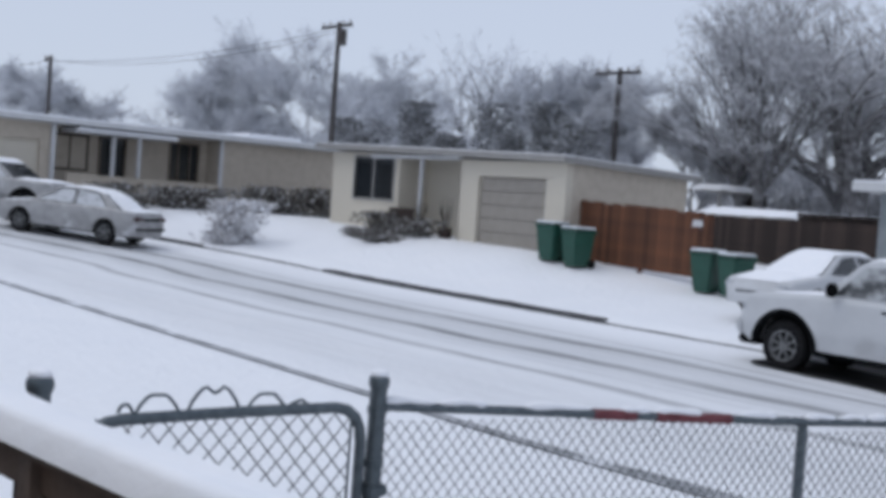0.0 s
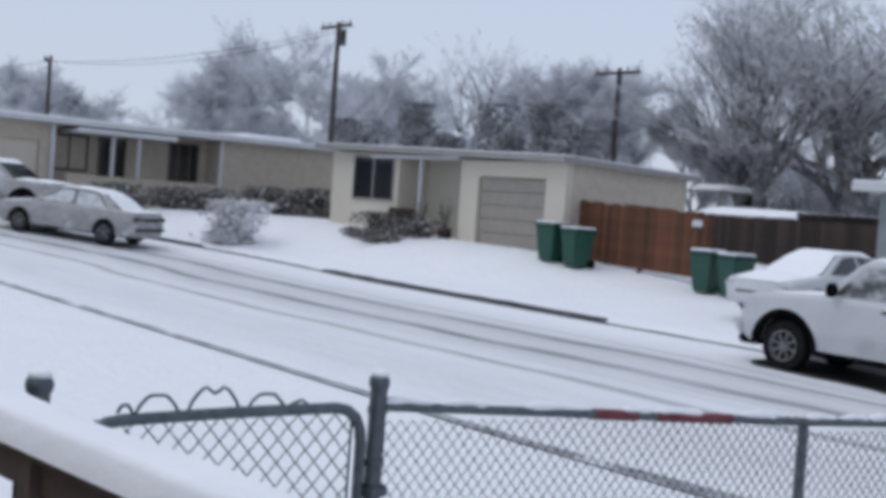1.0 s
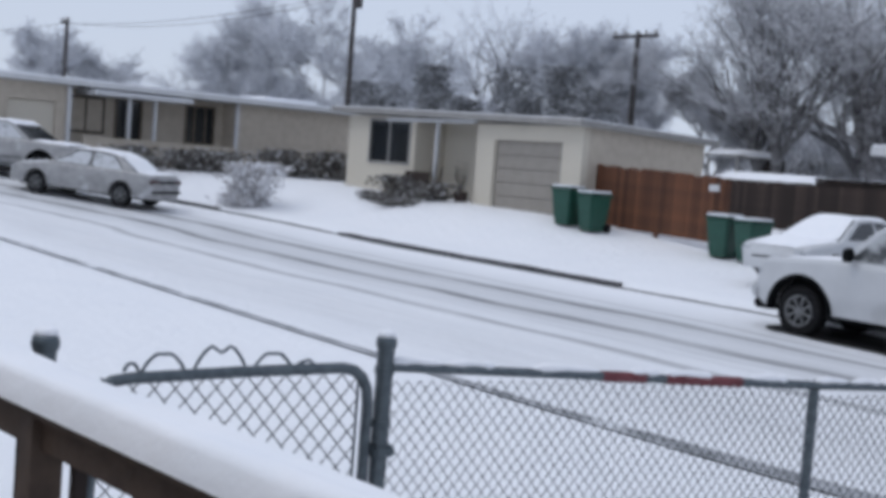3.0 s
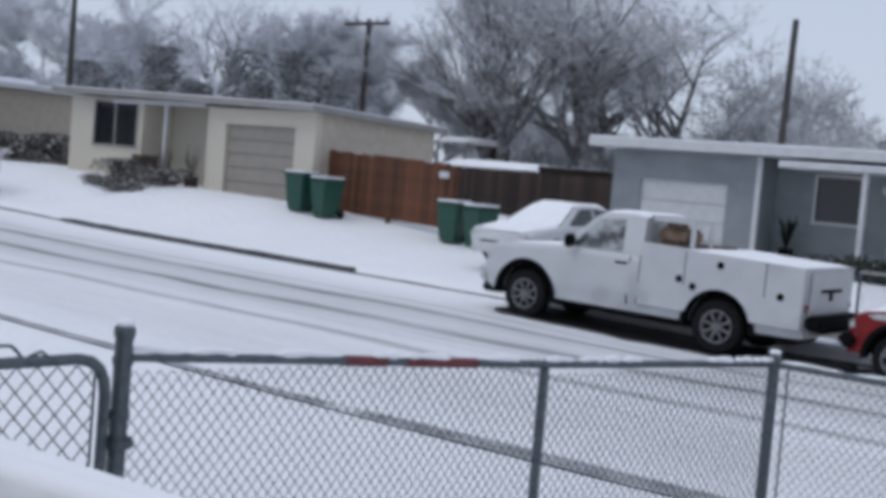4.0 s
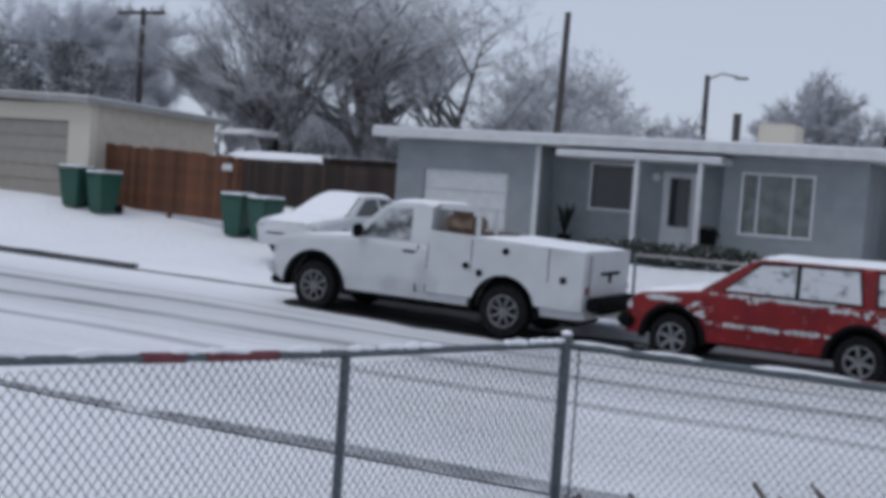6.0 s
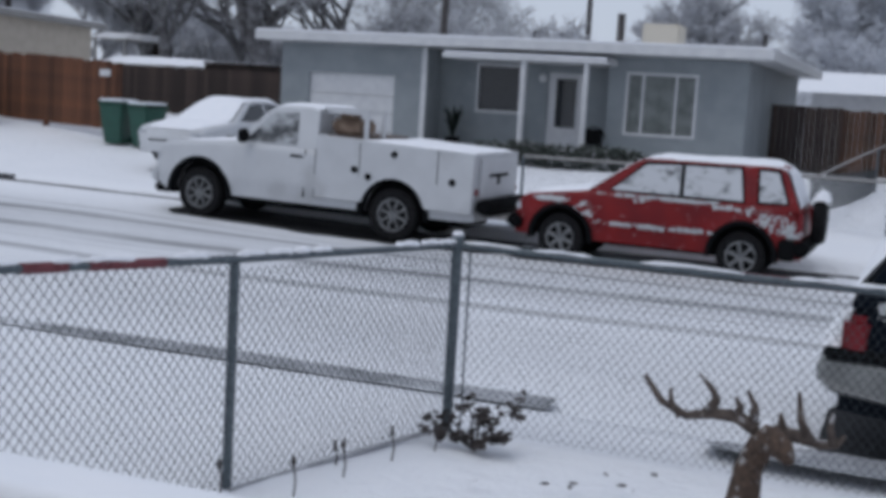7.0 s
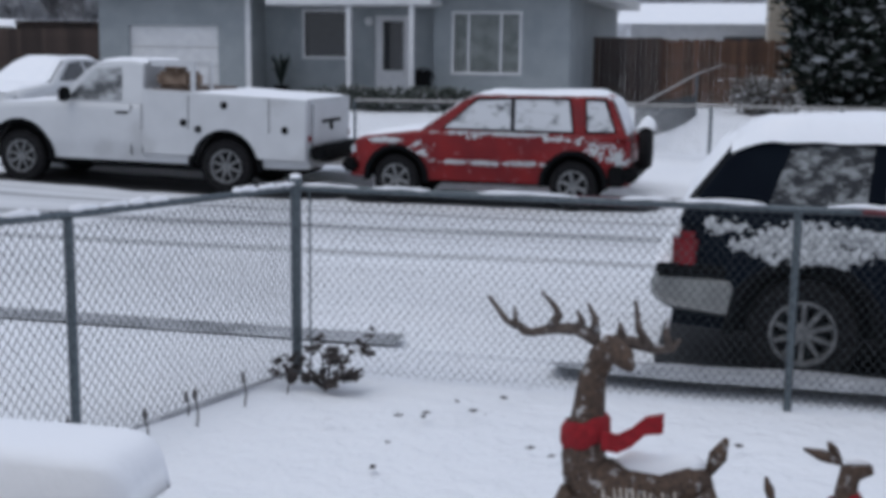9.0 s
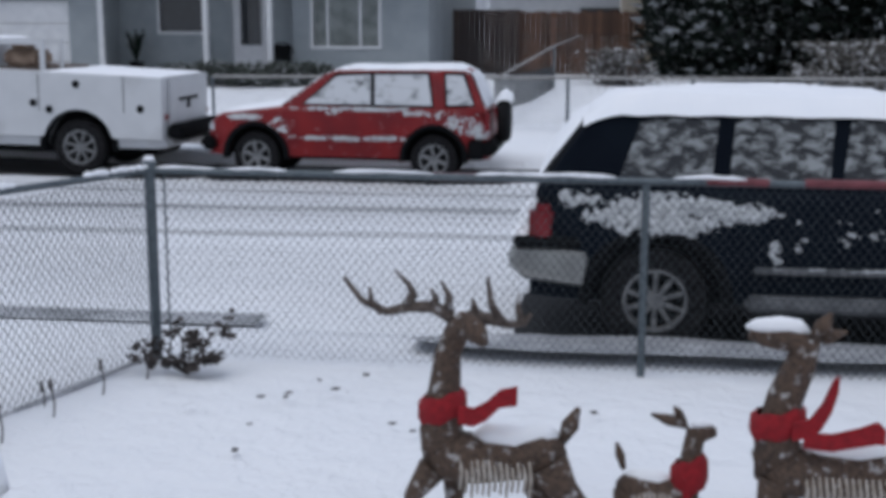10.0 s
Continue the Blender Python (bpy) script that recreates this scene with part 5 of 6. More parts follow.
def tree_mesh(seed, height, spread, depth=5, trunk=0.18, up=0.5, twigs=7, first=0.25, thick=0.014, droop=0.1, lean=(0, 0), kids=(3, 4), reach=(0.55, 0.8), keep=(0.5, 0.7)):
    """A bare tree: limbs as tapered tubes in one bmesh, twigs as fine three-sided spikes in another mesh."""
    rng = random.Random(seed)
    limbs = bmesh.new()
    tv, tf = [], []

    def spike(p, d, length, r):
        d = d.normalized()
        a = d.orthogonal().normalized()
        b = d.cross(a)
        k = len(tv)
        for c in range(3):
            an = c * math.tau / 3
            tv.append(tuple(p + (a * math.cos(an) + b * math.sin(an)) * r))
        tv.append(tuple(p + d * length + Vector((0, 0, -droop * length))))
        for c in range(3):
            tf.append((k + c, k + (c + 1) % 3, k + 3))

    def grow(p, d, length, r, level):
        pts, rad = [p], [r]
        n = 5 if level < 2 else 3
        for i in range(n):
            d = (d + Vector((rng.uniform(-1, 1), rng.uniform(-1, 1), rng.uniform(-0.7, 0.9) * up)) * 0.24).normalized()
            pts.append(pts[-1] + d * length / n)
            rad.append(max(thick, r * (1 - 0.5 * (i + 1) / n)))
        if level <= 3:
            tube(limbs, pts, rad, (8, 6, 5, 3)[level], cap=False)
        else:
            for q0, q1, rr in zip(pts, pts[1:], rad):
                spike(q0, q1 - q0, (q1 - q0).length * 1.3, max(rr, thick))
        if level >= 2:
            for _ in range(twigs if level >= depth else twigs // 2):
                q = pts[rng.randrange(0, len(pts))]
                w = d * 0.8 + Vector((rng.uniform(-1, 1), rng.uniform(-1, 1), rng.uniform(-0.8, 0.9)))
                spike(q, w, height * rng.uniform(0.025, 0.065), thick)
        if level >= depth:
            return
        for k in range(rng.randint(*kids) if level else rng.randint(5, 6)):
            t = rng.uniform(first if level == 0 else 0.25, 1.0)
            i = min(len(pts) - 2, int(t * (len(pts) - 1)))
            q = pts[i].lerp(pts[i + 1], t * (len(pts) - 1) - i)
            an = rng.uniform(0, math.tau)
            side = Vector((math.cos(an), math.sin(an), rng.uniform(-0.2, 0.5))) * spread
            grow(q, (d * 0.75 + side).normalized(), length * rng.uniform(*reach), rad[i] * rng.uniform(*keep), level + 1)
        grow(pts[-1], d, length * 0.66, rad[-1] * 0.95, level + 1)

    grow(Vector((0, 0, -0.2)), Vector((lean[0], lean[1], 1)).normalized(), height * 0.36, trunk, 0)
    me = bpy.data.meshes.new("crown")
    me.from_pydata(tv, [], tf)
    return limbs, me


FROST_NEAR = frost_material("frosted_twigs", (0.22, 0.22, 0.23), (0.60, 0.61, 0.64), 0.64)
# frost colours paled in two steps, to put distance haze into the twigs
FROST_HAZE_TINT = frost_material("frosted_twigs_haze_tint", (0.33, 0.336, 0.355), (0.64, 0.655, 0.69), 0.66)
FROST_MIST_TINT = frost_material("frosted_twigs_mist_tint", (0.42, 0.435, 0.465), (0.68, 0.70, 0.745), 0.66)
JUNIPER = frost_material("snow_dusted_juniper", (0.15, 0.155, 0.16), (0.42, 0.435, 0.465), 0.6)
HEDGE = frost_material("snow_dusted_hedge", (0.095, 0.088, 0.08), (0.50, 0.50, 0.51), 0.2)
HEDGE_GREEN = frost_material("dull_green_hedge", (0.055, 0.064, 0.056), (0.36, 0.37, 0.38), 0.08)
EVERGREEN = frost_material("dark_evergreen", (0.010, 0.015, 0.012), (0.40, 0.42, 0.44), 0.02)
# bark paled likewise: frost, plus haze put into the colour
BARK_HAZE_TINT = material("frosted_bark_haze_tint", (0.27, 0.275, 0.29), 0.95, colour2=(0.40, 0.41, 0.43), scale=7)
DARK_BARK = material("damp_dark_bark", (0.07, 0.067, 0.068), 0.95, colour2=(0.24, 0.24, 0.25), scale=3)
BARE = "bare deciduous tree with frost-whitened twigs"


def tree(x, y, seed, height, spread, twig_mat, bark=None, label=BARE, turn=None, **kw):
    t = thing("tree", pose(x, y, ground_z(x, y) - 0.1, 0, 0, seed * 37 % 360 if turn is None else turn), label, "tree", "trees behind the houses")
    limbs, me = tree_mesh(seed, height, spread, **kw)
    part("trunk", limbs, bark or BARK, t)
    me.materials.append(twig_mat)
    ob = new("crown", me)
    ob.parent = t
    return t


def shrub(x, y, seed, height, radius, mat, label, category="shrub", n=1500, flake=0.16, cone=0.6, z=None, group="shrubs"):
    """An evergreen or frosted shrub: a short stem and many small pointed sprays with gaps between clumps."""
    rng = random.Random(seed)
    t = thing("shrub", pose(x, y, (ground_z(x, y) if z is None else z) - 0.05), label, category, group)
    part("stem", tube(bmesh.new(), [(0, 0, -0.1), (0.03, 0, height * 0.4), (0, 0.04, height * 0.8)], [0.09, 0.06, 0.02], 6), BARK, t)
    tv, tf = [], []
    clumps = [(Vector((rng.gauss(0, 0.55), rng.gauss(0, 0.55), rng.random())), rng.uniform(0.25, 0.5)) for _ in range(26)]
    for _ in range(n):
        c, cr = clumps[rng.randrange(len(clumps))]
        h = min(1.0, max(0.03, c.z + rng.gauss(0, 0.10)))
        w = radius * (1 - cone * h) * (0.65 + 0.35 * min(1.0, 5 * h))
        p = Vector(((c.x + rng.gauss(0, cr)) * w * 0.75, (c.y + rng.gauss(0, cr)) * w * 0.75, h * height))
        d = Vector((p.x + rng.gauss(0, 0.4), p.y + rng.gauss(0, 0.4), rng.uniform(-0.3, 0.9))).normalized()
        a = d.orthogonal().normalized()
        a = (a * math.cos(rng.uniform(0, 3)) + d.cross(a) * math.sin(rng.uniform(0, 3))).normalized()
        b = d.cross(a)
        s = flake * rng.uniform(0.5, 1.3)
        k = len(tv)
        tv.extend([tuple(p + a * s * 0.45), tuple(p - a * s * 0.45), tuple(p + b * s * 0.3), tuple(p + d * s * 1.6)])
        tf.extend([(k, k + 1, k + 3), (k + 1, k + 2, k + 3), (k + 2, k, k + 3)])
    me = bpy.data.meshes.new("foliage")
    me.from_pydata(tv, [], tf)
    me.materials.append(mat)
    ob = new("foliage", me)
    ob.parent = t
    return t


OPEN = dict(kids=(2, 3), reach=(0.62, 0.92), keep=(0.58, 0.8))
tree(-25.6, 43.5, 3, 12.5, 0.85, FROST_NEAR, DARK_BARK, turn=40, trunk=0.50, twigs=3, thick=0.016, first=0.35, **OPEN)
tree(-30.6, 43.5, 31, 12.0, 0.5, FROST_NEAR, DARK_BARK, trunk=0.34, twigs=3, thick=0.016, first=0.5, **OPEN)
tree(-31.6, 44.5, 34, 10.5, 0.45, FROST_HAZE_TINT, DARK_BARK, trunk=0.30, twigs=4, thick=0.014, first=0.5, **OPEN)
tree(-28.6, 46.5, 21, 10.0, 0.7, FROST_HAZE_TINT, DARK_BARK, trunk=0.30, twigs=4, thick=0.014, first=0.5, **OPEN)
tree(-24.0, 47.0, 33, 11.0, 0.85, FROST_HAZE_TINT, DARK_BARK, trunk=0.34, twigs=4, thick=0.014, **OPEN)
tree(-21.0, 49, 22, 9.5, 0.9, FROST_HAZE_TINT, trunk=0.2, twigs=5, thick=0.016, **OPEN)
tree(-36.6, 47, 9, 8.5, 0.4, FROST_HAZE_TINT, BARK_HAZE_TINT, trunk=0.16, twigs=8, thick=0.018)
tree(-19.0, 52, 23, 8.0, 0.8, FROST_HAZE_TINT, BARK_HAZE_TINT, trunk=0.15, twigs=4, thick=0.016, **OPEN)
tree(-98, 57, 11, 16.5, 0.75, FROST_MIST_TINT, BARK_HAZE_TINT, twigs=6, thick=0.024)
tree(-89, 60, 19, 17.0, 0.8, FROST_MIST_TINT, BARK_HAZE_TINT, twigs=6, thick=0.024)
tree(-80, 60, 16, 15.5, 0.85, FROST_MIST_TINT, BARK_HAZE_TINT, twigs=6, thick=0.024)
tree(-66, 58, 13, 13.0, 0.75, FROST_MIST_TINT, DARK_BARK, trunk=0.60, twigs=2, thick=0.022, **OPEN)
tree(-53.5, 55, 14, 12.0, 0.35, FROST_MIST_TINT, BARK_HAZE_TINT, twigs=8, thick=0.024)
tree(-49.0, 53, 17, 10, 0.35, FROST_HAZE_TINT, BARK_HAZE_TINT, twigs=8, thick=0.022)
tree(-125, 52, 15, 17, 0.8, FROST_MIST_TINT, BARK_HAZE_TINT, twigs=7, thick=0.034)
tree(-135, 74, 18, 16, 0.8, FROST_MIST_TINT, BARK_HAZE_TINT, twigs=7, thick=0.034)
tree(-13.2, 80, 24, 12.0, 0.5, FROST_HAZE_TINT, BARK_HAZE_TINT, twigs=7, thick=0.028)
tree(-16.5, 82, 27, 10.0, 0.5, FROST_HAZE_TINT, BARK_HAZE_TINT, twigs=7, thick=0.028)
tree(-7.6, 80, 25, 13.0, 0.7, FROST_MIST_TINT, BARK_HAZE_TINT, twigs=8, thick=0.03)
tree(-1, 84, 26, 13.0, 0.7, FROST_MIST_TINT, BARK_HAZE_TINT, twigs=8, thick=0.03)
rj = random.Random(4)
for i in range(9):
    x = -51 + i * 1.95 + rj.uniform(-0.4, 0.4)
    shrub(x, 37 + rj.uniform(-0.8, 0.8), 40 + i, 5.2 + rj.uniform(-1.6, 1.2) - 0.08 * i, 1.75, JUNIPER, "dark juniper thickly dusted with snow", "shrub", 6500, 0.115, 0.5, group="junipers behind the cream house")
shrub(-31.9, 18.7, 60, 1.3, 0.78, frost_material("white_frosted_stems", (0.40, 0.39, 0.40), (0.72, 0.73, 0.76), 0.7), "small bare shrub completely whitened by frost", "shrub", 1500, 0.11, -0.2)
for i, (x, y, hh) in enumerate(((-36.8, 19.2, 0.5), (-37.0, 20.6, 0.55), (-37.2, 22.8, 0.7), (-37.1, 24.2, 0.7), (-36.8, 25.6, 0.75), (-36.9, 17.8, 0.5))):
    shrub(x, y, 70 + i, hh * 1.35, 0.95, HEDGE, "low brown hedge shrub dusted with snow", "shrub", 1100, 0.10, 0.0, group="hedge before the tan house")
for i, (x, y, hh, w) in enumerate(((-30.4, 23.2, 0.6, 0.55), (-29.5, 23.2, 0.5, 0.6), (-28.5, 23.2, 0.55, 0.55), (-30.1, 22.3, 0.25, 0.6), (-28.9, 22.2, 0.28, 0.6))):
    shrub(x, y, 80 + i, hh, w, HEDGE, "low snowy garden shrub by the porch", "shrub", 900, 0.08, 0.0, group="garden shrubs")
for i in range(5):
    shrub(-10.2 + i * 0.75, 28.6, 90 + i, 0.5, 0.6, HEDGE_GREEN, "low clipped hedge shrub before the blue-grey house", "shrub", 700, 0.10, 0.0, group="hedge before the blue-grey house")
for i, (x, y, hh, rr) in enumerate(((4.3, 33.5, 7.0, 2.0), (6.3, 33, 7.5, 2.4), (8.5, 33, 7.5, 2.6), (11.5, 33.5, 7, 2.6), (2.6, 33.9, 6.8, 1.5), (1.75, 33.6, 6.6, 1.1))):
    shrub(x, y, 100 + i, hh, rr, EVERGREEN, "tall dark evergreen with a few snowy sprays", "tree", 12000, 0.19, 0.15, group="evergreens")
shrub(0.05, 29.5, 110, 0.85, 0.60, HEDGE, "rounded shrub topped with snow", "shrub", 1800, 0.09, -0.1)
shrub(5.6, 29.0, 111, 1.1, 1.0, HEDGE, "rounded shrub topped with snow", "shrub", 1800, 0.09, -0.1)


# ---------- distant brush that closes the view between the trees ----------
def far_brush(seed, x0, x1, y0, y1, high, n, mat, label):
    rng = random.Random(seed)
    tv, tf = [], []
    for _ in range(n):
        x, y = rng.uniform(x0, x1), rng.uniform(y0, y1)
        top = high * (0.55 + 0.45 * noise.noise((x * 0.22, y * 0.1, seed)) + 0.25 * noise.noise((x * 0.7, 3, seed)))
        z = ground_z(x, y) + max(0.2, top) * rng.random() ** 0.8
        d = Vector((rng.gauss(0, 0.5), rng.gauss(0, 0.5), rng.uniform(0.2, 1.0))).normalized() * rng.uniform(0.5, 1.2)
        a = d.orthogonal().normalized() * rng.uniform(0.03, 0.07)
        b = d.cross(a).normalized() * a.length
        k = len(tv)
        p = Vector((x, y, z))
        tv.extend([tuple(p + a), tuple(p - a * 0.5 + b), tuple(p - a * 0.5 - b), tuple(p + d)])
        tf.extend([(k, k + 1, k + 3), (k + 1, k + 2, k + 3), (k + 2, k, k + 3)])
    me = bpy.data.meshes.new("far_brush")
    me.from_pydata(tv, [], tf)
    me.materials.append(mat)
    tagged(new("far_brush", me), label, "brush", kind="stuff")


# the pale twig tints carry the haze here too
far_brush(1, -38, -8, 50, 56, 6.0, 26000, FROST_HAZE_TINT, "grey frosted brush beyond the back yards")
far_brush(2, -160, -63, 66, 76, 9.5, 36000, FROST_MIST_TINT, "frosted brush along the far blocks, tinted pale for haze")
far_brush(3, -14, 40, 88, 96, 6.5, 12000, FROST_MIST_TINT, "frosted trees beyond the blue-grey house, tinted pale for haze")

far_brush(4, -107, -90, 62, 66, 13.0, 9000, FROST_MIST_TINT, "frosted thicket behind the tan house, tinted pale for haze")

# ---------- utility poles ----------
def utility_pole(x, y, top, arm=1.2, can=False, lean=0.0):
    p = thing("utility_pole", pose(0, 0, 0), "dark wooden utility pole with a cross-arm", "pole", "utility poles")
    zb = ground_z(x, y) - 0.1
    part("shaft", tube(bmesh.new(), [(x, y, zb), (x + lean, y, top)], [0.16, 0.11], 10), POLE_WOOD, p)
    if arm:
        a = part("crossarm", boxes((x + lean - arm, x + lean + arm, y - 0.2, y - 0.08, top - 0.30, top - 0.16)), POLE_WOOD, p)
        for k in (-0.9, -0.45, 0.45, 0.9):
            part("insulator", tube(bmesh.new(), [(x + lean + k * arm, y - 0.14, top - 0.16), (x + lean + k * arm, y - 0.14, top + 0.02)], 0.05, 8), FASCIA, a)
    if can:
        part("transformer", tube(bmesh.new(), [(x + 0.42, y - 0.1, top - 1.15), (x + 0.42, y - 0.1, top - 0.4)], 0.24, 14), POLE_WOOD, p)
    return p


utility_pole(-48.8, 33.9, 10.8, 1.25, True)
utility_pole(-36.5, 40.6, 8.95, 1.3)
utility_pole(-17.3, 41.5, 8.85, 0, lean=0.15)
utility_pole(-75, 30.3, 9.9, 0.6)
utility_pole(-8.0, 58, 5.9, 0)

# ---------- fences and bins across the street ----------
def board_fence(x0, x1, y, z0a, z0b, h, mat, label, group=""):
    f = thing("wooden_fence", pose(0, 0, 0), label, "fence", group)
    n = int((x1 - x0) / 0.145)
    rng = random.Random(int(x0 * 10))
    shared = {}
    for i in range(n):
        x = x0 + i * 0.145
        z = z0a + (z0b - z0a) * i / n
        k = rng.randrange(4)
        if k not in shared:
            shared[k] = bpy.data.meshes.new("board")
            b = boxes((0, 0.138, 0, 0.02, 0, h + rng.uniform(-0.03, 0.03)))
            b.to_mesh(shared[k])
            b.free()
            shared[k].materials.append(mat)
        ob = new("board", shared[k])
        ob.parent = f
        ob.location = (x, y + rng.uniform(-0.006, 0.006), z)
    for x in np.arange(x0, x1 + 0.1, 2.2):
        part("post", boxes((x - 0.05, x + 0.05, y + 0.03, y + 0.13, min(z0a, z0b) - 0.2, z0a + (z0b - z0a) * (x - x0) / (x1 - x0) + h)), mat, f)
    return f


board_fence(-23.15, -18.75, 24.6, 1.04, 0.90, 1.64, BROWN_WOOD, "red-brown stained board fence beside the cream house")
board_fence(-4.5, -2.55, 35.0, 0.62, 0.62, 1.9, DARK_WOOD, "dark weathered board fence beside the blue-grey house")
WORN_WOOD = material("worn_brown_boards", (0.105, 0.052, 0.031), 0.9, colour2=(0.055, 0.033, 0.024), scale=3, bump=0.3, vary=0.45)
board_fence(-2.61, 1.0, 35.0, 0.62, 0.62, 1.85, WORN_WOOD, "dull brown board fence beside the dark one")



def wheelie_bin(x, y, turn):
    z = ground_z(x, y)
    b = thing("wheeled_bin", pose(x, y, z, 0, 0, turn), "dark green wheeled refuse bin with a snowy lid", "bin", "refuse bins")
    bm = bmesh.new()
    rings = []
    for z0, w, d in ((0.03, 0.22, 0.24), (0.25, 0.25, 0.28), (0.92, 0.31, 0.35), (0.97, 0.33, 0.37)):
        rings.append([bm.verts.new((sx * w, sy * d, z0)) for sx, sy in ((-1, -1), (1, -1), (1, 1), (-1, 1))])
    for r0, r1 in zip(rings, rings[1:]):
        for i in range(4):
            bm.faces.new((r0[i], r0[(i + 1) % 4], r1[(i + 1) % 4], r1[i]))
    bm.faces.new(rings[0][::-1])
    bm.faces.new(rings[-1])
    bmesh.ops.bevel(bm, geom=[e for e in bm.edges], offset=0.025, segments=2, affect="EDGES")
    part("bin_body", bm, GREEN_BIN, b)
    lid = part("lid", boxes((-0.34, 0.34, -0.39, 0.38, 0.975, 1.03), bevel=0.02), GREEN_BIN, b)
    part("snow_cap", boxes((-0.32, 0.32, -0.36, 0.35, 1.032, 1.09), bevel=0.025), SNOW, lid)
    for sx in (-1, 1):
        w = part("bin_wheel", tube(bmesh.new(), [(sx * 0.24, 0.30, 0.12), (sx * 0.30, 0.30, 0.12)], 0.12, 12), RUBBER, b)
    part("handle", tube(bmesh.new(), [(-0.28, 0.44, 0.95), (0.28, 0.44, 0.95)], 0.018, 8), GREEN_BIN, b)
    return b


wheelie_bin(-22.9, 23.3, 8)
wheelie_bin(-22.1, 23.45, -5)
wheelie_bin(-18.4, 24.2, 5)
wheelie_bin(-17.6, 24.25, -8)


# ---------- street lamp ----------
lamp = thing("street_lamp", pose(0, 0, 0), "tall dark street lamp with a curved arm", "lamp")
part("lamp_pole", tube(bmesh.new(), [(-16.3, 57.5, 0.5), (-16.3, 57.5, 8.4)], [0.16, 0.12], 10), POLE_WOOD, lamp)
arm = part("lamp_arm", tube(bmesh.new(), [(-16.3, 57.5, 8.2), (-15.6, 57.5, 8.5), (-14.8, 57.5, 8.35)], 0.05, 8), FASCIA, lamp)
part("lamp_head", boxes((-14.95, -14.35, 57.35, 57.65, 8.22, 8.34), bevel=0.03), FASCIA, lamp)

# ---------- carports and sheds between the houses ----------
def carport(x0, x1, y0, y1, z, label):
    c = thing("carport", pose(0, 0, 0), label, "carport")
    for x in (x0 + 0.15, x1 - 0.15):
        for y in (y0 + 0.15, y1 - 0.15):
            part("post", boxes((x - 0.05, x + 0.05, y - 0.05, y + 0.05, 0.6, z)), FASCIA, c)
    roof = part("roof", boxes((x0 + 0.03, x1 - 0.03, y0 + 0.03, y1 - 0.03, z, z + 0.06), bevel=0.02), FASCIA, c)
    bm = bmesh.new()
    rows = []
    for i in range(13):
        u = i / 12
        rows.append([bm.verts.new((x0 + (x1 - x0) * u, y0 + (y1 - y0) * j / 6, z + 0.02 + 0.30 * (max(0.0, 1 - abs(2 * u - 1) ** 6) * max(0.0, 1 - abs(j / 6 - 0.5) ** 4 * 16)) ** 0.35 + 0.02 * noise.noise((u * 6, j, z)))) for j in range(7)])
    for a, b in zip(rows, rows[1:]):
        for j in range(6):
            bm.faces.new((a[j], b[j], b[j + 1], a[j + 1]))
    part("snow_cover", bm, SNOW, roof, smooth=True)
    part("back_wall", boxes((x0 + 0.1, x1 - 0.1, y1 - 0.2, y1 - 0.1, 0.6, z)), DARK_WOOD, c)
    return c


carport(-26.7, -22.8, 33.9, 37.5, 2.64, "low dark carport with rounded snow on its roof")
carport(-33.0, -31.2, 41.5, 45, 3.75, "distant shed with a snow-covered roof")
board_fence(-26.6, -17.95, 33.7, 0.85, 0.85, 1.78, DARK_WOOD, "dark board fence behind the driveway")

pergola = thing("pergola", pose(0, 0, 0), "dark weathered wooden pergola beside the carport", "pergola")
for x in (-22.5, -19.4):
    for y in (34.4, 36.6):
        part("post", boxes((x - 0.06, x + 0.06, y - 0.06, y + 0.06, 0.6, 2.62)), DARK_WOOD, pergola)
for y in (34.4, 36.6):
    part("beam", boxes((-22.7, -19.2, y - 0.04, y + 0.04, 2.62, 2.78)), DARK_WOOD, pergola)
for k in range(9):
    slat = part("rafter", boxes((-22.55 + k * 0.4, -22.49 + k * 0.4, 34.1, 36.9, 2.784, 2.88)), DARK_WOOD, pergola)
    part("snow_ridge", boxes((-22.55 + k * 0.4, -22.49 + k * 0.4, 34.12, 36.88, 2.882, 2.905), bevel=0.008), SNOW, slat)

# ---------- neighbouring house beyond the brown fence ----------
far_house = thing("house", pose(0, 0, 0), "white house with a snow-covered pitched roof behind a fence", "house")
part("wall", boxes((-4.6, 5.5, 46.5, 54, 0.5, 3.2)), WHITE, far_house)
bm = bmesh.new()
v = [bm.verts.new(p) for p in ((-5.2, 45.8, 3.15), (6.0, 45.8, 3.15), (6.0, 54.6, 3.15), (-5.2, 54.6, 3.15), (-5.2, 50.2, 4.05), (6.0, 50.2, 4.05))]
for f in ((0, 1, 5, 4), (2, 3, 4, 5), (0, 4, 3), (1, 2, 5), (3, 2, 1, 0)):
    bm.faces.new([v[i] for i in f])
part("roof", bm, SNOW, far_house)
part("window", boxes((-1.2, 0.8, 46.44, 46.49, 1.7, 2.7)), GLASS, far_house)
side_house = thing("house", pose(0, 0, 0), "tan stucco house wall partly hidden by evergreens", "house")
part("wall", boxes((0.25, 14, 36.2, 44, 0.5, 4.6)), TAN, side_house)
part("roof", boxes((-0.1, 14.4, 35.8, 44.4, 4.6, 4.8), bevel=0.02), WHITE, side_house)

# ---------- low chain-link fence before the blue-grey house ----------
low_fence = thing("chain_link_fence", pose(0, 0, 0), "low grey chain-link fence before the blue-grey house", "fence")
LOWZ = 0.32
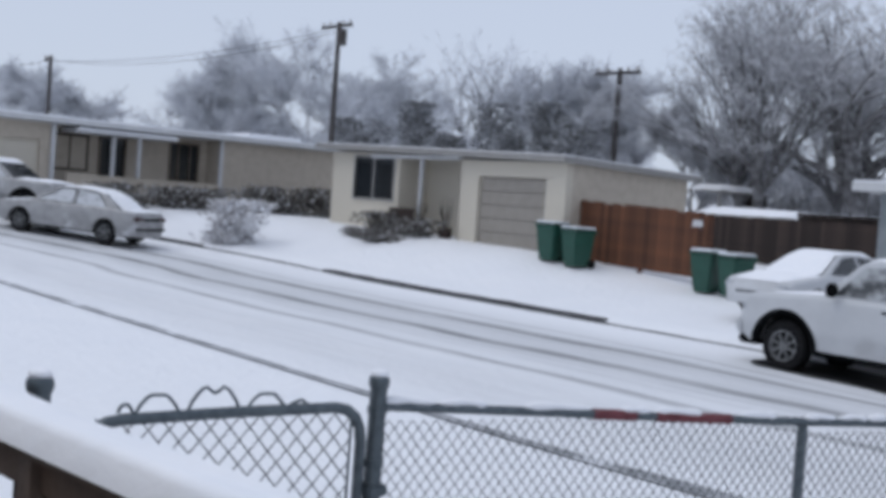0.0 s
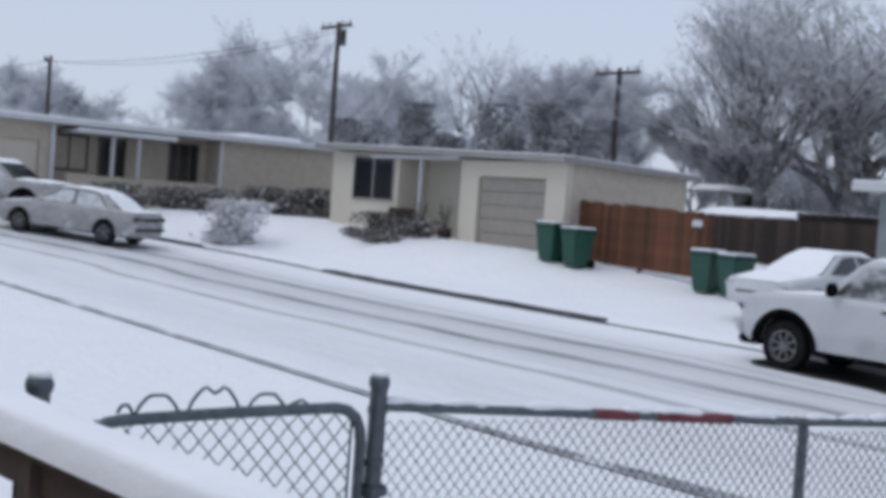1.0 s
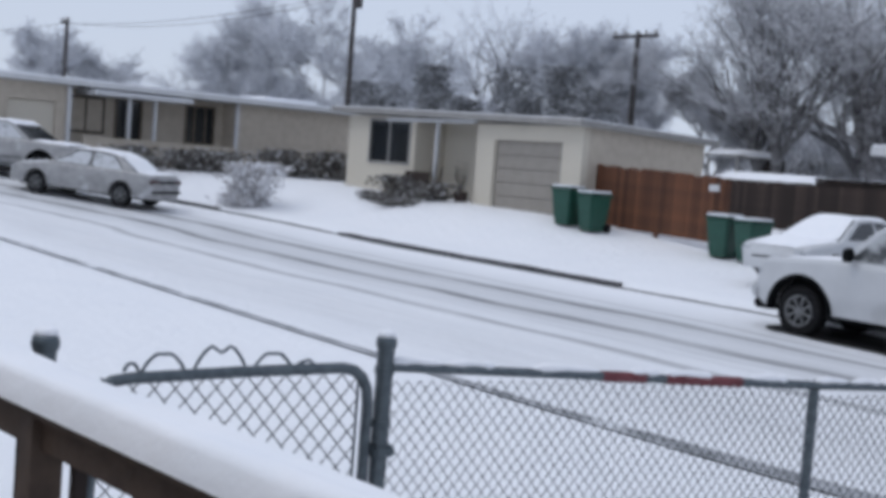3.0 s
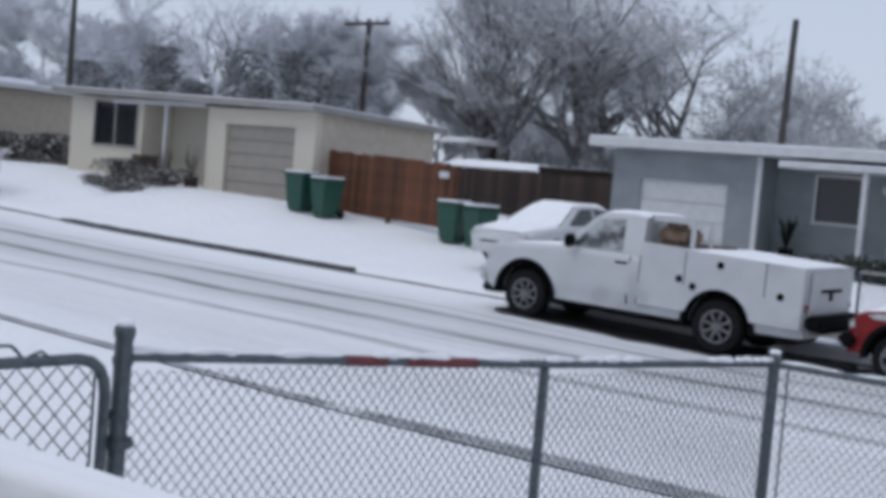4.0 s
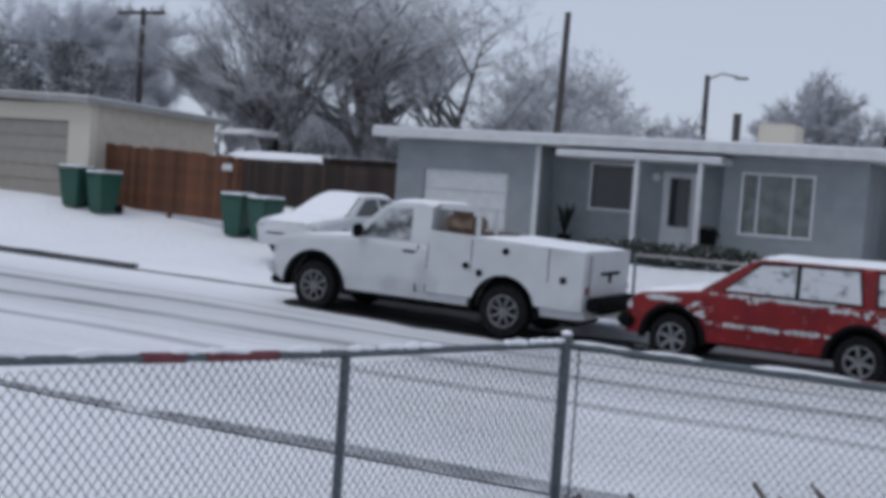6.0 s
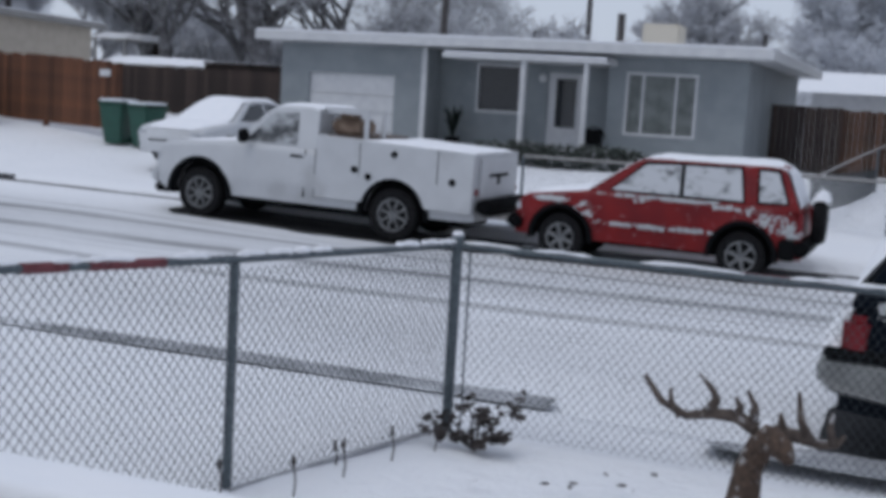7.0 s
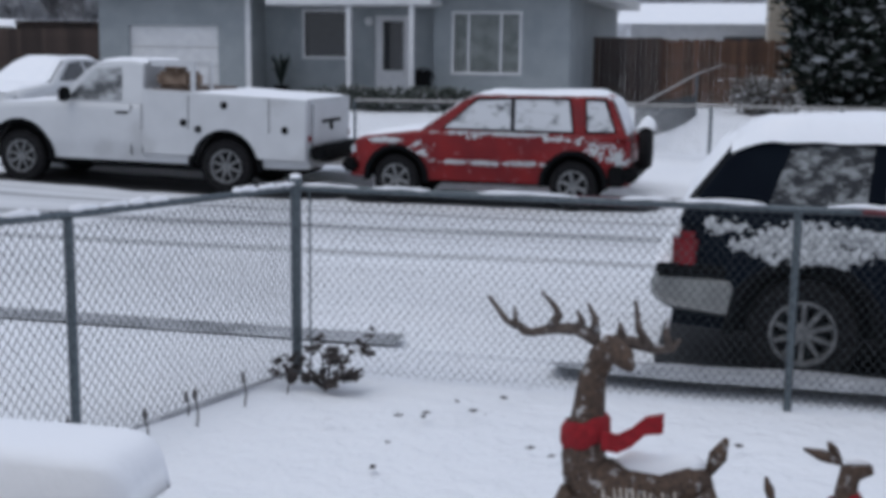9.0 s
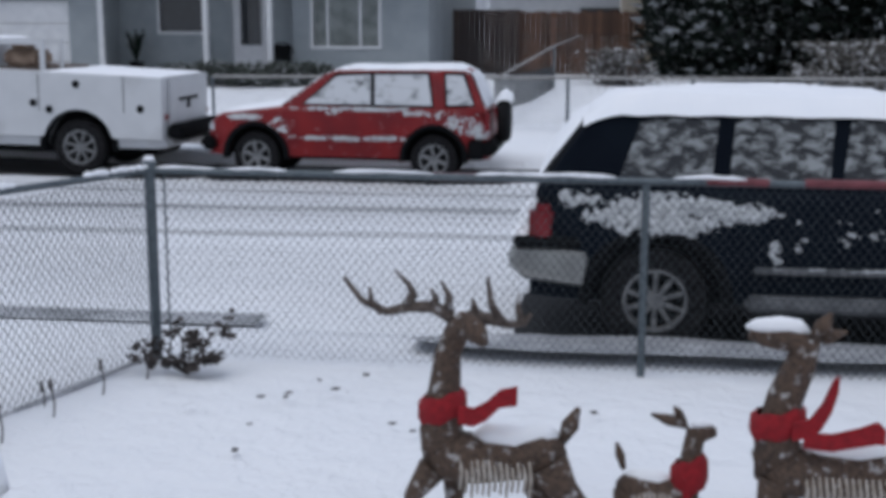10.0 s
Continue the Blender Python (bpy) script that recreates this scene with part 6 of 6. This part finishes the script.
for i in range(8):
    x = -7.4 + i * 2.2
    part("line_post", tube(bmesh.new(), [(x, 22.0, 0.0), (x, 22.0, 1.16)], 0.03, 8), GALV, low_fence)
part("top_rail", tube(bmesh.new(), [(-7.4, 22.0, 1.15), (8.0, 22.0, 1.2)], 0.028, 8), FASCIA, low_fence)
chain_link(low_fence, (-7.4, 22.0), (8.0, 22.0), LOWZ, 1.15, 0.10, 0.06, 0.004)
side_run = thing("chain_link_fence", pose(0, 0, 0), "grey chain-link fence running back beside a drive", "fence")
part("top_rail", tube(bmesh.new(), [(-2.15, 22.2, 1.12), (-1.35, 28.5, 1.62), (-0.9, 34, 1.8)], 0.024, 8), FASCIA, side_run)
part("line_post", tube(bmesh.new(), [(-1.35, 28.5, 0.5), (-1.35, 28.5, 1.62)], 0.03, 8), GALV, side_run)
chain_link(side_run, (-2.15, 22.2), (-1.35, 28.5), 0.5, 1.15, 0.09, 0.055, 0.0045)

# ---------- porch things at the blue-grey house ----------
def porch_chair(x, y, z, turn):
    c = thing("porch_chair", pose(x, y, z, 0, 0, turn), "dark round-backed porch chair", "chair")
    part("seat", boxes((-0.26, 0.26, -0.25, 0.25, 0.38, 0.43), bevel=0.015), BLACK, c)
    back = tube(bmesh.new(), [(0.28 * math.cos(a), 0.25, 0.62 + 0.30 * math.sin(a)) for a in [math.pi * k / 10 for k in range(11)]], 0.02, 6)
    part("backrest_frame", back, BLACK, c)
    part("backrest", boxes((-0.22, 0.22, 0.24, 0.26, 0.45, 0.86), bevel=0.008), BLACK, c)
    for sx in (-0.23, 0.23):
        for sy in (-0.22, 0.22):
            part("leg", tube(bmesh.new(), [(sx, sy, 0), (sx, sy, 0.38)], 0.018, 6), BLACK, c)
    return c


porch_chair(-8.35, 30.4, 0.72, 10)
planter = thing("planter", pose(-12.5, 31.1, 0.72), "dark potted plant standing on the porch", "plant")
part("pot", tube(bmesh.new(), [(0, 0, 0), (0, 0, 0.4)], [0.16, 0.2], 12), BLACK, planter)
tv = bmesh.new()
rp = random.Random(3)
for k in range(26):
    a = rp.uniform(0, math.tau)
    tube(tv, [(0, 0, 0.38), (0.16 * math.cos(a), 0.16 * math.sin(a), 0.9 + rp.uniform(-0.2, 0.2)), (0.3 * math.cos(a), 0.3 * math.sin(a), 1.1 + rp.uniform(-0.3, 0.2))], [0.02, 0.03, 0.004], 4)
part("leaves", tv, EVERGREEN, planter)

# ---------- things at the cream house ----------
bench = thing("porch_bench", pose(-29.9, 23.4, 1.25), "dark garden bench by the porch of the cream house", "bench")
part("seat", boxes((-0.6, 0.6, -0.2, 0.2, 0.36, 0.42)), DARK_WOOD, bench)
part("backrest", boxes((-0.6, 0.6, 0.2, 0.25, 0.45, 0.85)), DARK_WOOD, bench)
for x in (-0.52, 0.52):
    for y in (-0.17, 0.2):
        part("leg", boxes((x - 0.03, x + 0.03, y - 0.03, y + 0.03, -0.15, 0.36)), DARK_WOOD, bench)
wreath = thing("wreath", pose(-28.55, 25.15, 2.75), "dark round wreath hanging on the front door", "wreath")
part("ring", tube(bmesh.new(), [(0.2 * math.cos(k * math.tau / 16), 0, 0.2 * math.sin(k * math.tau / 16)) for k in range(17)], 0.06, 8), DARK_WOOD, wreath)
for x in (-28.05, -29.25):
    planted = thing("planter", pose(x, 23.9, 1.15), "dark planter with dry stems by the porch", "plant")
    part("pot", tube(bmesh.new(), [(0, 0, 0), (0, 0, 0.45)], [0.18, 0.22], 12), DARK_WOOD, planted)
    sb = bmesh.new()
    for k in range(14):
        a = rp.uniform(0, math.tau)
        tube(sb, [(0, 0, 0.4), (0.15 * math.cos(a), 0.15 * math.sin(a), 0.8), (0.22 * math.cos(a), 0.22 * math.sin(a), 1.0 + rp.uniform(-0.1, 0.4))], [0.012, 0.01, 0.004], 4)
    part("stems", sb, DARK_WOOD, planted)
notice = thing("notice", pose(0, 0, 0), "small white notice on the board fence", "sign")
part("panel", boxes((-19.25, -18.95, 24.56, 24.585, 2.2, 2.36)), WHITE, notice)

# ---------- overhead wires ----------
WIRE_DARK = material("overhead_cable", (0.10, 0.105, 0.12), 0.8)


def cable(a, b, sag):
    c = thing("overhead_cable", pose(0, 0, 0), "thin sagging overhead cable between poles", "cable", "overhead cables")
    pts = []
    for i in range(17):
        t = i / 16
        p = Vector(a).lerp(Vector(b), t)
        p.z -= sag * 4 * t * (1 - t)
        pts.append(p)
    part("strand", tube(bmesh.new(), pts, 0.018, 4), WIRE_DARK, c)


cable((-49.6, 33.8, 10.4), (-75.4, 30.3, 9.6), 0.5)
cable((-48.0, 33.8, 10.4), (-74.6, 30.3, 9.6), 0.8)
cable((-75, 30.3, 9.6), (-110, 26, 11.0), 0.8)

# ---------- dry plants by the yard fence ----------
TWIG = material("dry_dark_stems", (0.035, 0.03, 0.03), 0.9, colour2=(0.06, 0.05, 0.048), scale=9)
rose = thing("dry_plant", pose(-2.50, 6.62, YARD) @ Matrix.Diagonal((1.1, 1, 0.82, 1)), "dark dried shrub with clumped dead leaves by the fence corner", "plant")
rp = random.Random(11)
for tip in ((-0.32, 0.02, 0.16), (-0.20, 0.05, 0.22), (-0.1, 0.1, 0.34), (0.08, 0.0, 0.24), (0.26, 0.06, 0.40), (0.2, -0.1, 0.16), (-0.26, -0.08, 0.1), (0.02, 0.04, 0.3), (0.12, -0.02, 0.09), (-0.12, 0.0, 0.07), (0.05, -0.06, 0.06), (-0.04, -0.05, 0.12), (0.18, 0.02, 0.12)):
    end = Vector(tip)
    mid = end * 0.5 + Vector((rp.uniform(-0.03, 0.03), rp.uniform(-0.03, 0.03), 0.05))
    part("stem", tube(bmesh.new(), [(0, 0, -0.02), mid, end], [0.008, 0.006, 0.003], 5), TWIG, rose)
    lb = bmesh.new()
    for q in range(16):
        c = mid.lerp(end, rp.uniform(0.1, 1.05)) + Vector((rp.gauss(0, 0.018), rp.gauss(0, 0.018), rp.gauss(0, 0.018)))
        d = Vector((rp.uniform(-1, 1), rp.uniform(-1, 1), rp.uniform(-0.8, 0.4))).normalized() * rp.uniform(0.035, 0.07)
        w = d.orthogonal().normalized() * d.length * 0.5
        vs = [lb.verts.new(p) for p in (c, c + d * 0.5 + w, c + d, c + d * 0.5 - w)]
        lb.faces.new(vs)
    part("foliage", lb, TWIG, rose)["kind"] = "stuff"
for x, y, hh in ((-3.32, 5.15, 0.16), (-2.98, 5.3, 0.2), (-2.9, 5.7, 0.2), (-2.82, 6.15, 0.18), (-3.05, 5.9, 0.12), (-2.7, 6.5, 0.15)):
    stalk = thing("dry_stalk", pose(x, y, YARD - 0.02), "short dry stalk poking through the snow", "plant", "dry stalks along the fence")
    part("stem", tube(bmesh.new(), [(0, 0, 0), (0.012, 0, hh * 0.5), (-0.01, 0.01, hh)], [0.006, 0.005, 0.004], 5), TWIG, stalk)
    bm = bmesh.new()
    bmesh.ops.create_uvsphere(bm, u_segments=8, v_segments=6, radius=0.016)
    bmesh.ops.scale(bm, verts=bm.verts, vec=(0.8, 0.8, 2.2))
    bmesh.ops.translate(bm, verts=bm.verts, vec=(-0.01, 0.01, hh))
    part("seed_head", bm, TWIG, stalk, smooth=True)
border = mesh_ob("trim", tube(bmesh.new(), [(-3.3, 5.22, YARD), (-3.05, 6.1, YARD + 0.005), (-2.84, 6.88, YARD)], [0.014, 0.02, 0.014], 8), GREY_SLUSH)
tagged(border, "dark edging board along the side fence", "edging", kind="structure")
leaf_rng = random.Random(2)
for i in range(16):
    x, y = leaf_rng.uniform(-2.4, 0.4), leaf_rng.uniform(4.6, 6.6)
    if i < 6:
        x, y = -1.72 + leaf_rng.uniform(-0.2, 0.3), 6.2 + leaf_rng.uniform(-0.15, 0.15)
    lf = bmesh.new()
    d = Vector((leaf_rng.uniform(-1, 1), leaf_rng.uniform(-1, 1), 0)).normalized() * leaf_rng.uniform(0.02, 0.04)
    w = Vector((-d.y, d.x, 0.3 * d.length)) * 0.5
    vs = [lf.verts.new(p) for p in (-d, w, d, -w)]
    lf.faces.new(vs)
    ob = mesh_ob("dead_leaf", lf, TWIG)
    ob.location = (x, y, YARD + 0.045)
    tagged(ob, "small dead leaf lying on the snow", "leaf", "dead leaves")

# ---------- lawn deer figures with red scarves ----------
DEER = material("brown_woven_vine", (0.12, 0.078, 0.055), 0.9, colour2=(0.05, 0.034, 0.027), scale=60, bump=0.8, bump_scale=90, blotch=(0.46, 0.45, 0.45), blotch_scale=26, blotch_size=0.58)
ANTLER = material("brown_antler_vine", (0.06, 0.045, 0.04), 0.85, colour2=(0.12, 0.095, 0.08), scale=40, bump=0.5, bump_scale=80, blotch=(0.55, 0.55, 0.57), blotch_scale=18, blotch_size=0.60)
STICK = material("pale_peeled_sticks", (0.50, 0.46, 0.42), 0.8, colour2=(0.28, 0.24, 0.20), scale=30)
SCARF = material("red_felt_scarf", (0.29, 0.007, 0.014), 0.9, colour2=(0.20, 0.005, 0.010), scale=40, bump=0.4, bump_scale=120)


def deer(label, y, body, neck, legs, spikes, snow_rows, rods, ears=(), tail=None, fat=1.0):
    """One figure in one mesh: body, neck and legs in woven vine, antlers, pale rods along the flank and snow on top."""
    bm = bmesh.new()

    def add(pts, radii, index, sides=10, squash=1.0):
        start = len(bm.faces)
        tube(bm, [(p[0], p[1] if len(p) > 2 else 0.0, p[-1]) for p in pts], radii, sides)
        bm.faces.ensure_lookup_table()
        for f in bm.faces[start:]:
            f.material_index = index
            f.smooth = True
    add(body[0], body[1], 0, 14)
    add(neck[0], neck[1], 0, 12)
    for pts, rad in legs:
        add(pts, rad, 0, 8)
    for pts, r in spikes:
        add(pts, [1.35 * r * (1 - 0.72 * i / (len(pts) - 1)) for i in range(len(pts))], 1, 8)
    for pts, r in ears:
        add(pts, [0.008, r, 0.006], 0, 8)
    if tail:
        add(tail[0], tail[1], 0, 8)
    for pts, rad in snow_rows:
        add(pts, rad, 3, 10)
    for x, z0, z1, yy in rods:
        add([(x, -yy, z0 - 0.025), (x + 0.008, -yy - 0.012, (z0 + z1) / 2), (x, -yy, z1)], [0.006, 0.008, 0.005], 2, 5)
    me = bpy.data.meshes.new("lawn_deer")
    bm.to_mesh(me)
    bm.free()
    for mat in (DEER, ANTLER, STICK, SNOW):
        me.materials.append(mat)
    ob = new("lawn_deer", me)
    ob.location = (0.037, y, -0.012)
    return tagged(ob, label, "garden figure", "lawn deer")


rr = random.Random(6)
deer("brown woven buck figure with antlers, snow on its back", 4.4,
    ([(-0.76, 0.56), (-0.70, 0.50), (-0.58, 0.49), (-0.42, 0.50), (-0.30, 0.53), (-0.24, 0.55)], [0.05, 0.105, 0.10, 0.085, 0.095, 0.04]),
    ([(-0.70, 0.45), (-0.715, 0.60), (-0.70, 0.78), (-0.69, 0.90), (-0.655, 0.99), (-0.62, -0.03, 1.03), (-0.57, -0.08, 1.01), (-0.54, -0.13, 0.985)], [0.08, 0.085, 0.062, 0.052, 0.05, 0.055, 0.042, 0.02]),
    [([(-0.74, -0.05, 0.46), (-0.82, -0.05, 0.34), (-0.83, -0.05, 0.12)], [0.06, 0.035, 0.022]), ([(-0.66, 0.05, 0.44), (-0.67, 0.05, 0.30), (-0.65, 0.05, 0.06)], [0.06, 0.035, 0.02]),
     ([(-0.30, -0.05, 0.50), (-0.24, -0.05, 0.40), (-0.15, -0.05, 0.31), (-0.17, -0.05, 0.06)], [0.085, 0.06, 0.032, 0.02]), ([(-0.33, 0.05, 0.48), (-0.34, 0.05, 0.34), (-0.29, 0.05, 0.22), (-0.31, 0.05, 0.06)], [0.08, 0.05, 0.03, 0.02])],
    [([(-0.66, 0, 1.04), (-0.75, 0.02, 1.08), (-0.84, 0.03, 1.075), (-0.93, 0.02, 1.055), (-1.02, 0, 1.10), (-1.09, 0, 1.19)], 0.022), ([(-0.95, 0.02, 1.055), (-0.985, 0, 1.10), (-0.99, 0, 1.155)], 0.014),
     ([(-0.86, 0.03, 1.07), (-0.825, 0.02, 1.13), (-0.84, 0, 1.17), (-0.89, 0, 1.22)], 0.017), ([(-0.75, 0.02, 1.08), (-0.735, 0, 1.12), (-0.755, 0, 1.155)], 0.016), ([(-0.69, 0.01, 1.06), (-0.685, 0, 1.13), (-0.715, 0, 1.185)], 0.016),
     ([(-0.61, 0, 1.05), (-0.53, 0.02, 1.04), (-0.46, 0.03, 1.02), (-0.40, 0.02, 1.03), (-0.375, 0, 1.07)], 0.022), ([(-0.41, 0.02, 1.03), (-0.425, 0, 1.09), (-0.42, 0, 1.145)], 0.014),
     ([(-0.49, 0.02, 1.03), (-0.525, 0.01, 1.10), (-0.54, 0, 1.205)], 0.017), ([(-0.58, 0.01, 1.05), (-0.59, 0, 1.09), (-0.595, 0, 1.12)], 0.016)],
    [([(-0.60, 0, 0.575), (-0.54, 0, 0.585), (-0.42, 0, 0.575), (-0.31, 0, 0.60), (-0.26, 0, 0.60)], [0.01, 0.05, 0.055, 0.055, 0.01]), ([(-0.665, -0.01, 1.045), (-0.64, -0.02, 1.075), (-0.615, -0.03, 1.085)], [0.008, 0.02, 0.006])],
    [(-0.63 + 0.022 * k, 0.41 + rr.uniform(-0.02, 0.02), 0.50 + rr.uniform(-0.02, 0.03), 0.092) for k in range(13)],
    tail=([(-0.25, 0, 0.57), (-0.22, 0, 0.64), (-0.19, 0, 0.71)], [0.015, 0.035, 0.01]))
deer("small brown woven fawn figure with snow on its back", 4.6,
    ([(-0.02, 0.36), (0.02, 0.32), (0.12, 0.31), (0.22, 0.31), (0.27, 0.33)], [0.03, 0.07, 0.065, 0.07, 0.03]),
    ([(0.23, 0.30), (0.25, 0.40), (0.255, 0.50), (0.265, 0.555), (0.30, 0.565), (0.345, 0.575)], [0.055, 0.05, 0.04, 0.042, 0.032, 0.018]),
    [([(0.0, -0.03, 0.32), (-0.02, -0.03, 0.2), (-0.01, -0.03, 0.06)], [0.05, 0.025, 0.015]), ([(0.03, 0.04, 0.30), (0.03, 0.04, 0.06)], [0.04, 0.015]),
     ([(0.25, -0.03, 0.30), (0.26, -0.03, 0.06)], [0.04, 0.015]), ([(0.22, 0.04, 0.30), (0.21, 0.04, 0.06)], [0.04, 0.015])],
    [], [([(0.0, 0, 0.385), (0.05, 0, 0.375), (0.13, 0, 0.365), (0.19, 0, 0.37)], [0.008, 0.035, 0.035, 0.008]), ([(0.24, 0, 0.60), (0.28, 0, 0.605), (0.335, 0, 0.597)], [0.006, 0.02, 0.005])],
    [(0.03 + 0.02 * k, 0.26, 0.33, 0.06) for k in range(8)],
    ears=(([(0.235, 0, 0.585), (0.16, -0.02, 0.62), (0.09, -0.02, 0.64)], 0.025), ([(0.23, 0.02, 0.59), (0.20, 0.03, 0.63), (0.18, 0.03, 0.66)], 0.02)),
    tail=([(-0.01, 0, 0.40), (-0.025, 0, 0.46), (-0.04, 0, 0.51)], [0.01, 0.02, 0.006]))
deer("brown woven doe figure with raised head, snow on head and back", 4.5,
    ([(0.50, 0.55), (0.56, 0.47), (0.70, 0.46), (0.86, 0.46), (1.0, 0.48), (1.06, 0.5)], [0.04, 0.105, 0.10, 0.09, 0.10, 0.05]),
    ([(0.57, 0.44), (0.56, 0.60), (0.585, 0.76), (0.63, 0.88), (0.645, 0.965), (0.58, 0.985), (0.50, 0.985), (0.44, 1.0)], [0.09, 0.085, 0.068, 0.058, 0.062, 0.05, 0.036, 0.022]),
    [([(0.55, -0.05, 0.45), (0.52, -0.05, 0.28), (0.53, -0.05, 0.06)], [0.06, 0.03, 0.02]), ([(0.61, 0.05, 0.44), (0.62, 0.05, 0.06)], [0.06, 0.02]),
     ([(0.98, -0.05, 0.48), (1.06, -0.05, 0.32), (1.03, -0.05, 0.06)], [0.08, 0.035, 0.02]), ([(0.95, 0.05, 0.46), (0.97, 0.05, 0.06)], [0.07, 0.02])],
    [], [([(0.63, 0, 0.56), (0.72, 0, 0.555), (0.86, 0, 0.55), (1.0, 0, 0.57), (1.05, 0, 0.56)], [0.01, 0.045, 0.05, 0.05, 0.01]), ([(0.425, 0, 1.025), (0.46, 0, 1.03), (0.55, 0, 1.035), (0.62, 0, 1.025), (0.66, 0, 1.01)], [0.006, 0.026, 0.034, 0.034, 0.008])],
    [(0.66 + 0.024 * k, 0.36 + rr.uniform(-0.01, 0.02), 0.48, 0.094) for k in range(13)],
    ears=(([(0.66, -0.03, 1.0), (0.70, -0.05, 1.05), (0.725, -0.05, 1.10)], 0.035), ([(0.67, 0.02, 0.985), (0.73, 0.03, 0.99), (0.80, 0.03, 1.01)], 0.035)))


def scarf(label, x, y, z, r, drop, tails):
    """A felt band round a neck with flying ends; every end is a row of (x, y, z, half width)."""
    s = thing("scarf", pose(0.037, 0, -0.012), label, "scarf", "red scarves")
    bm = bmesh.new()
    rows = []
    for k in range(25):
        a = k * math.tau / 24
        tilt = 0.02 * math.cos(a)
        rows.append([bm.verts.new((x + (r + e) * math.cos(a), y + (r + e) * math.sin(a), z + h + tilt + 0.006 * math.sin(5 * a))) for e, h in ((0.0, -drop), (0.014, -drop * 0.4), (0.012, drop * 0.5), (-0.012, drop))])
    for p, q in zip(rows, rows[1:]):
        for i in range(3):
            bm.faces.new((p[i], q[i], q[i + 1], p[i + 1]))
    part("neck_band", bm, SCARF, s, smooth=True)
    for t in tails:
        bm = bmesh.new()
        prev = None
        for i, (tx, ty, tz, hw) in enumerate(t):
            ring = [bm.verts.new(p) for p in ((tx, ty - 0.006, tz + hw), (tx, ty - 0.010, tz - hw), (tx, ty + 0.008, tz - hw), (tx, ty + 0.008, tz + hw))]
            if prev:
                for k in range(4):
                    bm.faces.new((prev[k], ring[k], ring[(k + 1) % 4], prev[(k + 1) % 4]))
            else:
                bm.faces.new(ring)
            prev = ring
        bm.faces.new(prev[::-1])
        bmesh.ops.recalc_face_normals(bm, faces=bm.faces)
        part("scarf_end", bm, SCARF, s)
    return s


scarf("red felt scarf tied round the buck figure", -0.71, 4.4, 0.70, 0.082, 0.05,
    [[(-0.64, 4.32, 0.69, 0.035), (-0.58, 4.31, 0.685, 0.035), (-0.53, 4.30, 0.715, 0.036), (-0.48, 4.30, 0.765, 0.034), (-0.43, 4.30, 0.775, 0.036), (-0.415, 4.30, 0.78, 0.036)]])
scarf("red felt scarf tied round the fawn figure", 0.245, 4.6, 0.395, 0.062, 0.07, [[(0.22, 4.53, 0.37, 0.05), (0.24, 4.525, 0.30, 0.05), (0.26, 4.525, 0.24, 0.05)]])
scarf("red felt scarf tied round the doe figure", 0.56, 4.5, 0.665, 0.092, 0.05,
    [[(0.60, 4.40, 0.655, 0.035), (0.66, 4.39, 0.675, 0.035), (0.70, 4.39, 0.72, 0.05), (0.735, 4.39, 0.80, 0.06), (0.755, 4.39, 0.85, 0.03)],
     [(0.64, 4.385, 0.63, 0.03), (0.74, 4.38, 0.625, 0.032), (0.84, 4.38, 0.65, 0.036), (0.90, 4.38, 0.67, 0.042), (0.93, 4.38, 0.655, 0.03)]])
